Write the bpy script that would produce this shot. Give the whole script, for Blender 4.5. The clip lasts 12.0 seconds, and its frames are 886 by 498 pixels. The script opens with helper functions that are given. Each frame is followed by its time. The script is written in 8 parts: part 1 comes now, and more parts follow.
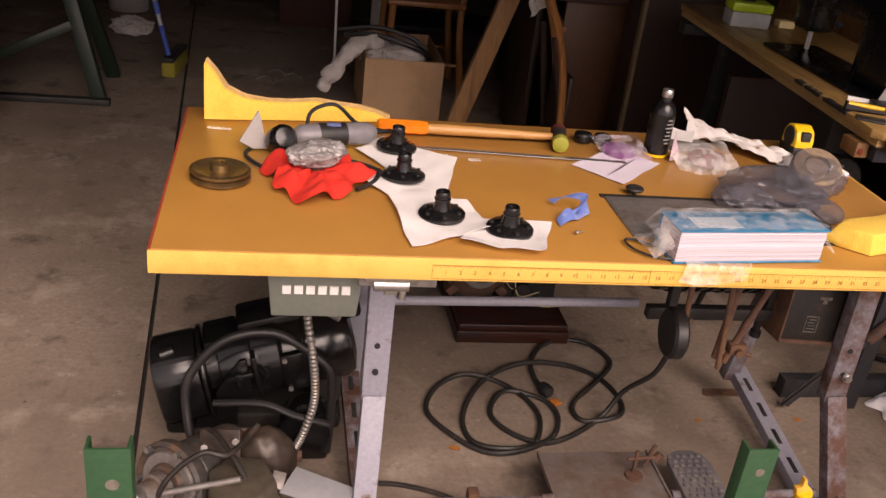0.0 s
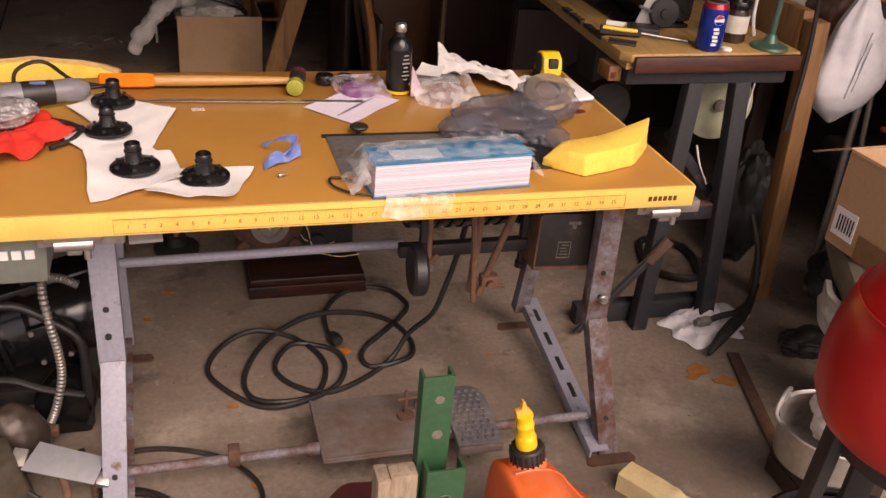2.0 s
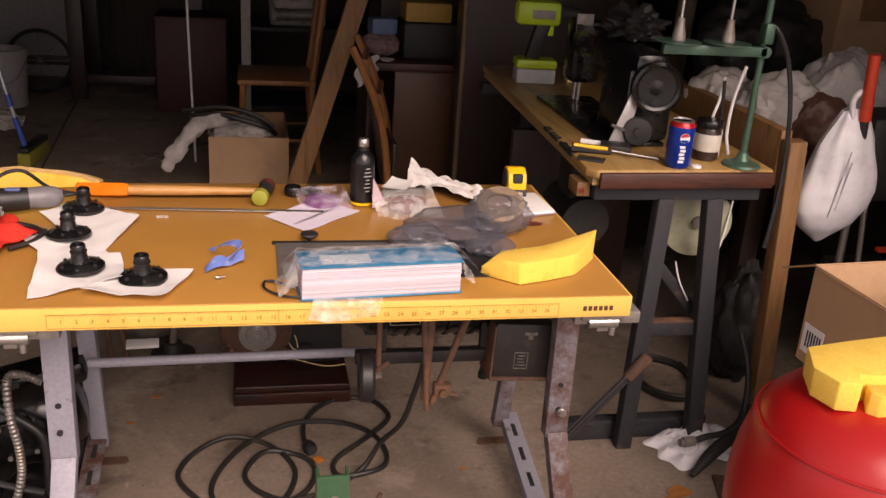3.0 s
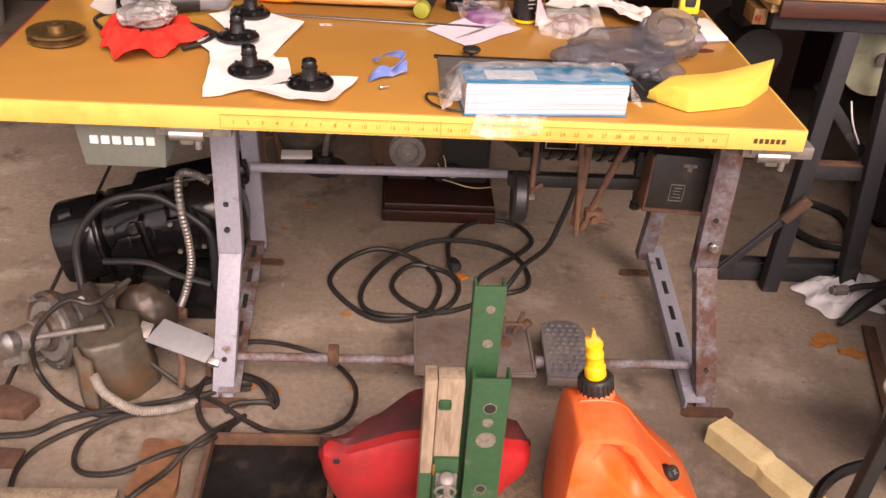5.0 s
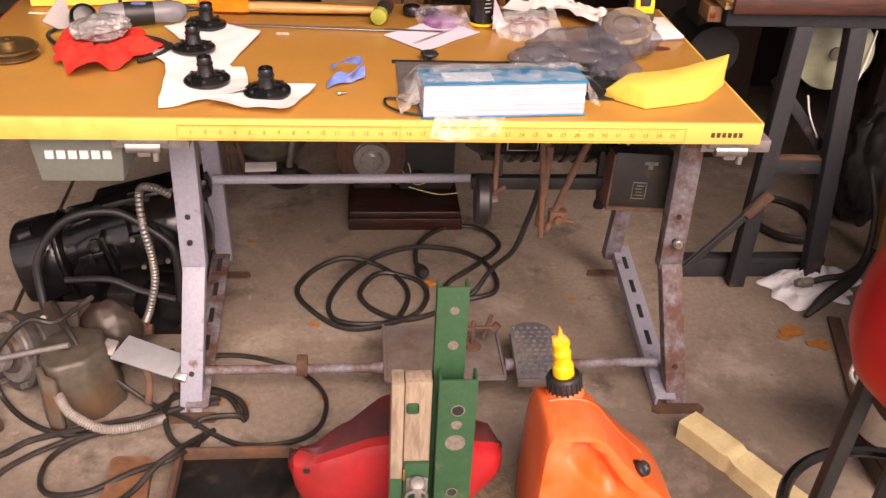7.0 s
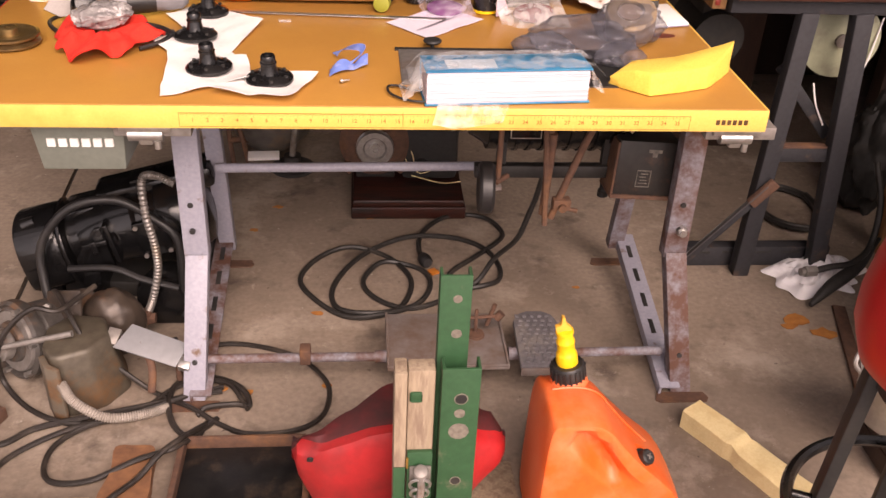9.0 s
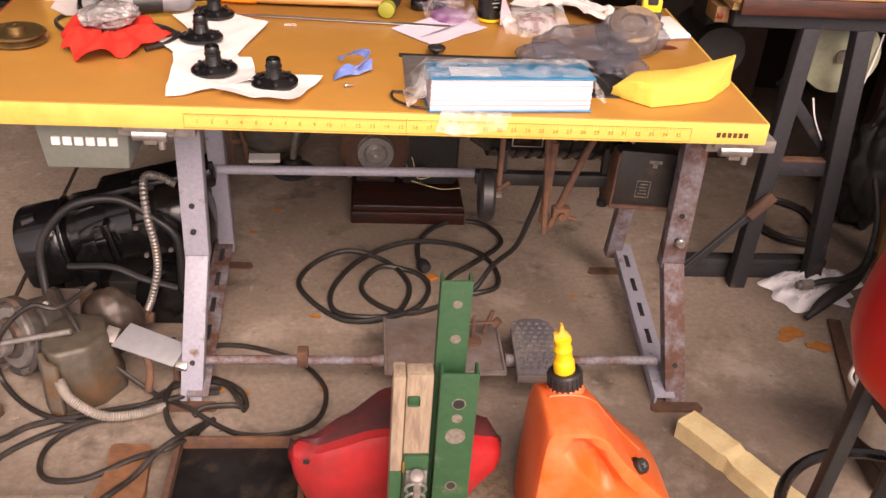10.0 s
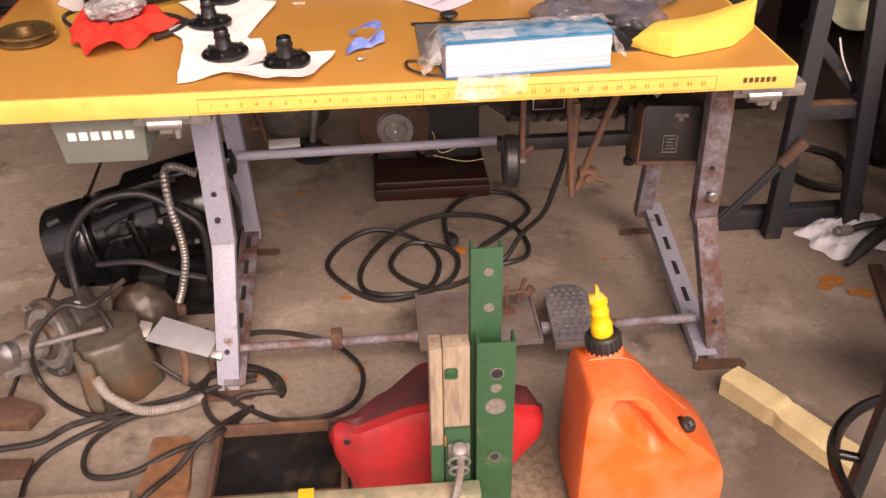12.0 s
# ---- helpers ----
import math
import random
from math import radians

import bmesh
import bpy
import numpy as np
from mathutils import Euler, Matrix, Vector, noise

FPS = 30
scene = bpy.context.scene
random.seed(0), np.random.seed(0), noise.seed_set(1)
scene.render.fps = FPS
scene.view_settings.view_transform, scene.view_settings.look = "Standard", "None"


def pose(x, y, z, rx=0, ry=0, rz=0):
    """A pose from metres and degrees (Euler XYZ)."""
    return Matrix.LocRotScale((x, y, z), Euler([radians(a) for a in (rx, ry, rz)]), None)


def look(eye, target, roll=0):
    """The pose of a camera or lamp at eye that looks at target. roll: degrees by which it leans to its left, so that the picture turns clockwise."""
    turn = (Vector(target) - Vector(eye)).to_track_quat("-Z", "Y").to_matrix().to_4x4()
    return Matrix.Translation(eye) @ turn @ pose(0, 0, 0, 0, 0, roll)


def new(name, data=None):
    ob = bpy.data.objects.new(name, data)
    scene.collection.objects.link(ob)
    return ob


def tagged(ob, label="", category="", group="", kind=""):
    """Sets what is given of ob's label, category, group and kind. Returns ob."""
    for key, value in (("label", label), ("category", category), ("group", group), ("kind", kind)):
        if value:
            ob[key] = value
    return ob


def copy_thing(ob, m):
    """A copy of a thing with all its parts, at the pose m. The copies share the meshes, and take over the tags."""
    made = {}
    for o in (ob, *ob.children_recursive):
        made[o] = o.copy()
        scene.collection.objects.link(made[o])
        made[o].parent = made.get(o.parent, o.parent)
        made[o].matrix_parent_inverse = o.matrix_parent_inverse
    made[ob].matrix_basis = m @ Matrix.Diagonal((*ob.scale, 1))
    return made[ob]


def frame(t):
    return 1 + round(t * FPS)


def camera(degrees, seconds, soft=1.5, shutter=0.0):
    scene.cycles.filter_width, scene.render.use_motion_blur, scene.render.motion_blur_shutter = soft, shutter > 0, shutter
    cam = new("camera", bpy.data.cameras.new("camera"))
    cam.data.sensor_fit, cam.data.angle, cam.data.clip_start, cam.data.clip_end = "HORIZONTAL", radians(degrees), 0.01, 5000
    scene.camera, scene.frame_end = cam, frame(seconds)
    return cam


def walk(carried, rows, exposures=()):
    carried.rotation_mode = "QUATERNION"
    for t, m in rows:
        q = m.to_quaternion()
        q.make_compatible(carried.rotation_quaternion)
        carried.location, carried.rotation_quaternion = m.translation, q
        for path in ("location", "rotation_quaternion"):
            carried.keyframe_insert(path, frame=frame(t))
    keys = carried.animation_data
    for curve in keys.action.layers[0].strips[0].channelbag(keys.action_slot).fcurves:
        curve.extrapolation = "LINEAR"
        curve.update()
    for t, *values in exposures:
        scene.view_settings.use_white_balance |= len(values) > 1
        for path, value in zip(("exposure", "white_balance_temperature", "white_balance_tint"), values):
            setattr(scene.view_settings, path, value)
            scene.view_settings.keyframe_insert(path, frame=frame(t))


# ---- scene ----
cam = camera(51.3, 12.0)
PATH = [
    (0, (-0.269, -1.344, 1.464), (0.102, 0.408, 0.574), 7.2),
    (0.5, (-0.209, -1.385, 1.477), (0.452, 0.299, 0.624), 9.8),
    (1, (-0.134, -1.412, 1.481), (0.695, 0.21, 0.655), 10.9),
    (1.5, (-0.03, -1.391, 1.46), (0.539, 0.286, 0.531), 4.3),
    (2, (0.108, -1.403, 1.459), (0.65, 0.27, 0.505), 5.2),
    (2.5, (0.272, -1.455, 1.468), (0.824, 0.273, 0.626), 5.7),
    (3, (0.347, -1.505, 1.463), (0.75, 0.315, 0.739), 4.0),
    (3.5, (0.285, -1.511, 1.445), (0.404, 0.321, 0.651), 1.0),
    (3.7, (0.265, -1.498, 1.445), (0.33, 0.296, 0.563), 1.7),
    (5.3, (0.311, -1.507, 1.417), (0.456, 0.181, 0.355), 4.7),
    (5.5, (0.319, -1.514, 1.408), (0.489, 0.170, 0.345), 4.65),
    (6, (0.326, -1.518, 1.413), (0.536, 0.157, 0.341), 4.45),
    (6.5, (0.320, -1.515, 1.420), (0.513, 0.178, 0.373), 3.45),
    (6.7, (0.318, -1.511, 1.419), (0.505, 0.187, 0.384), 3.2),
    (8.5, (0.315, -1.504, 1.407), (0.491, 0.195, 0.367), 2.6),
    (9, (0.318, -1.504, 1.411), (0.492, 0.185, 0.355), 2.85),
    (9.5, (0.315, -1.510, 1.414), (0.490, 0.180, 0.359), 3.4),
    (10, (0.309, -1.512, 1.415), (0.492, 0.183, 0.371), 4.2),
    (10.5, (0.306, -1.513, 1.413), (0.489, 0.189, 0.381), 4.45),
    (11, (0.311, -1.510, 1.414), (0.487, 0.196, 0.386), 3.7),
    (11.5, (0.318, -1.504, 1.407), (0.470, 0.196, 0.366), -0.8),
    (12, (0.313, -1.494, 1.386), (0.433, 0.180, 0.302), -1.0),
]
EXPOSURES = [(0.0, 0.62, 7400, 31), (3.7, 0.62, 7400, 31), (5.3, 1.10, 7450, 32), (12.0, 1.10, 7450, 32)]
walk(cam, [(t, look(eye, target, roll)) for t, eye, target, roll in PATH], EXPOSURES)

# ---- light: overcast daylight through the open garage door ----
world = bpy.data.worlds.new("world")
scene.world = world
world.use_nodes = True
wn = world.node_tree
sky = wn.nodes.new("ShaderNodeTexSky")
sky.sky_type, sky.sun_disc = "NISHITA", False
sky.sun_elevation, sky.sun_rotation = radians(40), radians(166)
grey = wn.nodes.new("ShaderNodeHueSaturation")
grey.inputs["Saturation"].default_value = 0.1
wn.links.new(sky.outputs[0], grey.inputs["Color"])
wn.links.new(grey.outputs[0], wn.nodes["Background"].inputs["Color"])
wn.nodes["Background"].inputs["Strength"].default_value = 0.105
sun = new("sun", bpy.data.lights.new("sun", "SUN"))
sun.data.energy, sun.data.angle, sun.data.color = 2.3, radians(45), (1.0, 0.93, 0.82)
sun.matrix_world = look((1.0, -4.0, 3.5), (0, 0, 0))


# ---- materials ----
def mat(name, a, b=None, rough=0.6, metal=0.0, scale=40.0, big=3.0, stain=None, amount=0.35, bump=0.15, depth=0.002,
        edge=0.08, coat=0.0, vary=0.0, stretch=(1, 1, 1)):
    """a and b: colours mixed by a fine noise; stain: a third, in large patches that cover about that amount."""
    m = bpy.data.materials.new(name)
    m.use_nodes = True
    n, l = m.node_tree.nodes, m.node_tree.links
    p = n["Principled BSDF"]
    b = b or tuple(c * 0.8 for c in a)
    co, mp = n.new("ShaderNodeTexCoord"), n.new("ShaderNodeMapping")
    mp.inputs["Scale"].default_value = stretch
    l.new(co.outputs["Object"], mp.inputs["Vector"])
    fine, large = n.new("ShaderNodeTexNoise"), n.new("ShaderNodeTexNoise")
    fine.inputs["Scale"].default_value, fine.inputs["Detail"].default_value = scale, 6
    large.inputs["Scale"].default_value, large.inputs["Detail"].default_value = big, 8
    large.inputs["Roughness"].default_value = 0.65
    for t in (fine, large):
        l.new(mp.outputs[0], t.inputs["Vector"])
    ramp = n.new("ShaderNodeMapRange")
    ramp.inputs["From Min"].default_value, ramp.inputs["From Max"].default_value = 0.3, 0.7
    l.new(fine.outputs["Fac"], ramp.inputs["Value"])
    mix = n.new("ShaderNodeMix")
    mix.data_type = "RGBA"
    mix.inputs[6].default_value, mix.inputs[7].default_value = (*a, 1), (*b, 1)
    l.new(ramp.outputs[0], mix.inputs[0])
    out = mix.outputs[2]
    wear = None
    if stain:
        wear = n.new("ShaderNodeMapRange")
        mid = 0.72 - 0.44 * amount
        wear.inputs["From Min"].default_value, wear.inputs["From Max"].default_value = mid - edge, mid + edge
        l.new(large.outputs["Fac"], wear.inputs["Value"])
        mix2 = n.new("ShaderNodeMix")
        mix2.data_type = "RGBA"
        mix2.inputs[7].default_value = (*stain, 1)
        l.new(wear.outputs[0], mix2.inputs[0])
        l.new(out, mix2.inputs[6])
        out = mix2.outputs[2]
    if vary:
        info, shift = n.new("ShaderNodeObjectInfo"), n.new("ShaderNodeHueSaturation")
        r = n.new("ShaderNodeMapRange")
        r.inputs["To Min"].default_value, r.inputs["To Max"].default_value = 1 - vary, 1 + vary
        l.new(info.outputs["Random"], r.inputs["Value"])
        l.new(r.outputs[0], shift.inputs["Value"])
        l.new(out, shift.inputs["Color"])
        out = shift.outputs[0]
    l.new(out, p.inputs["Base Color"])
    rr = n.new("ShaderNodeMapRange")
    rr.inputs["To Min"].default_value, rr.inputs["To Max"].default_value = max(rough - 0.12, 0.03), min(rough + 0.12, 1)
    l.new(large.outputs["Fac"], rr.inputs["Value"])
    l.new(rr.outputs[0], p.inputs["Roughness"])
    p.inputs["Metallic"].default_value = metal
    p.inputs["Coat Weight"].default_value = coat
    if bump:
        bp = n.new("ShaderNodeBump")
        bp.inputs["Strength"].default_value, bp.inputs["Distance"].default_value = bump, depth
        l.new(fine.outputs["Fac"], bp.inputs["Height"])
        l.new(bp.outputs[0], p.inputs["Normal"])
    return m


def glass(name, colour=(1, 1, 1), rough=0.05, film=0.75):
    """Thin clear film: mostly see-through, with gloss."""
    m = bpy.data.materials.new(name)
    m.use_nodes = True
    n, l = m.node_tree.nodes, m.node_tree.links
    p = n["Principled BSDF"]
    p.inputs["Base Color"].default_value = (*colour, 1)
    p.inputs["Roughness"].default_value = rough
    tr, mx, tex = n.new("ShaderNodeBsdfTransparent"), n.new("ShaderNodeMixShader"), n.new("ShaderNodeTexNoise")
    tr.inputs["Color"].default_value = (*[0.6 + 0.4 * c for c in colour], 1)
    tex.inputs["Scale"].default_value, tex.inputs["Detail"].default_value = 35, 5
    r = n.new("ShaderNodeMapRange")
    r.inputs["From Min"].default_value, r.inputs["From Max"].default_value = 0.35, 0.75
    r.inputs["To Min"].default_value, r.inputs["To Max"].default_value = max(0.98 - film - 0.15, 0), min(1.0 - film + 0.3, 1)
    co = n.new("ShaderNodeTexCoord")
    l.new(co.outputs["Object"], tex.inputs["Vector"])
    l.new(tex.outputs["Fac"], r.inputs["Value"])
    l.new(r.outputs[0], mx.inputs[0])
    l.new(tr.outputs[0], mx.inputs[1])
    l.new(p.outputs[0], mx.inputs[2])
    l.new(mx.outputs[0], n["Material Output"].inputs["Surface"])
    return m


def stained_concrete():
    """Worn slab: cloudy tone, fine grain, dark oil spots, pale scuffs and specks."""
    m = mat("concrete", (0.31, 0.245, 0.19), (0.225, 0.176, 0.137), 0.85, 0, 70, 1.4, (0.165, 0.125, 0.093), 0.4, 0.3, 0.002, 0.17)
    n, l = m.node_tree.nodes, m.node_tree.links
    p = n["Principled BSDF"]
    out = p.inputs["Base Color"].links[0].from_socket
    co = n["Texture Coordinate"].outputs["Object"]
    for scale, rough, lo, hi, colour, most in ((5.5, 0.6, 0.58, 0.69, (0.075, 0.054, 0.042), 0.8), (3.1, 0.72, 0.53, 0.68, (0.42, 0.35, 0.285), 0.7), (11.0, 0.7, 0.56, 0.66, (0.13, 0.10, 0.08), 0.5), (14.0, 0.75, 0.60, 0.70, (0.46, 0.39, 0.32), 0.5),
                                               (38.0, 0.5, 0.70, 0.74, (0.06, 0.045, 0.035), 0.8), (55.0, 0.5, 0.715, 0.75, (0.5, 0.45, 0.4), 0.7)):
        t, r, x = n.new("ShaderNodeTexNoise"), n.new("ShaderNodeMapRange"), n.new("ShaderNodeMix")
        off = n.new("ShaderNodeMapping")
        off.inputs["Location"].default_value = (scale * 3.7, scale * 1.3, 0)
        l.new(co, off.inputs["Vector"])
        l.new(off.outputs[0], t.inputs["Vector"])
        t.inputs["Scale"].default_value, t.inputs["Detail"].default_value, t.inputs["Roughness"].default_value = scale, 6, rough
        r.inputs["From Min"].default_value, r.inputs["From Max"].default_value, r.inputs["To Max"].default_value = lo, hi, most
        x.data_type = "RGBA"
        x.inputs[7].default_value = (*colour, 1)
        l.new(t.outputs["Fac"], r.inputs["Value"])
        l.new(r.outputs[0], x.inputs[0])
        l.new(out, x.inputs[6])
        out = x.outputs[2]
    l.new(out, p.inputs["Base Color"])
    return m


def bag_film(name, a, b, clear, rough=0.2):
    """Thin crinkled plastic film: glossy, creased and partly see-through."""
    m = mat(name, a, b, rough, 0, 22, 12, None, 0, 0.5, 0.006)
    n, l = m.node_tree.nodes, m.node_tree.links
    tr, mx = n.new("ShaderNodeBsdfTransparent"), n.new("ShaderNodeMixShader")
    mx.inputs[0].default_value = 1 - clear
    l.new(tr.outputs[0], mx.inputs[1])
    l.new(n["Principled BSDF"].outputs[0], mx.inputs[2])
    l.new(mx.outputs[0], n["Material Output"].inputs["Surface"])
    return m


M = dict(
    concrete=stained_concrete(),
    drive=mat("drive_concrete", (0.4, 0.38, 0.35), (0.32, 0.3, 0.27), 0.9, 0, 50, 2.0, (0.28, 0.25, 0.22), 0.3),
    plaster=mat("plaster", (0.2, 0.17, 0.14), (0.16, 0.135, 0.11), 0.9, 0, 30, 1.2, (0.1, 0.085, 0.07), 0.4),
    # wall colour darkened to carry the deep shade at the back
    shade_boards=mat("shade_boards", (0.07, 0.055, 0.045), (0.05, 0.04, 0.033), 0.8, 0, 18, 2.0, (0.03, 0.025, 0.02), 0.35, 0.2, stretch=(6, 6, 1)),
    ceiling=mat("ceiling_board", (0.10, 0.085, 0.07), (0.075, 0.064, 0.052), 0.9, 0, 20, 1.0),
    soil=mat("joint_dirt", (0.03, 0.026, 0.022), (0.015, 0.013, 0.011), 0.95, 0, 80),
    laminate=mat("brown_laminate", (0.47, 0.235, 0.052), (0.43, 0.205, 0.042), 0.34, 0, 400, 5.0, (0.40, 0.19, 0.045), 0.35, 0.06, 0.0005, 0.2),
    yellow_edge=mat("yellow_edge", (0.83, 0.53, 0.13), (0.78, 0.48, 0.10), 0.4, 0, 200, 7, (0.70, 0.40, 0.08), 0.25, 0.05),
    red_edge=mat("red_edge", (0.42, 0.06, 0.03), None, 0.5),
    print=mat("brown_print", (0.30, 0.12, 0.02), (0.36, 0.17, 0.03), 0.5, 0, 60),
    dark_print=mat("dark_print", (0.10, 0.05, 0.02), None, 0.5),
    grey_paint=mat("grey_paint", (0.32, 0.32, 0.375), (0.265, 0.265, 0.32), 0.5, 0, 120, 14, (0.15, 0.095, 0.068), 0.19, 0.15, 0.001, 0.04),
    rust_paint=mat("rusted_grey_paint", (0.235, 0.23, 0.26), (0.18, 0.175, 0.20), 0.65, 0, 120, 15, (0.105, 0.046, 0.029), 0.52, 0.3, 0.002, 0.11),
    rust=mat("rust", (0.14, 0.072, 0.045), (0.085, 0.045, 0.032), 0.85, 0.1, 60, 8, (0.21, 0.10, 0.045), 0.25, 0.4, 0.002),
    steel=mat("steel", (0.55, 0.54, 0.52), (0.42, 0.41, 0.40), 0.35, 0.9, 90, 9, (0.25, 0.2, 0.16), 0.15),
    dull_steel=mat("dull_steel", (0.30, 0.28, 0.26), (0.22, 0.2, 0.185), 0.55, 0.55, 70, 9, (0.18, 0.11, 0.07), 0.25, 0.3),
    treadle=mat("worn_treadle", (0.27, 0.235, 0.22), (0.22, 0.19, 0.175), 0.6, 0.35, 70, 6, (0.18, 0.12, 0.09), 0.35, 0.25),
    black_metal=mat("black_enamel", (0.006, 0.006, 0.0065), (0.009, 0.009, 0.0095), 0.26, 0.0, 60, 12, (0.022, 0.02, 0.019), 0.2, 0.12),
    black_dull=mat("dull_black", (0.014, 0.0135, 0.013), (0.022, 0.021, 0.02), 0.6, 0, 80, 9, (0.035, 0.03, 0.025), 0.25, 0.25),
    rubber=mat("black_rubber", (0.012, 0.012, 0.013), (0.02, 0.019, 0.019), 0.45, 0, 120, 14, (0.035, 0.031, 0.027), 0.2, 0.2),
    cable=mat("dusty_cable", (0.014, 0.013, 0.012), (0.024, 0.022, 0.02), 0.5, 0, 120, 10, (0.06, 0.05, 0.04), 0.2, 0.2),
    grey_rubber=mat("grey_rubber", (0.14, 0.13, 0.14), (0.1, 0.095, 0.1), 0.8, 0, 90, 8, (0.2, 0.18, 0.16), 0.3, 0.4),
    dark_grey=mat("dark_grey_paint", (0.026, 0.0265, 0.031), (0.019, 0.019, 0.023), 0.72, 0, 90, 9, (0.12, 0.075, 0.05), 0.14, 0.2),
    drawer=mat("grey_green_paint", (0.16, 0.175, 0.15), (0.135, 0.15, 0.128), 0.45, 0, 90, 9, (0.1, 0.1, 0.085), 0.2),
    white=mat("white_print", (0.8, 0.8, 0.78), None, 0.5),
    paper=mat("white_paper", (0.82, 0.80, 0.78), (0.78, 0.76, 0.74), 0.7, 0, 200, 20, (0.7, 0.67, 0.64), 0.15, 0.1),
    wood_top=mat("worn_varnish", (0.42, 0.26, 0.09), (0.33, 0.19, 0.06), 0.4, 0, 22, 3, (0.20, 0.12, 0.045), 0.35, 0.15, stretch=(9, 1, 9)),
    plywood=mat("ply_edge", (0.50, 0.33, 0.14), (0.35, 0.22, 0.09), 0.65, 0, 22, 8, (0.16, 0.09, 0.04), 0.2, 0.3, stretch=(1, 1, 14)),
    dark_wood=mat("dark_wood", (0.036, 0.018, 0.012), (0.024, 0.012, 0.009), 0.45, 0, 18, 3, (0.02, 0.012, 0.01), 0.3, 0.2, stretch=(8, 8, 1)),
    red_wood=mat("red_brown_wood", (0.08, 0.024, 0.014), (0.05, 0.016, 0.01), 0.5, 0, 20, 5, (0.03, 0.012, 0.009), 0.35, 0.2, stretch=(1, 8, 8)),
    pine=mat("aged_pine", (0.30, 0.155, 0.06), (0.22, 0.11, 0.042), 0.6, 0, 18, 3, (0.15, 0.075, 0.03), 0.3, 0.25, stretch=(10, 10, 1)),
    chair_wood=mat("orange_chair_wood", (0.36, 0.15, 0.045), (0.27, 0.11, 0.032), 0.4, 0, 18, 4, (0.18, 0.07, 0.02), 0.3, 0.15, stretch=(8, 8, 1)),
    board=mat("weathered_board", (0.34, 0.265, 0.185), (0.25, 0.19, 0.13), 0.85, 0, 30, 9, (0.2, 0.14, 0.1), 0.4, 0.4, stretch=(6, 6, 1)),
    cardboard=mat("cardboard", (0.50, 0.31, 0.175), (0.45, 0.28, 0.155), 0.8, 0, 120, 5, (0.40, 0.245, 0.13), 0.3, 0.1),
    card_dark=mat("cardboard_print", (0.24, 0.12, 0.055), (0.2, 0.1, 0.045), 0.8, 0, 60),
    cloth=mat("white_cloth", (0.62, 0.58, 0.54), (0.52, 0.48, 0.45), 0.9, 0, 200, 10, (0.42, 0.38, 0.34), 0.3, 0.3),
    red_vinyl=mat("red_vinyl", (0.42, 0.012, 0.011), (0.37, 0.010, 0.010), 0.32, 0, 300, 5, (0.40, 0.012, 0.012), 0.3, 0.12, 0.0006),
    red_felt=mat("red_felt", (0.75, 0.035, 0.015), (0.62, 0.022, 0.012), 0.95, 0, 300, 12, (0.55, 0.02, 0.012), 0.3, 0.5),
    foam=mat("yellow_foam", (0.88, 0.60, 0.10), (0.82, 0.53, 0.075), 0.95, 0, 250, 15, (0.76, 0.46, 0.06), 0.25, 0.5),
    foam_cut=mat("torn_foam", (0.62, 0.40, 0.15), (0.48, 0.30, 0.12), 0.95, 0, 80, 20, None, 0, 0.8, 0.004),
    foam_pale=mat("pale_foam", (0.80, 0.66, 0.36), (0.74, 0.59, 0.30), 0.95, 0, 200, 12, (0.66, 0.50, 0.24), 0.3, 0.5),
    orange=mat("orange_plastic", (0.84, 0.135, 0.020), (0.80, 0.118, 0.018), 0.42, 0, 90, 7, (0.80, 0.23, 0.10), 0.34, 0.12, edge=0.14),
    red_plastic=mat("red_plastic", (0.44, 0.022, 0.024), (0.38, 0.018, 0.02), 0.36, 0, 60, 7, (0.20, 0.02, 0.02), 0.42, 0.2, edge=0.12),
    yellow=mat("yellow_plastic", (0.90, 0.56, 0.015), (0.86, 0.50, 0.012), 0.42, 0, 90, 10),
    green_paint=mat("green_paint", (0.022, 0.085, 0.034), (0.017, 0.068, 0.027), 0.5, 0, 90, 9, (0.12, 0.12, 0.075), 0.16, 0.2, edge=0.04),
    green_hammer=mat("hammered_green", (0.06, 0.13, 0.09), (0.045, 0.10, 0.07), 0.4, 0.3, 150, 9, (0.10, 0.1, 0.07), 0.15, 0.3),
    blue=mat("blue_plastic", (0.012, 0.03, 0.14), (0.01, 0.024, 0.11), 0.4, 0, 60, 5),
)


# ---- mesh helpers ----
WORLD = {}


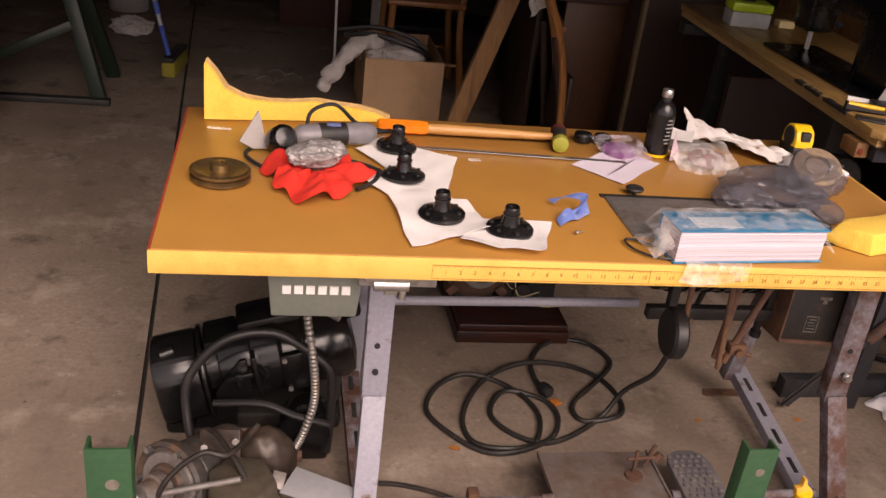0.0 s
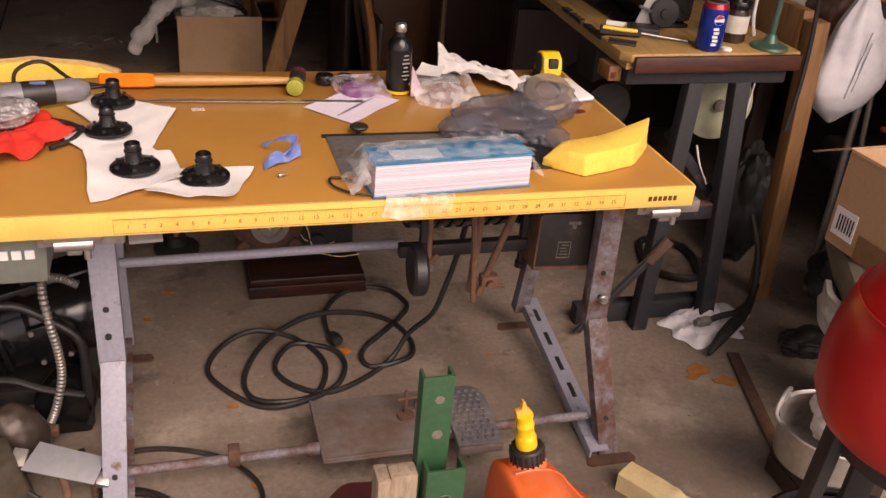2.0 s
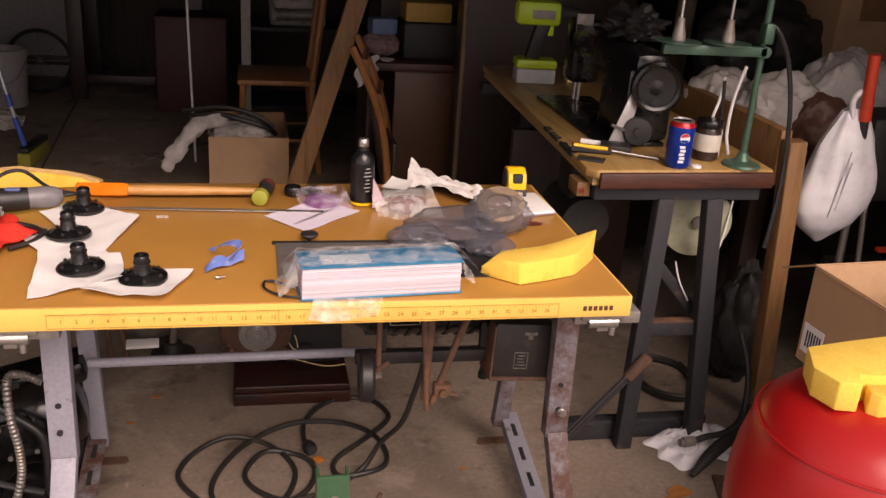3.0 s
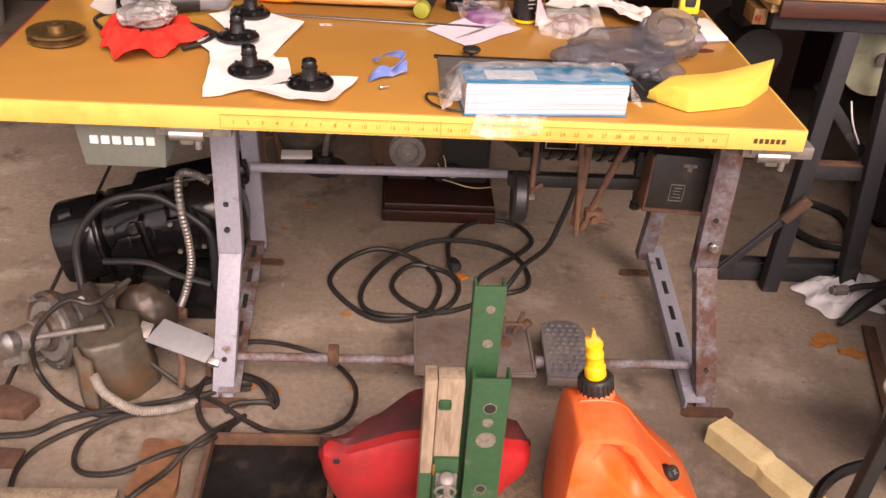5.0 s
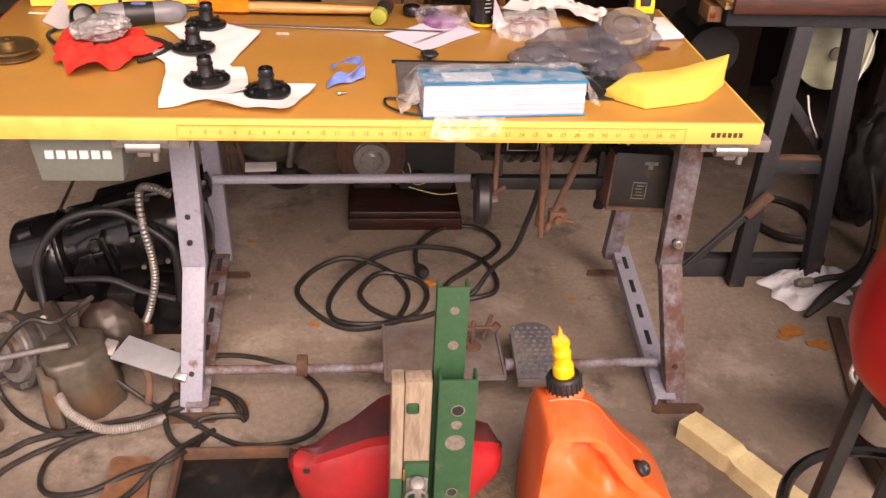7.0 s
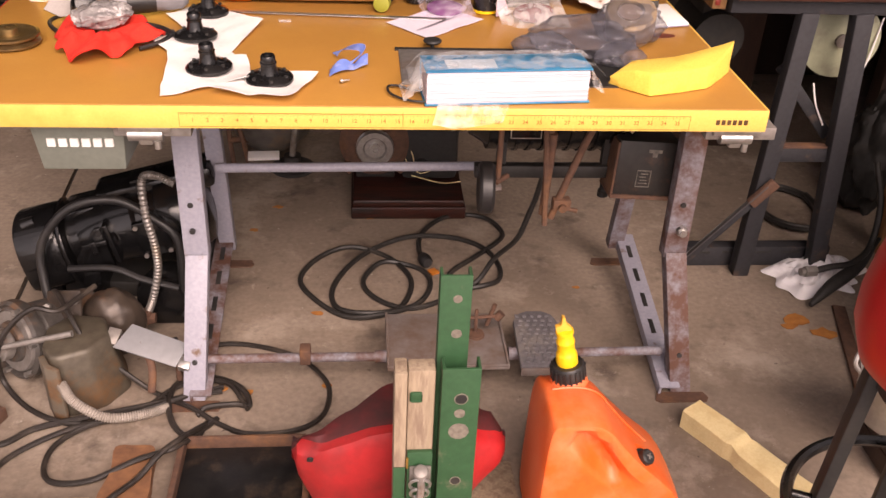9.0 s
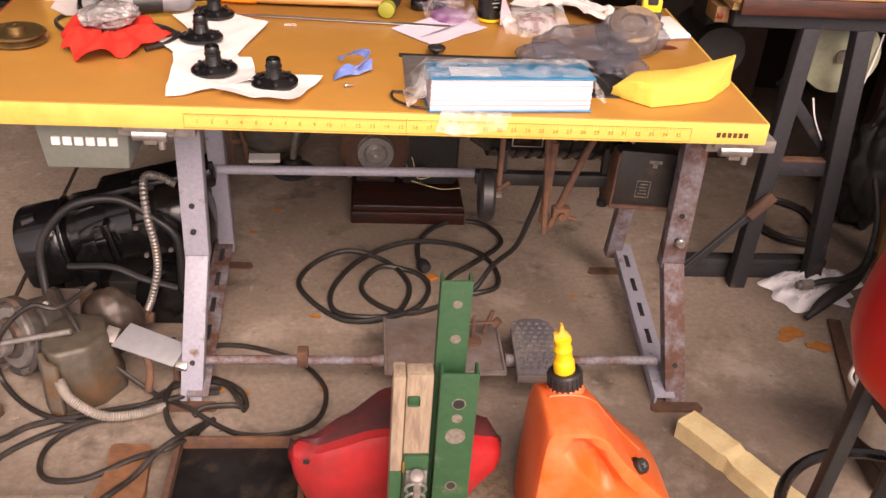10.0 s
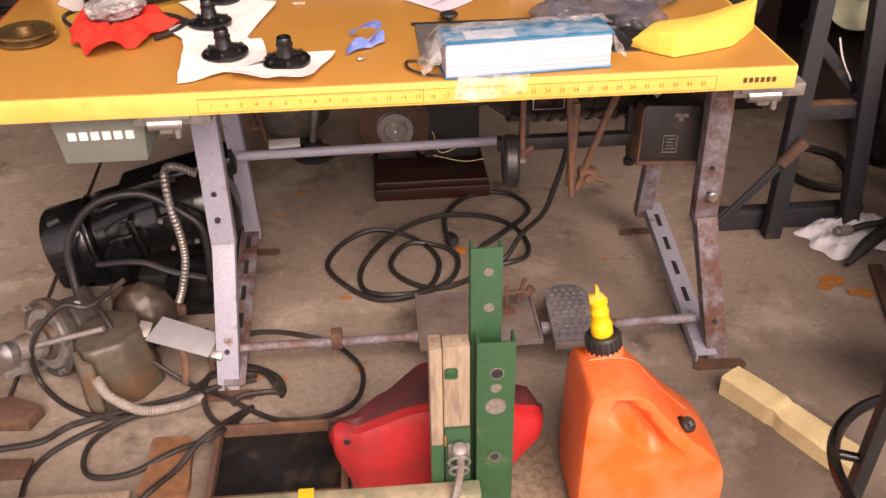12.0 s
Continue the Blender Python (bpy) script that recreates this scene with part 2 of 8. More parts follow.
class Shape:
    """A bmesh that takes boxes, rods, turned forms, tubes and sheets."""

    def __init__(self):
        self.bm = bmesh.new()

    def box(self, lo, hi, bevel=0.0, m=None, taper=None):
        c = [(a + b) / 2 for a, b in zip(lo, hi)]
        s = [b - a for a, b in zip(lo, hi)]
        got = bmesh.ops.create_cube(self.bm, size=1.0)["verts"]
        for v in got:
            k = taper if taper and v.co.z < 0 else (1, 1)
            v.co = Vector((v.co.x * s[0] * k[0], v.co.y * s[1] * k[1], v.co.z * s[2]))
        if bevel:
            edges = list({e for v in got for e in v.link_edges})
            r = bmesh.ops.bevel(self.bm, geom=edges, offset=bevel, segments=2, affect="EDGES", profile=0.5)
            got = list({v for f in r["faces"] for v in f.verts} | {v for v in got if v.is_valid})
        mm = Matrix.Translation(c) if m is None else m @ Matrix.Translation(c)
        bmesh.ops.transform(self.bm, matrix=mm, verts=got)
        return self

    def rod(self, a, b, r, r2=None, seg=14, caps=True):
        a, b = Vector(a), Vector(b)
        d = b - a
        m = Matrix.Translation((a + b) / 2) @ d.to_track_quat("Z", "Y").to_matrix().to_4x4()
        bmesh.ops.create_cone(self.bm, cap_ends=caps, segments=seg, radius1=r, radius2=r if r2 is None else r2, depth=d.length, matrix=m)
        return self

    def turned(self, profile, m=None, seg=28, close=True):
        """profile: (radius, height) from below upwards, round the z axis of m."""
        m = m or Matrix()
        rings = []
        for r, z in profile:
            rings.append([self.bm.verts.new(m @ Vector((r * math.cos(2 * math.pi * i / seg), r * math.sin(2 * math.pi * i / seg), z))) for i in range(seg)])
        for p, q in zip(rings, rings[1:]):
            for i in range(seg):
                self.bm.faces.new((p[i], p[(i + 1) % seg], q[(i + 1) % seg], q[i]))
        if close:
            self.bm.faces.new(rings[0][::-1])
            self.bm.faces.new(rings[-1])
        return self

    def prism(self, outline, depth, m=None, bevel=0.0):
        """outline in the xy plane of m, drawn out along its z."""
        m = m or Matrix()
        low = [self.bm.verts.new((x, y, 0)) for x, y in outline]
        f = self.bm.faces.new(low)
        r = bmesh.ops.extrude_face_region(self.bm, geom=[f])
        up = [v for v in r["geom"] if isinstance(v, bmesh.types.BMVert)]
        bmesh.ops.translate(self.bm, verts=up, vec=(0, 0, depth))
        verts = low + up
        if bevel:
            edges = list({e for v in verts for e in v.link_edges})
            r = bmesh.ops.bevel(self.bm, geom=edges, offset=bevel, segments=2, affect="EDGES", profile=0.5)
            verts = list({v for g in r["faces"] for v in g.verts} | {v for v in verts if v.is_valid})
        bmesh.ops.transform(self.bm, matrix=m, verts=verts)
        return self

    def tube(self, pts, r, seg=8, steps=6, closed=False):
        path = smooth(pts, steps, closed)
        rings, last = [], None
        for i, p in enumerate(path):
            a = path[max(i - 1, 0)]
            b = path[min(i + 1, len(path) - 1)]
            d = (b - a).normalized()
            if last is None:
                side = d.orthogonal().normalized()
            else:
                side = (last - d * last.dot(d)).normalized()
            last = side
            up = d.cross(side)
            rr = r(i / (len(path) - 1)) if callable(r) else r
            rings.append([self.bm.verts.new(p + rr * (math.cos(k * 2 * math.pi / seg) * side + math.sin(k * 2 * math.pi / seg) * up)) for k in range(seg)])
        for p, q in zip(rings, rings[1:]):
            for i in range(seg):
                self.bm.faces.new((p[i], p[(i + 1) % seg], q[(i + 1) % seg], q[i]))
        self.bm.faces.new(rings[0][::-1])
        self.bm.faces.new(rings[-1])
        return self

    def sheet(self, fn, nu, nv, thick=0.0):
        """A surface fn(u, v), u and v from 0 to 1, with a thickness."""
        g = [[self.bm.verts.new(fn(i / nu, j / nv)) for j in range(nv + 1)] for i in range(nu + 1)]
        faces = [self.bm.faces.new((g[i][j], g[i + 1][j], g[i + 1][j + 1], g[i][j + 1])) for i in range(nu) for j in range(nv)]
        if thick:
            bmesh.ops.recalc_face_normals(self.bm, faces=faces)
            bmesh.ops.solidify(self.bm, geom=faces, thickness=thick)
        return self

    def blob(self, c, size, rough=0.15, freq=2.0, seed=0.0, sub=3, m=None, flat=None, creased=0.0):
        got = bmesh.ops.create_icosphere(self.bm, subdivisions=sub, radius=1.0)["verts"]
        for v in got:
            d = v.co.normalized()
            k = 1 + rough * noise.fractal(d * freq + Vector((seed, seed * 1.7, -seed)), 1.0, 2.0, 4)
            if creased:
                q = d * freq * 1.6 + Vector((seed * 2, 0, seed))
                k += creased * (0.35 - 2.2 * abs(noise.noise(q)) + 0.35 - 1.4 * abs(noise.noise(q * 2.3)))
            v.co = Vector((d.x * size[0] * k, d.y * size[1] * k, d.z * size[2] * k))
            if flat is not None and v.co.z < -flat:
                v.co.z = -flat + 0.02 * (v.co.z + flat)
        bmesh.ops.transform(self.bm, matrix=Matrix.Translation(c) @ (m or Matrix()), verts=got)
        return self

    def turn(self, m):
        self.bm.transform(m)
        return self


def smooth(pts, steps=6, closed=False):
    """A rounded line through the points (Catmull-Rom)."""
    p = [Vector(q) for q in pts]
    if closed:
        p = p + [p[0]]
    if len(p) < 3 or steps < 2:
        return p
    ext = [p[-2] if closed else 2 * p[0] - p[1]] + p + [p[1] if closed else 2 * p[-1] - p[-2]]
    out = []
    for a, b, c, d in zip(ext, ext[1:], ext[2:], ext[3:]):
        for k in range(steps):
            t = k / steps
            out.append(0.5 * (2 * b + (c - a) * t + (2 * a - 5 * b + 4 * c - d) * t * t + (3 * b - a - 3 * c + d) * t ** 3))
    return out + [p[-1]]


def part(name, shape, material, parent=None, label="", soft=True):
    """Links a shape, given in the coordinates of the place, as one mesh object, under its thing or part."""
    bm = shape.bm if isinstance(shape, Shape) else shape
    inv = WORLD[parent].inverted() if parent else Matrix()
    bm.transform(inv)
    bmesh.ops.recalc_face_normals(bm, faces=bm.faces)
    me = bpy.data.meshes.new(name)
    bm.to_mesh(me)
    bm.free()
    if soft:
        me.polygons.foreach_set("use_smooth", [True] * len(me.polygons))
        me.set_sharp_from_angle(angle=radians(38))
    me.materials.append(material)
    ob = new(name, me)
    if parent:
        ob.parent = parent
        WORLD[ob] = WORLD[parent]
    else:
        WORLD[ob] = Matrix()
    if label:
        ob["label"] = label
    return ob


def thing(name, label, category, at=(0, 0, 0), group="", kind="", m=None):
    ob = new(name)
    ob.empty_display_size = 0.05
    m = m or Matrix.Translation(at)
    ob.matrix_world = m
    WORLD[ob] = m.copy()
    return tagged(ob, label, category, group, kind)


def whole(name, shape, material, label, category, group="", kind="", soft=True):
    """A thing that is one mesh."""
    return tagged(part(name, shape, material, None, "", soft), label, category, group, kind)


def text_mesh(shape, words, size, m, depth=0.0004):
    """Adds raised lettering, centred on m's origin and reading along its x axis."""
    cu = bpy.data.curves.new("lettering", "FONT")
    cu.body, cu.size, cu.align_x, cu.align_y, cu.extrude = words, size, "CENTER", "CENTER", depth
    cu.resolution_u = 2
    ob = bpy.data.objects.new("lettering", cu)
    me = bpy.data.meshes.new_from_object(ob)
    me.transform(m)
    shape.bm.from_mesh(me)
    bpy.data.objects.remove(ob)
    bpy.data.curves.remove(cu)
    bpy.data.meshes.remove(me)


# ---- structure ----
def slab(name, outline, z0, z1, material, label):
    s = Shape().prism(outline, z1 - z0, Matrix.Translation((0, 0, z0)))
    return part(name, s, material, None, label, soft=False)


FLOOR_E, FLOOR_W, FLOOR_N, FLOOR_S = 3.0, -3.4, 6.2, -6.0
floor = thing("floor", "stained grey concrete garage floor with a dark joint", "floor", (0, 0, 0), kind="structure")
jx = lambda y: -0.541 - 0.0515 * y
for name, pts in (("slab", [(jx(FLOOR_S) + 0.006, FLOOR_S), (FLOOR_E, FLOOR_S), (FLOOR_E, FLOOR_N), (jx(FLOOR_N) + 0.006, FLOOR_N)]),
                  ("slab", [(FLOOR_W, FLOOR_S), (jx(FLOOR_S) - 0.006, FLOOR_S), (jx(FLOOR_N) - 0.006, FLOOR_N), (FLOOR_W, FLOOR_N)])):
    part(name, Shape().prism(pts, 0.1, Matrix.Translation((0, 0, -0.1))), M["concrete"], floor, soft=False)
part("joint_filler", Shape().prism([(jx(FLOOR_S) - 0.005, FLOOR_S), (jx(FLOOR_S) + 0.005, FLOOR_S), (jx(FLOOR_N) + 0.005, FLOOR_N), (jx(FLOOR_N) - 0.005, FLOOR_N)],
                                   0.088, Matrix.Translation((0, 0, -0.1))), M["soil"], floor, "dark dirt in the joint", soft=False)
whole("ground", Shape().box((-300, -300, -0.2), (300, 300, -0.104)), M["drive"], "pale driveway ground outside the garage", "ground", kind="structure", soft=False)

# Opening height and east jamb are tuned to darken the back and right corner.
DOOR_Y, DOOR_TOP, JAMB_W, JAMB_E = 0.12, 1.74, -2.3, 2.12
# These walls get their shade from the near-black colour.
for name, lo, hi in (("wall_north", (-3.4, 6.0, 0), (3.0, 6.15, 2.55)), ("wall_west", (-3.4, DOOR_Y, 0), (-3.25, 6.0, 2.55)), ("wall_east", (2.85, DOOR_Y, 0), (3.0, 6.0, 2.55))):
    whole(name, Shape().box(lo, hi), M["shade_boards"], "garage wall with deep shade put into its dark colour", "wall", kind="structure", soft=False)
# Front wall and ceiling stay out of view, added to hold daylight back.
front = Shape().box((-3.4, DOOR_Y - 0.15, 0), (JAMB_W, DOOR_Y, 2.55)).box((JAMB_E, DOOR_Y - 0.15, 0), (3.0, DOOR_Y, 2.55)).box((JAMB_W, DOOR_Y - 0.15, DOOR_TOP), (JAMB_E, DOOR_Y, 2.55))
whole("wall_south", front, M["plaster"], "unseen garage front wall, opening sized to limit the daylight", "wall", kind="structure", soft=False)
whole("ceiling", Shape().box((-3.4, DOOR_Y - 0.15, 2.554), (3.0, 6.15, 2.65)), M["ceiling"], "unseen garage ceiling, kept dark to cut bounced light", "ceiling", kind="structure", soft=False)


# ---- the sewing table ----
INCH, TOP = 0.0254, 0.766
X0, X1, DEPTH = -0.458, 1.058, 0.70
table = thing("sewing_table", "long sewing table, brown laminate top with yellow ruler edge", "table", (0.3, 0.35, 0))
part("tabletop", Shape().box((X0 + 0.004, 0.004, 0.722), (X1 - 0.004, DEPTH, TOP - 0.002), 0.002), M["laminate"], table, "brown laminate board")
part("front_edge", Shape().box((X0, 0, 0.721), (X1, 0.004, TOP - 0.0035), 0.0015), M["yellow_edge"], table, "yellow edge strip printed with a ruler")
part("end_edge", Shape().box((X0, 0.0045, 0.721), (X0 + 0.004, DEPTH, TOP - 0.003)), M["red_edge"], table, "dark red worn end strip")
part("end_edge", Shape().box((X1 - 0.004, 0.0045, 0.721), (X1, DEPTH, TOP - 0.003)), M["yellow_edge"], table)
ruler = Shape()
rz0, rz1, ry = 0.7245, 0.7505, -0.0006
for lo, hi in (((0.002, rz0), (0.9125, rz0 + 0.0007)), ((0.002, rz1), (0.9125, rz1 + 0.0007)), ((0.002, rz0), (0.0027, rz1)), ((0.9118, rz0), (0.9125, rz1)), ((0.390, rz0), (0.3909, rz1 + 0.004))):
    ruler.box((lo[0], ry, lo[1]), (hi[0], 0.0005, hi[1]))
for k in range(1, 16 * 35 + 8):
    x = 0.0033 + k * INCH / 16
    h = 0.0075 if k % 16 == 0 else 0.0055 if k % 8 == 0 else 0.004 if k % 4 == 0 else 0.0025
    if x < 0.39 or k % 4 == 0:
        ruler.box((x - 0.00018, ry, rz1 - h), (x + 0.00018, 0.0005, rz1))
part("ruler_scale", ruler, M["print"], table, "thin brown ruler lines", soft=False)
for k in range(1, 36):
    numbers = Shape()
    text_mesh(numbers, str(k), 0.0105, Matrix.Translation((k * INCH, -0.0003, 0.7370)) @ pose(0, 0, 0, 90))
    part("inch_number", numbers, M["print"], table, soft=False)
for k in range(6):
    bars = Shape()
    bars.box((0.961 + k * 0.0105, -0.0007, 0.7345), (0.9685 + k * 0.0105, 0.0005, 0.7445), 0.0008)
    part("brand_mark", bars, M["dark_print"], table, soft=False)

# the bed cut into the top
part("bed_plate", Shape().box((0.392, 0.105, TOP - 0.004), (0.66, 0.285, TOP + 0.002), 0.001).box((0.395, 0.108, TOP + 0.002), (0.52, 0.262, TOP + 0.0035), 0.0008), M["dull_steel"], table, "dull steel bed plate let into the top")
# No hole is cut here; a flat black sheet gives the opening its dark.
part("bed_opening", Shape().box((0.385, 0.285, TOP - 0.004), (0.66, 0.298, TOP + 0.0015)).box((0.66, 0.10, TOP - 0.004), (0.84, 0.298, TOP + 0.0012)), M["black_dull"], table, "black rim and flat black sheet standing for the dark opening")
part("bed_knob", Shape().turned([(0.004, 0), (0.004, 0.008), (0.017, 0.010), (0.019, 0.013), (0.017, 0.016), (0.006, 0.018)], Matrix.Translation((0.462, 0.305, TOP))), M["black_dull"], table, "black knob")


def channel(s, a, b, wide, deep, wall=0.004):
    """An angle-iron member from a to b, with its face towards the south, width along x."""
    a, b = Vector(a), Vector(b)
    d = (b - a)
    z = d.normalized()
    x = Vector((1, 0, 0))
    y = z.cross(x).normalized()
    m = Matrix((x, y, z)).transposed().to_4x4()
    m.translation = a
    ln = d.length
    h, k = wide / 2, wall if deep > 0 else -wall
    s.prism([(-h, 0), (h, 0), (h, deep), (h - wall, deep), (h - wall, k), (-h + wall, k), (-h + wall, deep), (-h, deep)], ln, m, 0.0008)
    return m


def k_leg(x, paint, lower, side, splay):
    part("leg_bracket", Shape().box((x - 0.075, 0.02, 0.695), (x + 0.06, 0.62, 0.7205), 0.003), M["dull_steel"], table, "steel bracket under the top")
    s = Shape()
    channel(s, (x, 0.245, 0.70), (x, 0.232, 0.300), 0.052, -0.036)
    up = part("front_leg", s, paint, table, "grey painted upper leg with bolt holes")
    s = Shape()
    channel(s, (x + 0.001, 0.227, 0.315), (x + splay, 0.105, 0.006), 0.048, -0.034)
    part("front_leg", s, lower, table, "worn lower leg with rust spots")
    s = Shape()
    channel(s, (x - 0.003, 0.52, 0.70), (x - 0.003, 0.655, 0.06), 0.042, -0.034)
    part("rear_leg", s, paint, table)
    rail = pose(x, 0.10, 0.022, 6.3, 0, -2.4 if side < 0 else 1.0)
    s = Shape().prism([(-0.024, 0.0), (0.024, 0.0), (0.024, 0.006), (-0.018, 0.006), (-0.018, 0.03), (-0.024, 0.03)], 0.585, rail @ pose(0, 0, 0.006, -90), 0.001)
    part("foot_rail", s, M["rust_paint"] if side > 0 else M["grey_paint"], table, "slotted foot rail on the floor")
    for k in range(4):
        y = 0.18 + 0.1 * k
        part("rail_slot", Shape().box((-0.006, y, 0.0055), (0.006, y + 0.052, 0.0068), 0.0004, rail), M["black_dull"], table)
    for y in (0.095, 0.68):
        s = Shape()
        xf = x + (splay if y < 0.2 else 0)
        s.prism([(xf - 0.065, y - 0.012), (xf - 0.055, y - 0.02), (xf + 0.055, y - 0.02), (xf + 0.062, y - 0.008), (xf + 0.055, y + 0.012), (xf - 0.055, y + 0.014)], 0.004)
        part("foot_plate", s, M["rust"], table, "rusty foot plate")
    for y, z in ((0.2405, 0.655), (0.2365, 0.435), (0.2285, 0.375)):
        part("bolt_hole", Shape().rod((x - 0.002, y - 0.0028, z), (x - 0.002, y + 0.003, z), 0.0062, seg=16), M["black_dull"], table)
    part("bolt_hole", Shape().rod((x + 0.72 * splay, 0.1355, 0.09), (x + 0.72 * splay, 0.143, 0.088), 0.006, seg=16), M["black_dull"], table)
    return up


left_leg = k_leg(-0.043, M["grey_paint"], M["grey_paint"], 1, -0.016)
right_leg = k_leg(1.030, M["rust_paint"], M["rust_paint"], -1, 0.030)
part("bolt", Shape().rod((1.034, 0.238, 0.371), (1.034, 0.222, 0.371), 0.014, 0.012, 6).rod((1.034, 0.222, 0.371), (1.034, 0.215, 0.371), 0.008), M["steel"], right_leg, "bright hexagon bolt")
part("pipe", Shape().rod((-0.03, 0.168, 0.075), (0.37, 0.168, 0.075), 0.011).rod((0.345, 0.168, 0.075), (0.372, 0.168, 0.075), 0.015), M["rust_paint"], table, "grey cross pipe that carries the treadle")
part("pipe", Shape().rod((0.66, 0.172, 0.075), (1.02, 0.175, 0.075), 0.011).rod((0.655, 0.172, 0.075), (0.68, 0.172, 0.075), 0.016), M["rust_paint"], table)
part("pipe_clamp", Shape().box((0.175, 0.155, 0.062), (0.2, 0.185, 0.105), 0.003), M["rust"], table, "rusty clamp")
part("upper_pipe", Shape().rod((-0.03, 0.50, 0.389), (0.62, 0.50, 0.397), 0.0115), M["grey_paint"], table, "grey painted cross pipe")
treadle = part("treadle", Shape().box((0.372, 0.115, 0.072), (0.652, 0.325, 0.082), 0.004), M["treadle"], table, "worn grey metal treadle plate")
for lo, hi in (((0.372, 0.115, 0.082), (0.652, 0.121, 0.088)), ((0.372, 0.121, 0.082), (0.378, 0.325, 0.088)), ((0.646, 0.121, 0.082), (0.652, 0.325, 0.088))):
    part("treadle_rim", Shape().box(lo, hi, 0.002), M["treadle"], treadle)
pit = Shape()
pit.rod((0.585, 0.235, 0.082), (0.585, 0.235, 0.088), 0.022, 0.020).box((0.581, 0.24, 0.085), (0.589, 0.248, 0.150), 0.002).rod((0.565, 0.245, 0.125), (0.635, 0.245, 0.130), 0.0045).rod((0.612, 0.25, 0.10), (0.628, 0.25, 0.160), 0.0055).rod((0.633, 0.245, 0.122), (0.645, 0.246, 0.138), 0.010)
part("pitman_joint", pit, M["rust"], treadle, "rusty rod joint")
fp = Shape()
outline = [(0.672, 0.095), (0.775, 0.092), (0.784, 0.2), (0.785, 0.26), (0.775, 0.29), (0.755, 0.305), (0.715, 0.306), (0.69, 0.292), (0.678, 0.265)]
fp.prism(outline, 0.016, Matrix.Translation((0, 0, 0.085)), 0.004)
pad = part("foot_pad", fp, M["grey_rubber"], table, "grey ribbed rubber foot pad")
rib = Shape()
for j in range(11):
    for i in range(5):
        rib.box((0.684 + i * 0.018 + (j % 2) * 0.006, 0.105 + j * 0.0172, 0.1), (0.694 + i * 0.018 + (j % 2) * 0.006, 0.116 + j * 0.0172, 0.104), 0.0015)
part("pad_ribs", rib, M["grey_rubber"], pad)
part("pad_edge", Shape().box((0.672, 0.085, 0.078), (0.776, 0.092, 0.098), 0.002), M["treadle"], pad)

# drawer below the top
dr = Shape().box((-0.272, 0.045, 0.612), (-0.104, 0.36, 0.7205), 0.004, None, (0.88, 0.94))
drawer = part("drawer", dr, M["drawer"], table, "grey green metal drawer with white lettering bars")
for k in range(6):
    part("brand_mark", Shape().box((-0.2445 + k * 0.0203, 0.0452, 0.662), (-0.2295 + k * 0.0203, 0.053, 0.678), 0.001), M["white"], drawer, soft=False)
for x in (-0.062, 1.012):
    h = Shape().box((x - 0.045, 0.012, 0.706), (x + 0.045, 0.06, 0.7205), 0.003).rod((x - 0.03, 0.02, 0.70), (x + 0.03, 0.02, 0.70), 0.012).box((x - 0.012, 0.012, 0.682), (x + 0.012, 0.03, 0.705), 0.003).rod((x + 0.02, 0.015, 0.69), (x + 0.02, 0.015, 0.675), 0.006)
    part("hinge", h, M["steel"], table, "pale metal hinge under the front edge")

# motor, rods and switch box under the top
mo = Shape().rod((0.60, 0.44, 0.60), (0.90, 0.44, 0.60), 0.115, seg=32).rod((0.56, 0.44, 0.60), (0.60, 0.44, 0.60), 0.08, 0.105, 32).rod((0.90, 0.44, 0.60), (0.94, 0.44, 0.60), 0.105, 0.07, 32)
mo.box((0.62, 0.38, 0.69), (0.88, 0.50, 0.7205), 0.004)
motor = part("motor", mo, M["black_metal"], table, "black clutch motor")
for k in range(9):
    part("motor_fin", Shape().rod((0.63 + k * 0.03, 0.44, 0.60), (0.638 + k * 0.03, 0.44, 0.60), 0.119, seg=32), M["black_metal"], motor)
part("motor_drum", Shape().rod((0.43, 0.46, 0.615), (0.555, 0.46, 0.615), 0.098, 0.098, 32).rod((0.40, 0.46, 0.615), (0.43, 0.46, 0.615), 0.05, 0.09, 32), M["black_metal"], motor, "black clutch drum")
part("motor_foot", Shape().rod((0.89, 0.40, 0.375), (0.888, 0.40, 0.47), 0.009, seg=12).rod((0.89, 0.40, 0.370), (0.89, 0.40, 0.385), 0.013, seg=12), M["black_dull"], motor)
part("motor_bar", Shape().box((0.57, 0.33, 0.452), (0.915, 0.355, 0.482), 0.003).box((0.62, 0.34, 0.48), (0.64, 0.36, 0.6)).box((0.86, 0.34, 0.48), (0.88, 0.36, 0.6)), M["black_dull"], table, "black lever bar")
part("motor_plate", Shape().box((0.645, 0.3225, 0.555), (0.71, 0.3255, 0.592), 0.001), M["black_metal"], motor, "black name plate")
part("plate_rim", Shape().box((0.643, 0.323, 0.592), (0.712, 0.3258, 0.5935)).box((0.643, 0.323, 0.5535), (0.712, 0.3258, 0.555)).box((0.643, 0.323, 0.5535), (0.645, 0.3258, 0.5935)).box((0.71, 0.323, 0.5535), (0.712, 0.3258, 0.5935)), M["steel"], motor, "thin bright rim")
kn = Shape().turned([(0.02, -0.016), (0.05, -0.016), (0.056, -0.01), (0.056, 0.01), (0.05, 0.016), (0.02, 0.016)], pose(0.58, 0.215, 0.49, 0, 90, -3))
knee = part("knee_pad", kn, M["rubber"], table, "round black rubber knee pad")
part("pad_bolt", Shape().rod((0.597, 0.215, 0.49), (0.612, 0.217, 0.49), 0.008, seg=6), M["steel"], knee, "bright bolt")
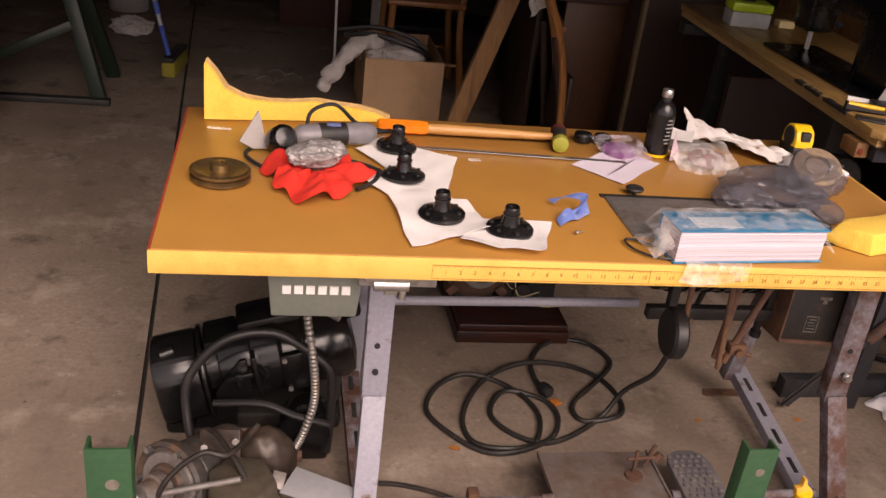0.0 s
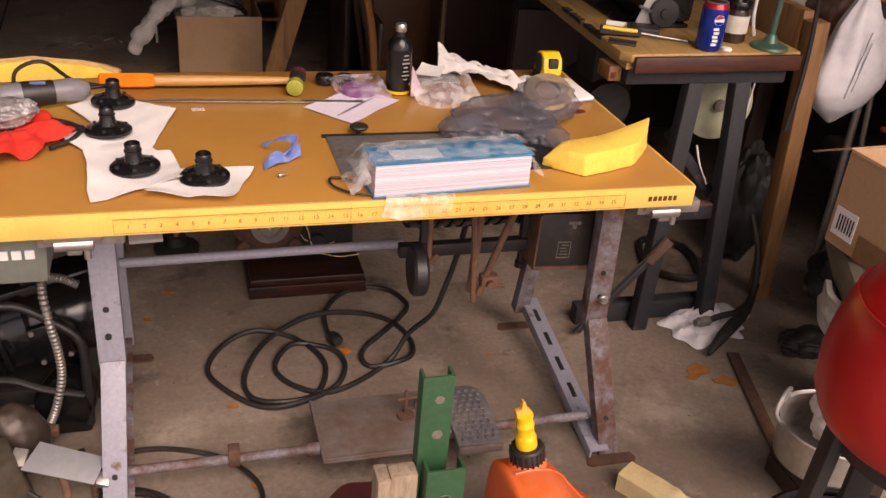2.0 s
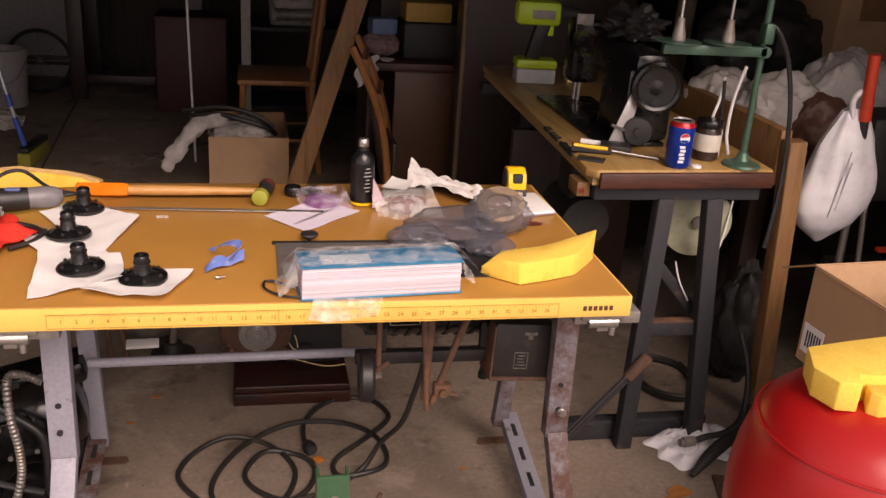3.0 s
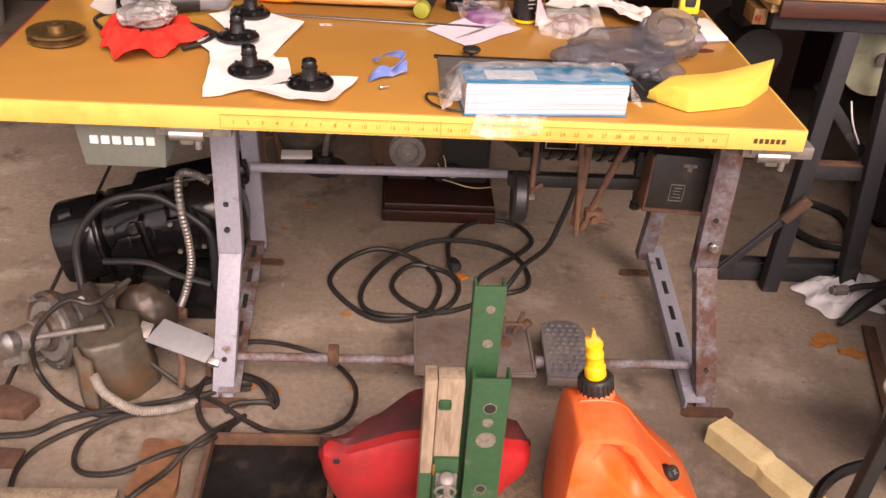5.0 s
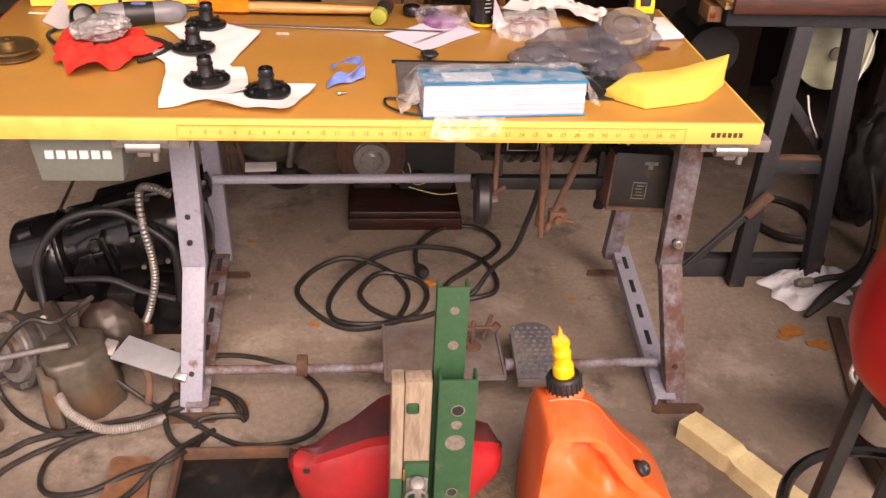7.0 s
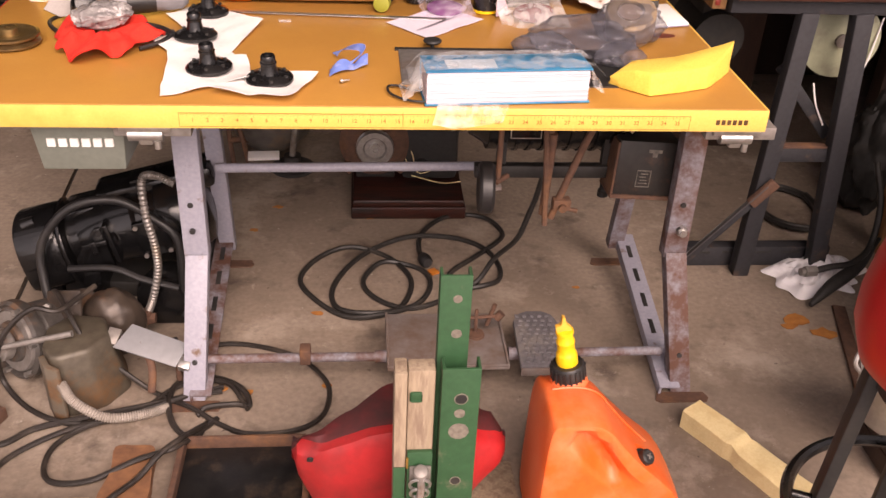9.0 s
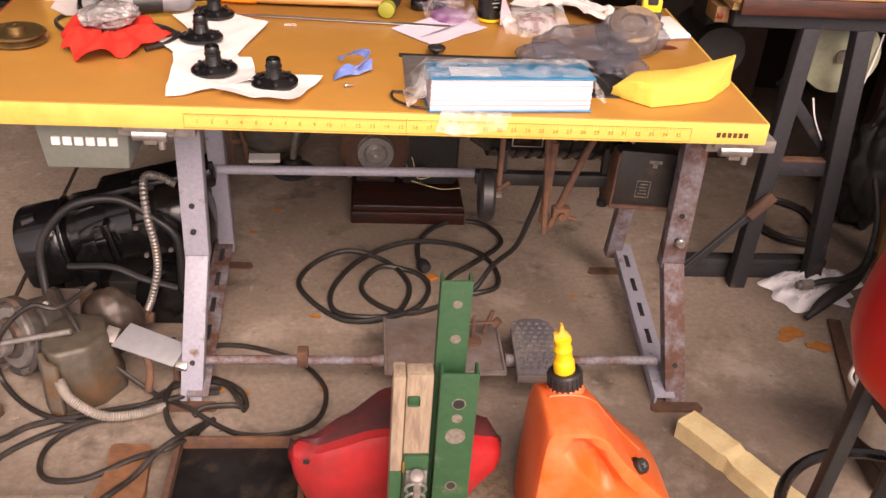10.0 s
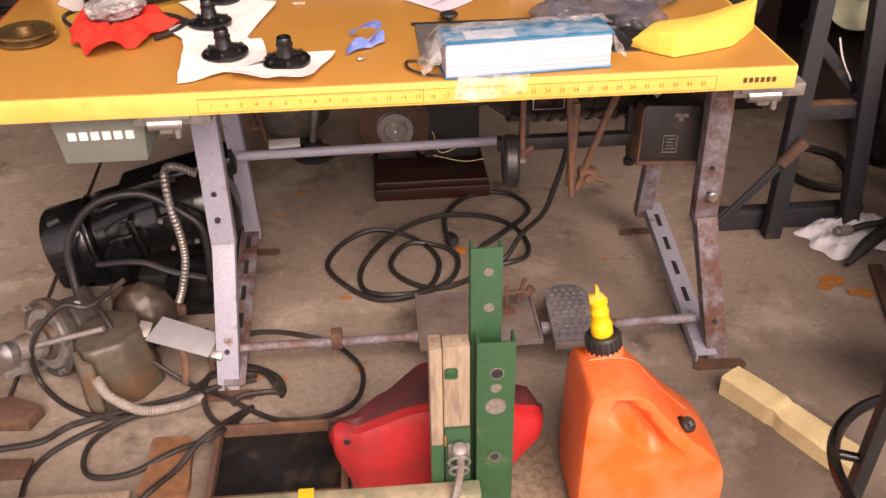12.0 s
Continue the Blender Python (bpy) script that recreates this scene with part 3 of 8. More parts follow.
part("knee_arm", Shape().rod((0.60, 0.216, 0.5), (0.63, 0.25, 0.5), 0.006).rod((0.607, 0.23, 0.5), (0.61, 0.25, 0.70), 0.006), M["rust"], table, "rusty knee lifter arm")
rods = Shape().tube([(0.70, 0.26, 0.70), (0.708, 0.25, 0.58), (0.715, 0.25, 0.5), (0.722, 0.245, 0.38)], 0.0065, 8, 4)
part("lever_rod", rods, M["rust"], table, "thin rusty lever rod")
part("lever_rod", Shape().rod((0.718, 0.26, 0.40), (0.722, 0.25, 0.60), 0.009).box((0.704, 0.25, 0.58), (0.724, 0.262, 0.69), 0.003), M["rust"], table)
part("lever_rod", Shape().tube([(0.90, 0.24, 0.668), (0.85, 0.24, 0.668), (0.825, 0.245, 0.655), (0.80, 0.25, 0.60), (0.76, 0.25, 0.48), (0.735, 0.25, 0.395)], 0.008, 10, 5), M["rust"], table, "bent rusty lever rod")
part("rod_clamp", Shape().box((0.735, 0.235, 0.42), (0.775, 0.262, 0.446), 0.004).rod((0.755, 0.225, 0.43), (0.755, 0.27, 0.43), 0.009).rod((0.765, 0.24, 0.425), (0.79, 0.24, 0.418), 0.005), M["rust"], table, "rusty clamp on the rods")
part("hanger", Shape().prism([(0.845, 0.722), (0.895, 0.722), (0.884, 0.64), (0.872, 0.625), (0.86, 0.64)], 0.006, Matrix(((1, 0, 0, 0), (0, 0, -1, 0.2), (0, 1, 0, 0), (0, 0, 0, 1))), 0.001), M["dull_steel"], table, "steel hanger plate")
part("hanger_bar", Shape().box((0.85, 0.21, 0.655), (1.0, 0.24, 0.70), 0.003), M["dull_steel"], table)
tilt = pose(0.945, 0.325, 0.505, -5, 3, 0)
sb = part("switch_box", Shape().box((-0.066, -0.04, -0.075), (0.072, 0.05, 0.055), 0.004, tilt), mat("rusting_black", (0.022, 0.02, 0.018), (0.013, 0.012, 0.011), 0.5, 0, 60, 14, (0.075, 0.036, 0.022), 0.22, 0.25), table, "black switch box with a small label plate")
rim = Shape().box((-0.072, -0.046, -0.081), (0.075, 0.052, -0.072), 0.002, tilt).box((-0.0715, -0.043, -0.075), (-0.0665, 0.04, 0.05), 0.001, tilt)
part("box_rim", rim, M["rust"], sb, "rusted edge of the box")
lab = Shape().box((-0.018, -0.0425, -0.052), (0.014, -0.0405, -0.0502), 0, tilt).box((-0.018, -0.0425, -0.014), (0.014, -0.0405, -0.012), 0, tilt).box((-0.018, -0.0425, -0.05), (-0.0167, -0.0405, -0.013), 0, tilt).box((0.0127, -0.0425, -0.05), (0.014, -0.0405, -0.014), 0, tilt)
for k in range(4):
    lab.box((-0.012 + 0.003 * (k % 2), -0.0425, -0.044 + k * 0.0075), (0.008 - 0.002 * (k % 3), -0.0405, -0.0422 + k * 0.0075), 0, tilt)
faded = mat("faded_print", (0.22, 0.20, 0.17), (0.10, 0.09, 0.08), 0.7, 0, 90, 40)
part("box_label", lab, faded, sb, "small pale label with bars", soft=False)
part("box_tag", Shape().box((0.0, -0.0425, 0.03), (0.03, -0.0405, 0.037), 0, tilt).box((0.01, -0.0425, 0.02), (0.02, -0.0405, 0.03), 0, tilt), faded, sb, soft=False)

# ---- the second table with its machine ----
T2 = 0.842
wt = thing("machine_table", "worn varnished wooden sewing machine table on dark steel legs", "table", (1.45, 1.25, 0))
part("tabletop", Shape().prism([(1.185, 0.572), (1.675, 0.59), (1.70, 2.0), (1.228, 1.985), (1.165, 0.60)], 0.022, Matrix.Translation((0, 0, T2 - 0.022)), 0.003), M["wood_top"], wt, "varnished worn tabletop")
part("underboard", Shape().prism([(1.18, 0.585), (1.67, 0.60), (1.695, 1.99), (1.232, 1.975)], 0.02, Matrix.Translation((0, 0, T2 - 0.0425))), M["plywood"], wt, "chipped layered board edge")
part("front_strip", Shape().prism([(1.192, 0.560), (1.672, 0.574), (1.672, 0.59), (1.192, 0.575)], 0.04, Matrix.Translation((0, 0, T2 - 0.046)), 0.003), M["red_wood"], wt, "dark brown front strip")
rng = random.Random(5)
for k in range(9):
    y = 0.72 + k * 0.035 + rng.uniform(-0.01, 0.01)
    x = 1.165 + (y - 0.6) * 0.045
    w = rng.uniform(0.012, 0.03)
    part("edge_chip", Shape().prism([(x - 0.004, y), (x + 0.012, y + 0.004), (x + 0.014, y + w), (x - 0.004, y + w + 0.008)], 0.01, Matrix.Translation((0, 0, T2 - 0.0085))), M["black_dull"], wt, soft=False)
part("drawer_block", Shape().box((1.155, 0.62, 0.758), (1.19, 0.69, 0.797), 0.003), M["pine"], wt, "pale wood block under the corner")
for name, lo, hi in (("top_rail", (1.195, 0.60, 0.755), (1.655, 0.65, 0.795)), ("top_rail", (1.20, 1.85, 0.755), (1.66, 1.90, 0.795))):
    part(name, Shape().box(lo, hi, 0.003), M["dark_grey"], wt, "dark grey steel rail")


def flat_bar(a, b, wide, thick, normal=(0, -1, 0)):
    a, b = Vector(a), Vector(b)
    z = (b - a).normalized()
    y = Vector(normal)
    y = (y - z * y.dot(z)).normalized()
    x = y.cross(z)
    m = Matrix((x, y, z)).transposed().to_4x4()
    m.translation = a
    return Shape().box((-wide / 2, -thick / 2, 0), (wide / 2, thick / 2, (b - a).length), 0.003, m)


for y in (0.61, 1.87):
    part("leg", flat_bar((1.392, y, 0.76), (1.385, y + 0.01, 0.0), 0.045, 0.04), M["dark_grey"], wt, "dark grey steel leg")
    part("leg", flat_bar((1.528, y, 0.76), (1.605, y + 0.01, 0.0), 0.046, 0.04), M["dark_grey"], wt, "dark grey steel leg")
    part("cross_bar", Shape().box((1.405, y + 0.005, 0.352), (1.55, y + 0.035, 0.392), 0.003), M["dark_grey"], wt)
    part("bar_edge", Shape().box((1.408, y + 0.0055, 0.392), (1.545, y + 0.033, 0.398), 0.001), M["rust"], wt, "worn rusty upper edge")
    part("bottom_rail", Shape().box((1.20, y + 0.045, 0.0), (1.66, y + 0.085, 0.062), 0.003), M["dark_grey"], wt, "slotted dark bottom rail")
for k in range(4):
    part("rail_slot", Shape().box((1.25 + k * 0.09, 0.6538, 0.042), (1.305 + k * 0.09, 0.6565, 0.050), 0.001), M["black_dull"], wt)
part("brace", flat_bar((1.40, 0.585, 0.30), (1.18, 0.60, 0.018), 0.024, 0.012), M["dark_grey"], wt, "dark steel diagonal brace")
part("brace_lip", flat_bar((1.384, 0.575, 0.304), (1.164, 0.59, 0.022), 0.002, 0.014), mat("worn_lip", (0.09, 0.085, 0.085), None, 0.5, 0.4), wt, "worn bright lip of the brace")
part("brace_end", flat_bar((1.405, 0.577, 0.312), (1.352, 0.581, 0.245), 0.030, 0.016), M["rust"], wt, "rusty brace end")
part("brace", flat_bar((1.385, 0.67, 0.60), (1.56, 0.67, 0.405), 0.03, 0.012), M["dark_grey"], wt)
wheel = part("treadle_wheel", Shape().turned([(0.012, -0.012), (0.02, -0.012), (0.03, -0.006), (0.088, -0.006), (0.096, -0.012), (0.1, -0.01), (0.1, 0.01), (0.096, 0.012), (0.03, 0.008), (0.012, 0.014)], pose(1.55, 0.72, 0.655, 90, 0, -6), 40), mat("pale_green_paint", (0.42, 0.44, 0.30), (0.36, 0.38, 0.26), 0.45, 0, 60, 8, (0.28, 0.28, 0.2), 0.3), wt, "pale green round pulley wheel")
part("wheel_hub", Shape().rod((1.55, 0.70, 0.655), (1.55, 0.745, 0.655), 0.018), M["dull_steel"], wheel)
part("belt_cord", Shape().tube([(1.64, 0.70, 0.72), (1.625, 0.69, 0.62), (1.61, 0.69, 0.55)], 0.0025).tube([(1.49, 0.68, 0.55), (1.50, 0.66, 0.50), (1.535, 0.66, 0.44)], 0.0025), M["paper"], wt, "thin pale cord")

# ---- large things in front and beside ----
cx, cy, R, ZB, ZT = 1.182, -0.556, 0.179, 0.589, 0.872
stool = thing("stool", "round red vinyl stool on a black steel frame", "stool", (cx, cy, 0))
ZH = ZT - ZB
prof = [(0.10, 0.0), (0.12, 0.0), (R - 0.035, 0.02), (R - 0.014, 0.09), (R, 0.22), (R + 0.002, 0.38), (R - 0.004, 0.56), (R - 0.014, 0.72), (R - 0.03, 0.84), (R - 0.052, 0.92), (R - 0.085, 0.97), (0.05, 0.994), (0.01, 1.0)]
cs = Shape().turned([(r, ZB + ZH * h) for r, h in prof], Matrix.Translation((cx, cy, 0)), 72)
bmesh.ops.subdivide_edges(cs.bm, edges=[e for e in cs.bm.edges if abs(e.verts[0].co.z - e.verts[1].co.z) > 0.015], cuts=1)
for v in cs.bm.verts:
    r = math.hypot(v.co.x - cx, v.co.y - cy)
    if r > 0.09 and v.co.z > ZB + 0.02:
        a = math.atan2(v.co.y - cy, v.co.x - cx)
        k = noise.noise(Vector((v.co.x * 10, v.co.y * 10, v.co.z * 7))) + 0.35 * math.sin(19 * a + 3 * math.sin(3 * a)) * (v.co.z < ZB + 0.10)
        v.co += 0.0045 * k * Vector((v.co.x - cx, v.co.y - cy, 0.1)).normalized()
cushion = part("cushion", cs, M["red_vinyl"], stool, "glossy red vinyl cushion with a sewn seam")
ring = lambda r, z, n: [(cx + r * math.cos(a), cy + r * math.sin(a), z) for a in [2 * math.pi * k / n for k in range(n)]]
part("seam", Shape().tube(ring(R - 0.021, ZB + 0.79 * ZH, 40), 0.0018, 6, 3, True), M["red_vinyl"], cushion)
part("seat_ring", Shape().turned([(0.09, ZB - 0.03), (0.125, ZB - 0.03), (0.125, ZB - 0.0005), (0.09, ZB - 0.0005)], Matrix.Translation((cx, cy, 0)), 48, False), M["black_dull"], stool, "black ring under the cushion")
for a in (157, 67, 337, 247):
    c, s_ = math.cos(radians(a)), math.sin(radians(a))
    part("leg", flat_bar((cx + 0.128 * c, cy + 0.128 * s_, ZB - 0.002), (cx + 0.155 * c, cy + 0.155 * s_, 0.0), 0.046, 0.02, (c, s_, 0)), M["black_dull"], stool, "black steel leg")
part("foot_ring", Shape().tube(ring(0.19, 0.30, 24), 0.0105, 8, 3, True), M["black_metal"], stool, "black tube foot ring")
for a in (157, 67, 337, 247):
    c, s_ = math.cos(radians(a)), math.sin(radians(a))
    part("ring_stay", Shape().rod((cx + 0.14 * c, cy + 0.14 * s_, 0.30), (cx + 0.19 * c, cy + 0.19 * s_, 0.30), 0.008), M["black_metal"], stool)


def carton(name, label, lo, hi, m, wall=0.005, flaps=(), group=""):
    """A lidless carton; flaps: (side, drop angle, length)."""
    t = thing(name, label, "box", m=m @ Matrix.Translation(((lo[0] + hi[0]) / 2, (lo[1] + hi[1]) / 2, lo[2])))
    w = lambda a, b: Shape().box(a, b, 0.0, m)
    part("bottom", w((lo[0], lo[1], lo[2]), (hi[0], hi[1], lo[2] + wall)), M["cardboard"], t, soft=False)
    part("side", w((lo[0], lo[1], lo[2] + wall), (hi[0], lo[1] + wall, hi[2])), M["cardboard"], t, soft=False)
    part("side", w((lo[0], hi[1] - wall, lo[2] + wall), (hi[0], hi[1], hi[2])), M["cardboard"], t, soft=False)
    part("side", w((lo[0], lo[1] + wall, lo[2] + wall), (lo[0] + wall, hi[1] - wall, hi[2])), M["cardboard"], t, soft=False)
    part("side", w((hi[0] - wall, lo[1] + wall, lo[2] + wall), (hi[0], hi[1] - wall, hi[2])), M["cardboard"], t, soft=False)
    for side, angle, ln in flaps:
        sx, sy = {"s": (0, -1), "n": (0, 1), "w": (-1, 0), "e": (1, 0)}[side]
        px = (lo[0] + hi[0]) / 2 if not sx else (hi[0] if sx > 0 else lo[0])
        py = (lo[1] + hi[1]) / 2 if not sy else (hi[1] if sy > 0 else lo[1])
        half = (hi[0] - lo[0]) / 2 - 0.003 if sy else (hi[1] - lo[1]) / 2 - 0.003
        rz = {"s": 180, "n": 0, "w": 90, "e": -90}[side]
        fm = m @ pose(px, py, hi[2], 0, 0, rz) @ pose(0, 0, 0, angle)
        part("flap", Shape().box((-half, 0.004, -0.002), (half, ln, 0.002), 0.0, fm), M["cardboard"], t, soft=False)
    return t


# carton behind the table, with a cloth and a black tube in it
box1 = carton("carton", "worn brown cardboard box with a white cloth in it", (0.145, 2.87, 0.0), (0.52, 3.40, 0.305), Matrix(), flaps=(("s", -94, 0.21),))
box2 = carton("carton", "brown cardboard box of odds and ends, flaps folded out", (0.0, -0.42, 0.0), (0.40, 0.0, 0.235), pose(1.605, 0.235, 0.487, 0, 0, 4), flaps=(("w", -97, 0.165), ("n", -25, 0.13)))


# ---- things on the sewing table ----
def bend_sheet(corners, z, wave=0.004, seed=1.0, lift=(0, 0, 0, 0), n=18, freq=14.0):
    """A thin sheet over four corners (x, y), with soft waves and lifted corners."""
    a, b, c, d = [Vector((x, y, 0)) for x, y in corners]

    def at(u, v):
        p = a * (1 - u) * (1 - v) + b * u * (1 - v) + c * u * v + d * (1 - u) * v
        w = abs(noise.noise(Vector((p.x * freq, p.y * freq, seed)))) * wave * 2
        h = lift[0] * ((1 - u) * (1 - v)) ** 2 + lift[1] * (u * (1 - v)) ** 2 + lift[2] * (u * v) ** 2 + lift[3] * ((1 - u) * v) ** 2
        return Vector((p.x + 0.004 * noise.noise(Vector((p.y * 20, seed, 0))), p.y + 0.004 * noise.noise(Vector((seed, p.x * 20, 0))), z + w + h))
    return Shape().sheet(at, n, n, 0.0006)


bronze = mat("worn_bronze", (0.30, 0.20, 0.085), (0.22, 0.145, 0.06), 0.35, 0.8, 80, 9, (0.13, 0.085, 0.04), 0.3)
fly = thing("bronze_pulley", "small worn bronze pulley wheel lying flat on the table", "wheel", (-0.362, 0.292, TOP))
at = Matrix.Translation((-0.362, 0.292, TOP))
part("rim", Shape().turned([(0.02, 0), (0.05, 0), (0.056, 0.003), (0.056, 0.006), (0.048, 0.011), (0.056, 0.017), (0.056, 0.021), (0.05, 0.023), (0.046, 0.021), (0.02, 0.019)], at, 44), bronze, fly)
part("hub", Shape().turned([(0.018, 0.018), (0.017, 0.031), (0.014, 0.033), (0.006, 0.033), (0.006, 0.028)], at, 24), bronze, fly)

cl = Shape()


def cloth_at(u, v):
    a = u * 2 * math.pi
    r = 0.018 + v * (0.078 + 0.016 * math.sin(3 * a + 0.6) + 0.010 * math.sin(7 * a + 1))
    z = 0.006 + 0.042 * (1 - v) ** 0.6 * (0.55 + 0.45 * v) + 0.014 * v * (0.6 + 0.6 * math.sin(5 * a + 3 * v) + 0.6 * math.sin(8.0 * a + 1)) + 0.010 * noise.noise(Vector((math.cos(a) * 3, math.sin(a) * 3, v * 4)))
    return Vector((-0.186 + 1.0 * r * math.cos(a), 0.295 + 1.05 * r * math.sin(a), TOP + max(z, 0.002)))


whole("cloth", cl.sheet(cloth_at, 90, 14, 0.0025), M["red_felt"], "crumpled bright red felt cloth under a wrapped part", "cloth")
wrap = mat("crinkled_film", (0.34, 0.32, 0.31), (0.15, 0.14, 0.14), 0.16, 0.15, 45, 30, (0.6, 0.58, 0.57), 0.25, 0.9, 0.01)
whole("wrapped_part", Shape().blob((-0.185, 0.305, TOP + 0.055), (0.058, 0.036, 0.026), 0.12, 1.8, 2.0, 5, pose(0, 0, 0, 0, -6, 12), None, 0.06), wrap, "metal part wrapped in crinkled clear film", "package")

# detail sander with its cable
sander = thing("sander", "grey corded detail sander with a triangular pad", "power tool", (-0.16, 0.47, TOP))
sgrey = mat("sander_grey", (0.20, 0.19, 0.205), (0.16, 0.155, 0.165), 0.4, 0, 60, 9, (0.26, 0.25, 0.25), 0.2)
body = Shape()
bm_ = pose(-0.225, 0.455, TOP + 0.030, 0, 90, 17)
body.turned([(0.016, 0.0), (0.024, 0.012), (0.026, 0.05), (0.023, 0.09), (0.024, 0.14), (0.021, 0.165), (0.012, 0.178)], bm_, 24)
part("body", body, sgrey, sander, "grey plastic body")
part("grip", Shape().turned([(0.0262, 0.05), (0.0265, 0.06), (0.0245, 0.10), (0.0243, 0.11)], bm_, 24, False), M["rubber"], sander, "dark grip inlay")
part("motor_head", Shape().turned([(0.003, -0.034), (0.014, -0.033), (0.024, -0.028), (0.029, -0.01), (0.028, 0.02), (0.02, 0.03), (0.004, 0.033)], pose(-0.252, 0.432, TOP + 0.031, 60, 0, 20), 24), M["black_metal"], sander, "black rounded gear head")
tri = Shape().prism([(-0.032, -0.026), (0.0, 0.045), (0.034, -0.026), (0.0, -0.034)], 0.006, pose(-0.305, 0.452, TOP + 0.036, 66, 20, 24), 0.001)
part("pad", tri, mat("sandpaper", (0.40, 0.37, 0.35), (0.32, 0.3, 0.285), 0.95, 0, 500, 10, None, 0, 0.4), sander, "triangular sanding pad")
part("switch", Shape().box((-0.16, 0.465, TOP + 0.052), (-0.13, 0.478, TOP + 0.058), 0.002), mat("blue_mark", (0.12, 0.16, 0.35), None, 0.4), sander, "small blue switch")
part("cable", Shape().tube([(-0.055, 0.508, TOP + 0.03), (-0.02, 0.53, TOP + 0.028), (-0.03, 0.57, TOP + 0.012), (-0.09, 0.56, TOP + 0.03), (-0.14, 0.54, TOP + 0.075), (-0.19, 0.53, TOP + 0.06), (-0.205, 0.52, TOP + 0.012), (-0.26, 0.50, TOP + 0.006), (-0.32, 0.42, TOP + 0.006), (-0.29, 0.35, TOP + 0.006), (-0.25, 0.33, TOP + 0.006)], 0.0042, 8, 7), M["rubber"], sander, "black cable")
part("plug_lead", Shape().tube([(-0.10, 0.30, TOP + 0.008), (-0.06, 0.34, TOP + 0.012), (-0.075, 0.29, TOP + 0.008), (-0.11, 0.255, TOP + 0.006)], 0.0045, 8, 6).tube([(-0.12, 0.36, TOP + 0.02), (-0.085, 0.35, TOP + 0.016), (-0.055, 0.32, TOP + 0.014)], 0.0055, 8, 5), M["rubber"], sander, "black leads by the cloth")

# long torn foam strip, standing on its edge
fo = Shape()


def foam_back(u):
    """Height of the strip along its length."""
    pts = [(0, 0.128), (0.05, 0.105), (0.1, 0.07), (0.2, 0.049), (0.32, 0.041), (0.45, 0.040), (0.58, 0.044), (0.7, 0.036), (0.82, 0.03), (0.93, 0.017), (1.0, 0.004)]
    for (a, p), (b, q) in zip(pts, pts[1:]):
        if u <= b:
            return p + (q - p) * (u - a) / (b - a)
    return 0.004


N = 60
rows = []
for i in range(N + 1):
    u = i / N
    x = -0.415 + 0.405 * u
    y = 0.615 + 0.05 * u
    h = foam_back(u)
    k = 0.0035 * noise.noise(Vector((u * 18, 0, 3)))
    rows.append([fo.bm.verts.new(p) for p in ((x, y, TOP), (x, y - 0.002, TOP + 0.5 * h), (x, y, TOP + h * 0.97 + k), (x + 0.006, y + 0.014, TOP + h + 0.003 + k + 0.003 * noise.noise(Vector((u * 40, 1, 1)))), (x + 0.01, y + 0.036, TOP + 0.86 * h + k), (x + 0.01, y + 0.038, TOP))])
for p, q in zip(rows, rows[1:]):
    for j in range(6):
        fo.bm.faces.new((p[j], p[(j + 1) % 6], q[(j + 1) % 6], q[j]))
fo.bm.faces.new(rows[0])
fo.bm.faces.new(rows[-1][::-1])
strip = thing("foam_strip", "long torn strip of bright yellow foam standing on edge", "foam", (-0.2, 0.64, TOP))
part("foam_body", fo, M["foam"], strip)
ridge = Shape()
rows = []
for i in range(N + 1):
    u = i / N
    x, y, h = -0.409 + 0.405 * u, 0.629 + 0.05 * u, foam_back(u)
    k = 0.003 * noise.noise(Vector((u * 60, 5, 3)))
    rows.append([ridge.bm.verts.new(p) for p in ((x - 0.004, y - 0.010, TOP + h + 0.0012 + k * 0.3), (x, y, TOP + h + 0.0065 + k), (x + 0.004, y + 0.022, TOP + 0.9 * h + 0.003 + k), (x, y + 0.004, TOP + h * 0.93))])
for p, q in zip(rows, rows[1:]):
    for j in range(4):
        ridge.bm.faces.new((p[j], p[(j + 1) % 4], q[(j + 1) % 4], q[j]))
part("torn_edge", ridge, M["foam_cut"], strip, "brown torn upper edge")

# mallet with an orange grip
ham = thing("hammer", "wooden hammer with an orange grip and soft head", "hammer", (0.16, 0.58, TOP))
m_ = pose(-0.042, 0.596, TOP + 0.0165, 90, 0, 86.5)
part("grip", Shape().turned([(0.012, 0), (0.0165, 0.004), (0.0165, 0.10), (0.0145, 0.112), (0.011, 0.114)], pose(-0.042, 0.592, TOP + 0.0165, 0, 90, -1.5), 6), mat("orange_grip", (0.86, 0.22, 0.01), None, 0.4), ham, "bright orange plastic grip")
part("handle", Shape().turned([(0.011, 0.108), (0.0125, 0.14), (0.0115, 0.24), (0.0095, 0.33), (0.008, 0.40)], pose(-0.042, 0.592, TOP + 0.0165, 0, 90, -1.5), 16), mat("hammer_wood", (0.55, 0.30, 0.10), (0.45, 0.22, 0.065), 0.4, 0, 30, 8, (0.36, 0.16, 0.04), 0.3, stretch=(1, 8, 8)), ham, "varnished wooden handle")
hm = pose(0.362, 0.522, TOP + 0.019, 90, 0, 168)
part("head", Shape().turned([(0.0165, 0.022), (0.0155, 0.05), (0.0175, 0.075)], hm, 24), M["black_dull"], ham, "dark steel head")
part("head_face", Shape().turned([(0.013, -0.002), (0.018, 0.0), (0.0185, 0.02), (0.0165, 0.022)], hm, 24), mat("olive_plastic", (0.32, 0.32, 0.04), (0.26, 0.26, 0.03), 0.5), ham, "olive yellow plastic face")
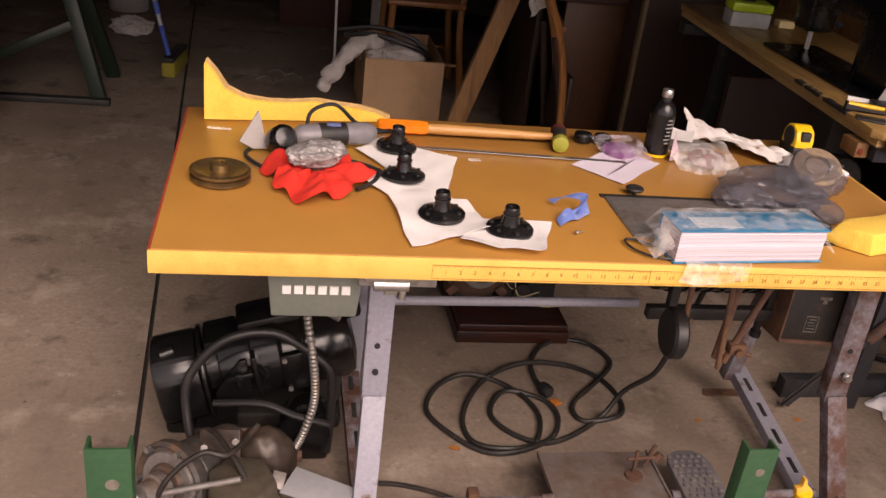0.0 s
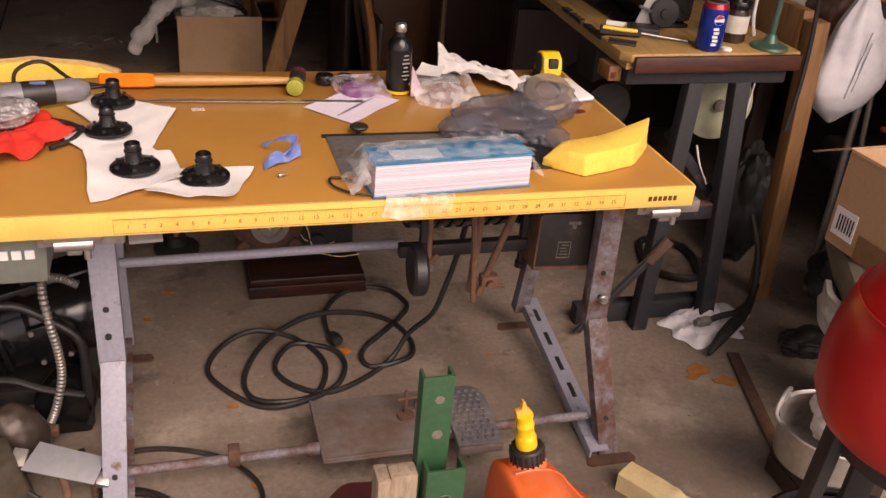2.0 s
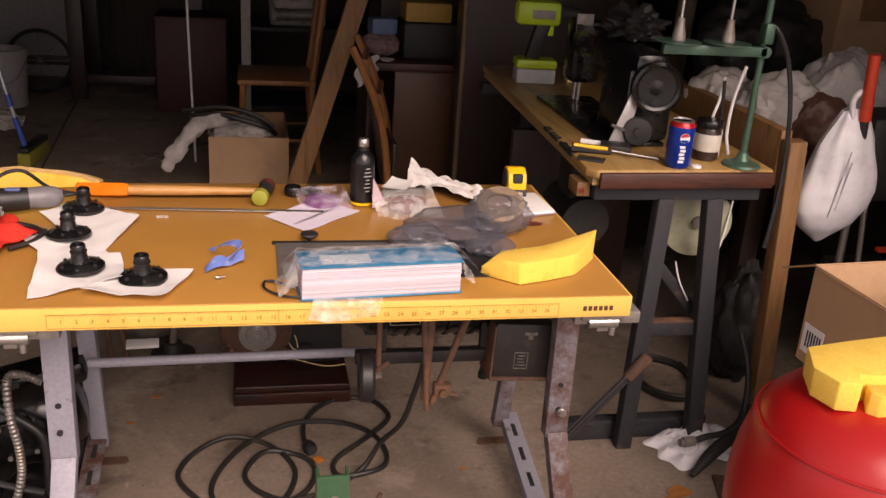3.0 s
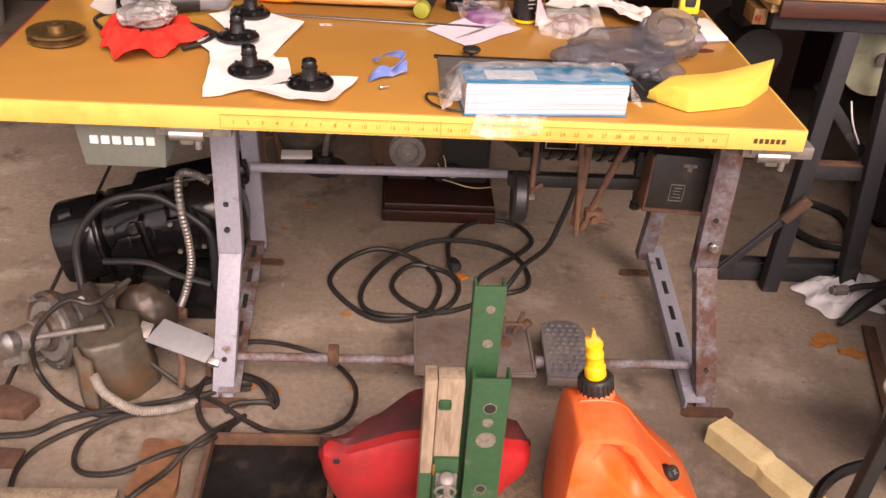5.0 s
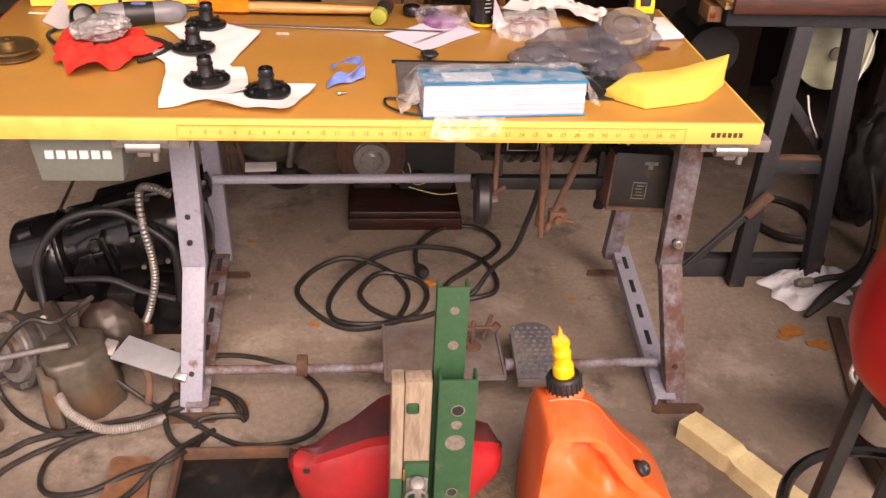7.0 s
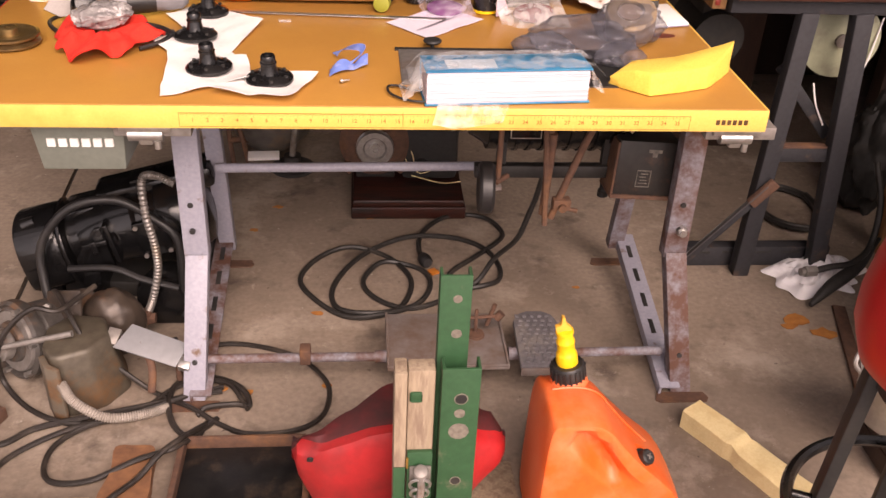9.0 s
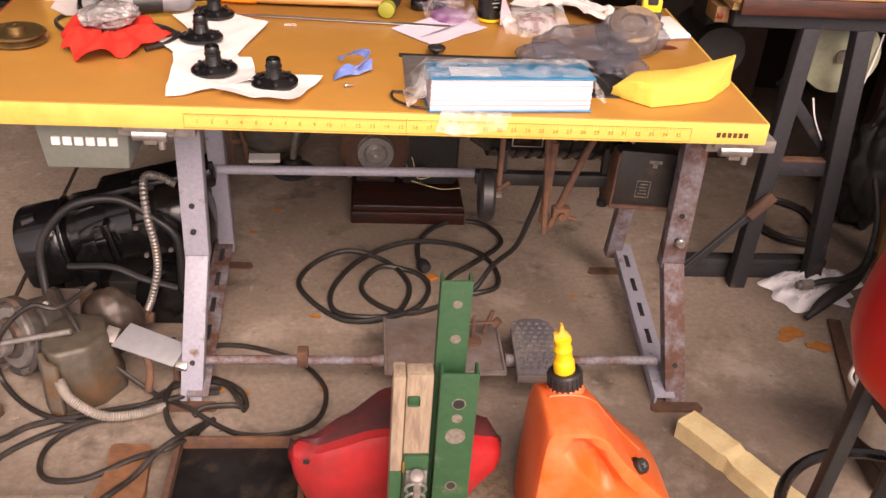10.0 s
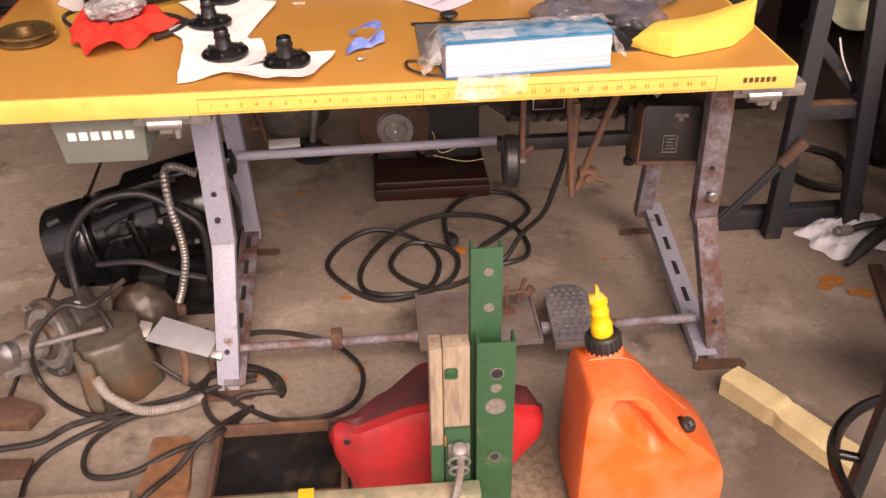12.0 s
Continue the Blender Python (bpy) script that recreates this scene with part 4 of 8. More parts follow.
part("head_face", Shape().turned([(0.0175, 0.075), (0.0185, 0.08), (0.018, 0.098), (0.012, 0.1)], hm, 24), mat("dark_red_rubber", (0.12, 0.02, 0.018), None, 0.6), ham, "dark red rubber face")

whole("steel_rule", Shape().box((0, -0.007, 0), (0.475, 0.007, 0.0022), 0.0005, pose(0.03, 0.508, TOP + 0.001, 0, 0, -3.6)), M["steel"], "long narrow steel rule lying on the table", "ruler")
film = glass("clear_film", (1, 0.98, 0.95), 0.12, 0.72)
for c, ln, wd, rz in (((0.075, 0.465), 0.05, 0.022, -5), ((0.155, 0.45), 0.026, 0.014, 8), ((-0.38, 0.56), 0.05, 0.012, -8)):
    whole("film_scrap", Shape().box((-ln / 2, -wd / 2, 0.0005), (ln / 2, wd / 2, 0.002), 0.0004, pose(*c, TOP, 0, 0, rz)), film, "small clear plastic scrap on the table", "plastic", group="plastic scraps on the table")

cup = thing("lens_cup", "small round black cup with a glossy top", "cup", (0.441, 0.607, TOP), group="black cups on the table")
at = Matrix.Translation((0.441, 0.607, TOP))
part("ring", Shape().turned([(0.019, 0), (0.021, 0.004), (0.021, 0.016), (0.019, 0.021), (0.016, 0.022), (0.016, 0.018)], at, 28), M["black_metal"], cup)
part("cap", Shape().turned([(0.0155, 0.0185), (0.012, 0.0205), (0.002, 0.021)], at, 28), M["black_metal"], cup, "glossy black dome")
copy_thing(cup, Matrix.Translation((0.487, 0.600, TOP)))
part("bridge", Shape().box((0.455, 0.602, TOP + 0.008), (0.47, 0.606, TOP + 0.015), 0.001), M["black_metal"], cup)

# papers and the lens packets
sheet_a = bend_sheet([(0.372, 0.452), (0.456, 0.352), (0.588, 0.486), (0.50, 0.56)], TOP + 0.001, 0.002, 4.0, (0, 0, 0, 0.005))
leaflet = thing("leaflet", "pale lilac leaflet with faint printed lines", "paper", (0.48, 0.46, TOP))
lp = part("sheet", sheet_a, mat("lilac_paper", (0.72, 0.66, 0.74), (0.66, 0.6, 0.69), 0.7, 0, 150, 12), leaflet)
ln_ = Shape()
for k in range(7):
    f = 0.12 + k * 0.06
    x, y = 0.40 + 0.1 * f + 0.02, 0.445 - 0.08 * f + k * 0.012
    ln_.box((-0.03, -0.001, 0), (0.03, 0.001, 0.0006), 0, pose(0.455 + k * 0.009, 0.412 + k * 0.010, TOP + 0.0052, 0, 0, 45))
part("printed_lines", ln_, mat("faint_print", (0.42, 0.38, 0.46), None, 0.7), leaflet, "faint lines of print drawn as bars", soft=False)
packet = thing("lens_packet", "purple lens in a clear plastic packet on a leaflet", "packet", (0.505, 0.53, TOP + 0.006))
pm = pose(0.505, 0.53, TOP + 0.008, 14, 0, 8)
part("lens", Shape().turned([(0.001, 0.0), (0.040, 0.002), (0.042, 0.004), (0.038, 0.006), (0.001, 0.010)], pm @ Matrix.Diagonal((1, 0.8, 1, 1)), 32), mat("purple_lens", (0.16, 0.05, 0.16), (0.22, 0.09, 0.2), 0.12, 0.0, 20, 12), packet, "purple tinted lens")
part("film", Shape().sheet(lambda u, v: pm @ Vector((-0.06 + 0.12 * u, -0.052 + 0.10 * v, 0.013 + 0.006 * noise.noise(Vector((u * 5, v * 5, 2))))), 14, 14), glass("lilac_film", (0.93, 0.84, 0.95), 0.12, 0.9), packet, "clear film")

bottle = thing("spray_bottle", "black bottle with a grey cap and small print", "bottle", (0.598, 0.548, TOP))
at = Matrix.Translation((0.598, 0.548, TOP))
part("body", Shape().turned([(0.026, 0.006), (0.028, 0.008), (0.028, 0.098), (0.026, 0.112), (0.018, 0.124), (0.0135, 0.128), (0.0125, 0.138)], at, 36), M["black_metal"], bottle, "glossy black body")
part("base_band", Shape().turned([(0.026, 0), (0.0285, 0.001), (0.0285, 0.006), (0.026, 0.007)], at, 36), M["yellow"], bottle, "yellow base ring")
part("cap", Shape().turned([(0.0115, 0.137), (0.0125, 0.139), (0.0125, 0.152), (0.0105, 0.155), (0.003, 0.1555)], at, 24), M["steel"], bottle, "grey metal cap")
pr = Shape()
for k in range(7):
    w = 0.010 + 0.004 * (k * 5 % 3)
    pr.box((-w / 2, -0.0293, 0.035 + k * 0.009), (w / 2, -0.0276, 0.0375 + k * 0.009), 0, at @ pose(0, 0, 0, 0, 0, 18))
part("label_print", pr, mat("grey_print", (0.35, 0.34, 0.33), None, 0.5), bottle, "grey print drawn as bars", soft=False)

pk = thing("lens_packet", "dark red lens in a crinkled clear packet", "packet", (0.70, 0.49, TOP))
pm2 = pose(0.70, 0.492, TOP + 0.012, 20, -4, 6)
part("lens", Shape().turned([(0.001, 0.0), (0.045, 0.002), (0.047, 0.005), (0.001, 0.018)], pm2 @ Matrix.Diagonal((1, 0.72, 1, 1)), 32), mat("red_lens", (0.16, 0.03, 0.03), (0.10, 0.03, 0.05), 0.1, 0, 14, 10), pk, "dark red lens")
part("film", Shape().sheet(lambda u, v: pm2 @ Vector((-0.078 + 0.15 * u, -0.066 + 0.125 * v, 0.020 * math.sin(math.pi * u) * math.sin(math.pi * v) + 0.007 * noise.noise(Vector((u * 6, v * 6, 7))))), 18, 18), film, pk, "crinkled clear film")
part("card", Shape().sheet(lambda u, v: Vector((0.618 + 0.035 * u * (1 - 0.6 * v), 0.505 + 0.02 * u, TOP + 0.001 + 0.072 * v * (1 - 0.35 * u))), 6, 6, 0.0006), mat("pink_paper", (0.66, 0.50, 0.56), None, 0.6), pk, "pink paper corner standing up")
whole("metal_case", Shape().box((-0.05, -0.03, 0), (0.05, 0.03, 0.012), 0.003, pose(0.705, 0.605, TOP, 0, 0, -4)), M["dull_steel"], "flat grey metal case", "case")
whole("card", bend_sheet([(0.655, 0.63), (0.71, 0.60), (0.74, 0.66), (0.69, 0.69)], TOP + 0.013, 0.002, 9.0, (0, 0, 0.01, 0.01)), M["paper"], "small white card on the metal case", "paper")


def crumple(u, v):
    x, y = 0.735 + 0.20 * u + 0.03 * (v - 0.5), 0.72 - 0.21 * u * 0.85 - 0.07 * (1 - v)
    h = 0.017 * math.sin(math.pi * min(1, u * 1.2)) * (1 - 0.5 * v) + 0.022 * abs(noise.noise(Vector((u * 6, v * 5, 1.3)))) + 0.034 * max(0, 0.25 - u) * 4 * (v > 0.3)
    return Vector((x, y + 0.05 * v, TOP + 0.002 + h))


whole("crumpled_paper", Shape().sheet(crumple, 36, 16, 0.0007), mat("torn_paper", (0.80, 0.77, 0.74), (0.72, 0.68, 0.64), 0.7, 0, 60, 22, (0.45, 0.22, 0.10), 0.16, 0.4, edge=0.02), "crumpled white paper with brown torn edges", "paper")

tm = thing("tape_measure", "yellow and black tape measure standing on edge", "tape measure", (0.985, 0.612, TOP))
mm_ = pose(0.985, 0.612, TOP, 0, 0, -92)
part("case", Shape().prism([(-0.036, 0.018), (-0.033, 0.05), (-0.02, 0.068), (0.006, 0.073), (0.028, 0.062), (0.036, 0.04), (0.036, 0.022)], 0.046, mm_ @ pose(0, 0.023, 0, 90), 0.004), M["yellow"], tm, "yellow plastic case")
part("base", Shape().prism([(-0.037, 0.0), (-0.037, 0.02), (0.037, 0.024), (0.04, 0.004), (0.036, 0.0)], 0.049, mm_ @ pose(0, 0.0245, 0, 90), 0.003), M["black_dull"], tm, "black base")
part("side_disc", Shape().rod((0, -0.0232, 0.043), (0, -0.0255, 0.043), 0.024, seg=28).turn(mm_), M["black_dull"], tm, "round black side mark")
part("lock", Shape().box((0.024, -0.012, 0.040), (0.040, 0.012, 0.062), 0.003, mm_), M["black_dull"], tm, "black thumb lock")
part("hook", Shape().box((0.036, -0.011, 0.004), (0.05, 0.011, 0.02), 0.001, mm_), M["steel"], tm, "steel blade end")

note = thing("notepad", "small white notepad with lilac page edges", "notepad", (0.99, 0.52, TOP))
quad = [(0.938, 0.592), (0.94, 0.444), (1.049, 0.470), (1.04, 0.606)]
part("page_stack", Shape().prism(quad, 0.007, Matrix.Translation((0, 0, TOP)), 0.0006), M["paper"], note)
part("cover_card", Shape().prism([(x - 0.001, y - 0.002) for x, y in quad], 0.0012, Matrix.Translation((0.003, -0.002, TOP + 0.0002))), mat("lilac_card", (0.36, 0.33, 0.45), None, 0.7), note)
spot = Shape().prism([(0.965 + 0.032 * math.cos(a) , 0.397 + 0.013 * math.sin(a)) for a in [2 * math.pi * k / 24 for k in range(24)]], 0.0012, Matrix.Translation((0, 0, TOP)))
whole("wax_disc", spot, mat("red_brown_wax", (0.16, 0.035, 0.02), None, 0.4), "flat red brown oval patch on the laminate", "patch")

# grey bag with a roll in it
bagmat = bag_film("grey_film_bag", (0.17, 0.17, 0.20), (0.10, 0.10, 0.122), 0.56, 0.12)
gb = thing("plastic_bag", "crumpled translucent dark grey plastic bag round a roll", "bag", (0.80, 0.33, TOP))
for c, size, sd, flat_ in (((0.775, 0.315, TOP + 0.024), (0.115, 0.095, 0.036), 3.1, 0.023), ((0.878, 0.36, TOP + 0.040), (0.072, 0.070, 0.046), 8.1, 0.039), ((0.685, 0.275, TOP + 0.016), (0.062, 0.045, 0.026), 5.1, 0.015), ((0.83, 0.225, TOP + 0.014), (0.05, 0.04, 0.024), 6.1, 0.0135)):
    part("bag_film", Shape().blob(c, size, 0.16, 1.5, sd, 5, None, flat_, 0.085), bagmat, gb, "crinkled grey film")
roll = Shape().turned([(0.026, -0.03), (0.05, -0.03), (0.053, -0.024), (0.053, 0.026), (0.049, 0.031), (0.028, 0.031), (0.026, 0.02)], pose(0.88, 0.355, TOP + 0.044, 26, -10, 0), 40)
part("roll", roll, mat("brown_roll", (0.30, 0.22, 0.14), (0.22, 0.16, 0.11), 0.35, 0, 60, 20, (0.16, 0.13, 0.11), 0.3, 0.4), gb, "brown roll showing through the film")
part("core", Shape().rod((0.875, 0.352, TOP + 0.035), (0.872, 0.338, TOP + 0.070), 0.025), mat("card_core", (0.30, 0.2, 0.13), None, 0.8), gb, "pale core of the roll")

# thick book in a clear sleeve
bkm = pose(0.575, 0.052, TOP, 0, 0, 4.6)
book = thing("book", "thick paperback with a blue cover in a clear sleeve", "book", m=bkm)
L_, W_, H_ = 0.150, 0.038, 0.064
page_mat = mat("book_pages", (0.70, 0.66, 0.71), (0.56, 0.51, 0.58), 0.8, 0, 30, 60, (0.66, 0.55, 0.62), 0.2, 0.1, vary=0.22, stretch=(0.1, 1, 8))
rng = random.Random(3)
z = 0.003
while z < H_ - 0.003:
    t = rng.uniform(0.0022, 0.0048)
    o = rng.uniform(0, 0.0014)
    part("page_block", Shape().box((-L_ + 0.002 + o, -W_ + o, z), (L_ - 0.003 - o, W_ - 0.002, z + t - 0.0006), 0.0, bkm), page_mat, book, soft=False)
    z += t
covers = mat("blue_cover", (0.02, 0.20, 0.36), (0.015, 0.16, 0.31), 0.3, 0, 20, 9, (0.05, 0.28, 0.44), 0.3)
part("cover", Shape().box((-L_, -W_ - 0.002, H_ - 0.003), (L_, W_, H_), 0.0008, bkm), covers, book, "blue upper cover")
part("cover", Shape().box((-L_, -W_ - 0.002, 0.0), (L_, W_, 0.003), 0.0008, bkm), covers, book, "blue lower cover")
part("spine", Shape().box((-L_, W_, 0.0), (L_, W_ + 0.003, H_), 0.001, bkm), covers, book)
part("cover_panel", Shape().box((-0.11, -0.026, H_), (-0.02, 0.016, H_ + 0.0005), 0, bkm), mat("pale_cover_panel", (0.42, 0.50, 0.56), (0.36, 0.44, 0.5), 0.3, 0, 80), book, "pale blue panel on the cover", soft=False)
sleeve = thing("plastic_sleeve", "clear crinkled plastic sleeve round the book", "plastic sleeve", (0.575, 0.03, TOP))
part("film", Shape().sheet(lambda u, v: bkm @ Vector((-0.175 + 0.36 * u, -W_ - 0.006 + 0.092 * v, H_ + 0.004 + 0.003 * noise.noise(Vector((u * 9, v * 3, 5))) - 0.03 * max(0, abs(u - 0.5) - 0.42) * 12)), 36, 8), glass("sleeve_film", (1, 1, 1), 0.1, 0.86), sleeve)
part("film_end", Shape().sheet(lambda u, v: bkm @ Vector((L_ + 0.004 + 0.024 * u, -W_ + 0.07 * v, 0.004 + (H_ - 0.01) * (1 - 0.6 * u) * abs(math.sin(2.2 * v + 0.5)) + 0.004 * noise.noise(Vector((u * 4, v * 6, 2))))), 10, 12), film, sleeve)
part("film_end", Shape().sheet(lambda u, v: bkm @ Vector((-L_ - 0.004 - 0.034 * u, -W_ + 0.085 * v, 0.004 + (H_ - 0.02) * (1 - 0.8 * u) * abs(math.sin(2.0 * v + 0.7)) + 0.005 * noise.noise(Vector((u * 4, v * 6, 4))))), 10, 12), film, sleeve)


def flap(u, v):
    y = 0.008 - 0.014 * min(1, v * 4)
    zz = TOP + 0.004 - 0.042 * max(0, v - 0.2) * (1 - 0.45 * abs(u - 0.35)) * 1.25
    return Vector((0.452 + 0.125 * u - 0.01 * v, y - 0.004 * noise.noise(Vector((u * 6, v * 4, 1))) - 0.004, zz))


part("film_flap", Shape().sheet(flap, 16, 10), glass("flap_film", (1, 0.96, 0.86), 0.15, 0.70), sleeve, "end of the sleeve hanging over the edge")
whole("cord_loop", Shape().tube([(0.437, 0.072, TOP + 0.04), (0.434, 0.045, TOP + 0.024), (0.418, 0.058, TOP + 0.006), (0.385, 0.085, TOP + 0.004), (0.366, 0.082, TOP + 0.004), (0.370, 0.048, TOP + 0.004), (0.40, 0.018, TOP + 0.004), (0.44, 0.009, TOP + 0.004)], 0.0023, 7, 7), M["rubber"], "thin black cord looped beside the book", "cord")

# foam wedge with a thin sheet of foam leaning on it
wedge = thing("foam_wedge", "torn wedge of bright yellow foam with a raised sheet", "foam", (0.9, 0.1, TOP))
w = Shape().prism([(0.783, 0.118), (0.80, 0.098), (0.822, 0.078), (0.848, 0.055), (0.91, 0.074), (0.969, 0.096), (1.008, 0.138), (1.042, 0.182), (0.95, 0.168), (0.85, 0.142)], 0.040, Matrix.Translation((0, 0, TOP)), 0.002)
bmesh.ops.subdivide_edges(w.bm, edges=[e for e in w.bm.edges if e.calc_length() > 0.03], cuts=2, use_grid_fill=True)
for v in w.bm.verts:
    up = (v.co.z - TOP) / 0.04
    far = max(0, min(1, (v.co.x - 0.93) / 0.11)) * max(0, min(1, (v.co.y - 0.09) / 0.09))
    v.co.z = TOP + 0.04 * up * (0.25 + 0.75 * min(1, max(0, (v.co.x - 0.775) / 0.05))) + 0.014 * far * up
    v.co.x += 0.014 * far * up
    v.co.y += 0.035 * far * up + 0.010 * up * (v.co.y < 0.1)
    v.co += 0.0018 * Vector((noise.noise(v.co * 60), noise.noise(v.co * 60 + Vector((3, 0, 0))), 0)) * (4 if v.co.x < 0.83 else 1)
part("wedge", w, M["foam"], wedge)

# scraps of blue tape and a screw
bt = mat("blue_tape", (0.16, 0.25, 0.62), (0.12, 0.19, 0.5), 0.6, 0, 60, 30, (0.36, 0.42, 0.7), 0.3, 0.3)
tapes = thing("tape_scrap", "crumpled scraps of blue masking tape", "tape", (0.295, 0.19, TOP))
part("strip", Shape().sheet(lambda u, v: Vector((0.258 + 0.072 * u, 0.135 + 0.05 * u + 0.028 * v, TOP + 0.002 + 0.012 * abs(math.sin(u * 5)) * (0.4 + v))), 20, 5, 0.0006), bt, tapes)
part("strip", Shape().sheet(lambda u, v: Vector((0.288 + 0.028 * math.sin(4.5 * u) + 0.01 * v, 0.185 + 0.06 * u * (1 - 0.3 * v), TOP + 0.006 + 0.034 * math.sin(math.pi * u) * (0.5 + 0.5 * v))), 20, 5, 0.0006), bt, tapes)
whole("screw", Shape().rod((0.283, 0.107, TOP + 0.004), (0.296, 0.111, TOP + 0.004), 0.0022, 0.001).rod((0.279, 0.106, TOP + 0.004), (0.283, 0.107, TOP + 0.004), 0.004), M["steel"], "small bright screw on the table", "screw")


# four black flanged feet on sheets of paper
for name, c, lift in (("paper_sheet", [(-0.098, 0.468), (0.055, 0.225), (0.110, 0.425), (-0.03, 0.56)], (0.004, 0, 0.01, 0.004)),
                      ("paper_sheet", [(-0.098, 0.300), (-0.03, 0.215), (0.075, 0.235), (-0.01, 0.40)], (0.012, 0, 0, 0)),
                      ("paper_sheet", [(-0.052, 0.232), (-0.032, 0.030), (0.118, 0.095), (0.098, 0.225)], (0.01, 0.002, 0.012, 0.002)),
                      ("paper_sheet", [(0.052, 0.040), (0.194, 0.004), (0.238, 0.128), (0.112, 0.156)], (0.014, 0.016, 0.01, 0.0))):
    whole(name, bend_sheet(c, TOP + 0.0012, 0.004, c[0][0] * 9, lift), M["paper"], "curled sheet of white paper on the table", "paper", group="papers under the black feet")
foot = thing("flange_foot", "black plastic foot with a ribbed round flange", "furniture foot", (0, 0, 0), group="black feet on the papers")
part("flange", Shape().turned([(0.040, 0.0), (0.043, 0.001), (0.043, 0.006), (0.040, 0.009), (0.028, 0.012), (0.02, 0.015)], None, 40), M["black_metal"], foot)
part("stem", Shape().turned([(0.018, 0.014), (0.0155, 0.022), (0.0135, 0.032), (0.0152, 0.033), (0.0152, 0.036), (0.0135, 0.037), (0.0135, 0.047), (0.012, 0.049), (0.010, 0.049), (0.010, 0.044)], None, 28), M["black_metal"], foot)
for k in range(6):
    part("rib", Shape().prism([(0.012, 0.010), (0.036, 0.0085), (0.017, 0.018)], 0.003, pose(0, 0, 0, 0, 0, 60 * k) @ pose(0, 0.0015, 0, 90)), M["black_metal"], foot)
    part("screw_hole", Shape().rod((0.033, 0, 0.0075), (0.033, 0, 0.0142), 0.0035, seg=10).turn(pose(0, 0, 0, 0, 0, 60 * k + 30)), M["black_dull"], foot)
copy_thing(foot, pose(-0.010, 0.485, TOP + 0.006, 2, 2, 20))
copy_thing(foot, pose(-0.013, 0.325, TOP + 0.007, -2, 1, 50))
copy_thing(foot, pose(0.152, 0.097, TOP + 0.007, 3, -2, 10))
foot.matrix_world = pose(0.037, 0.15, TOP + 0.007, 1, -3, 0)


# ---- on the floor under and behind the table ----
COIL = [(0.49, 0.68), (0.48, 0.74), (0.49, 0.82), (0.54, 0.90), (0.61, 0.94), (0.69, 0.92), (0.73, 0.85), (0.72, 0.79), (0.63, 0.69), (0.57, 0.63), (0.55, 0.58), (0.57, 0.54), (0.64, 0.54), (0.69, 0.58), (0.70, 0.65), (0.67, 0.74), (0.59, 0.80), (0.47, 0.80), (0.37, 0.76), (0.29, 0.67), (0.24, 0.55), (0.25, 0.46), (0.32, 0.42), (0.41, 0.45), (0.45, 0.56), (0.42, 0.66), (0.35, 0.73), (0.27, 0.74), (0.19, 0.69), (0.15, 0.59), (0.19, 0.50), (0.27, 0.42), (0.36, 0.41), (0.46, 0.47), (0.50, 0.55), (0.49, 0.62), (0.44, 0.66), (0.37, 0.66), (0.32, 0.58), (0.35, 0.50), (0.43, 0.45), (0.52, 0.48), (0.62, 0.55)]
cord = thing("power_cord", "long black power cord lying in loops on concrete", "cable", (0.45, 0.65, 0))
pts = [(x, y, 0.0075 + 0.008 * (k % 5 == 2) * (k > 10)) for k, (x, y) in enumerate(COIL)]
pts += [(0.67, 0.56, 0.09), (0.715, 0.51, 0.18), (0.738, 0.50, 0.26), (0.756, 0.49, 0.345), (0.765, 0.45, 0.49)]
part("cord", Shape().tube(pts, 0.0072, 8, 6), M["cable"], cord)
part("plug", Shape().turned([(0.009, -0.02), (0.017, -0.016), (0.019, 0.0), (0.017, 0.018), (0.012, 0.024)], pose(0.492, 0.665, 0.019, 80, 0, 15), 20), M["rubber"], cord, "round black plug")
part("plug_tag", Shape().box((-0.012, -0.016, 0), (0.012, 0.012, 0.006), 0.002, pose(0.513, 0.628, 0.002, 0, 0, 30)), mat("orange_tag", (0.60, 0.20, 0.03), None, 0.5), cord, "small orange tag")

base = thing("pulley_motor", "dark red wooden base with a small pulley motor", "motor", (0.46, 1.1, 0))
plinth_wood = mat("stained_red_wood", (0.05, 0.013, 0.008), (0.026, 0.008, 0.006), 0.36, 0, 20, 6, (0.012, 0.007, 0.006), 0.45, 0.2, stretch=(1, 8, 8))
part("plinth", Shape().box((0.285, 0.925, 0.0), (0.632, 1.30, 0.04), 0.004).box((0.29, 0.93, 0.04), (0.627, 1.295, 0.062), 0.006), plinth_wood, base, "dark red brown wooden plinth")
part("motor_bell", Shape().turned([(0.06, -0.09), (0.098, -0.08), (0.108, -0.03), (0.108, -0.012), (0.098, -0.006), (0.092, 0.0), (0.07, 0.006), (0.02, 0.008)], pose(0.357, 1.05, 0.19, 90), 36), M["rust"], base, "brown motor housing")
for k in range(4):
    a = radians(45 + 90 * k)
    part("housing_lug", Shape().box((-0.012, -0.02, -0.014), (0.022, 0.03, 0.014), 0.004, pose(0.357 + 0.104 * math.cos(a), 1.06, 0.19 + 0.104 * math.sin(a), 0, -math.degrees(a), 0)), M["rust"], base)
part("motor_pulley", Shape().turned([(0.052, 0.0), (0.057, 0.006), (0.049, 0.013), (0.057, 0.020), (0.054, 0.025), (0.036, 0.025), (0.031, 0.018), (0.018, 0.018), (0.018, 0.030), (0.009, 0.030), (0.008, 0.02)], pose(0.357, 1.04, 0.19, 90), 40), M["steel"], base, "bright stepped pulley")
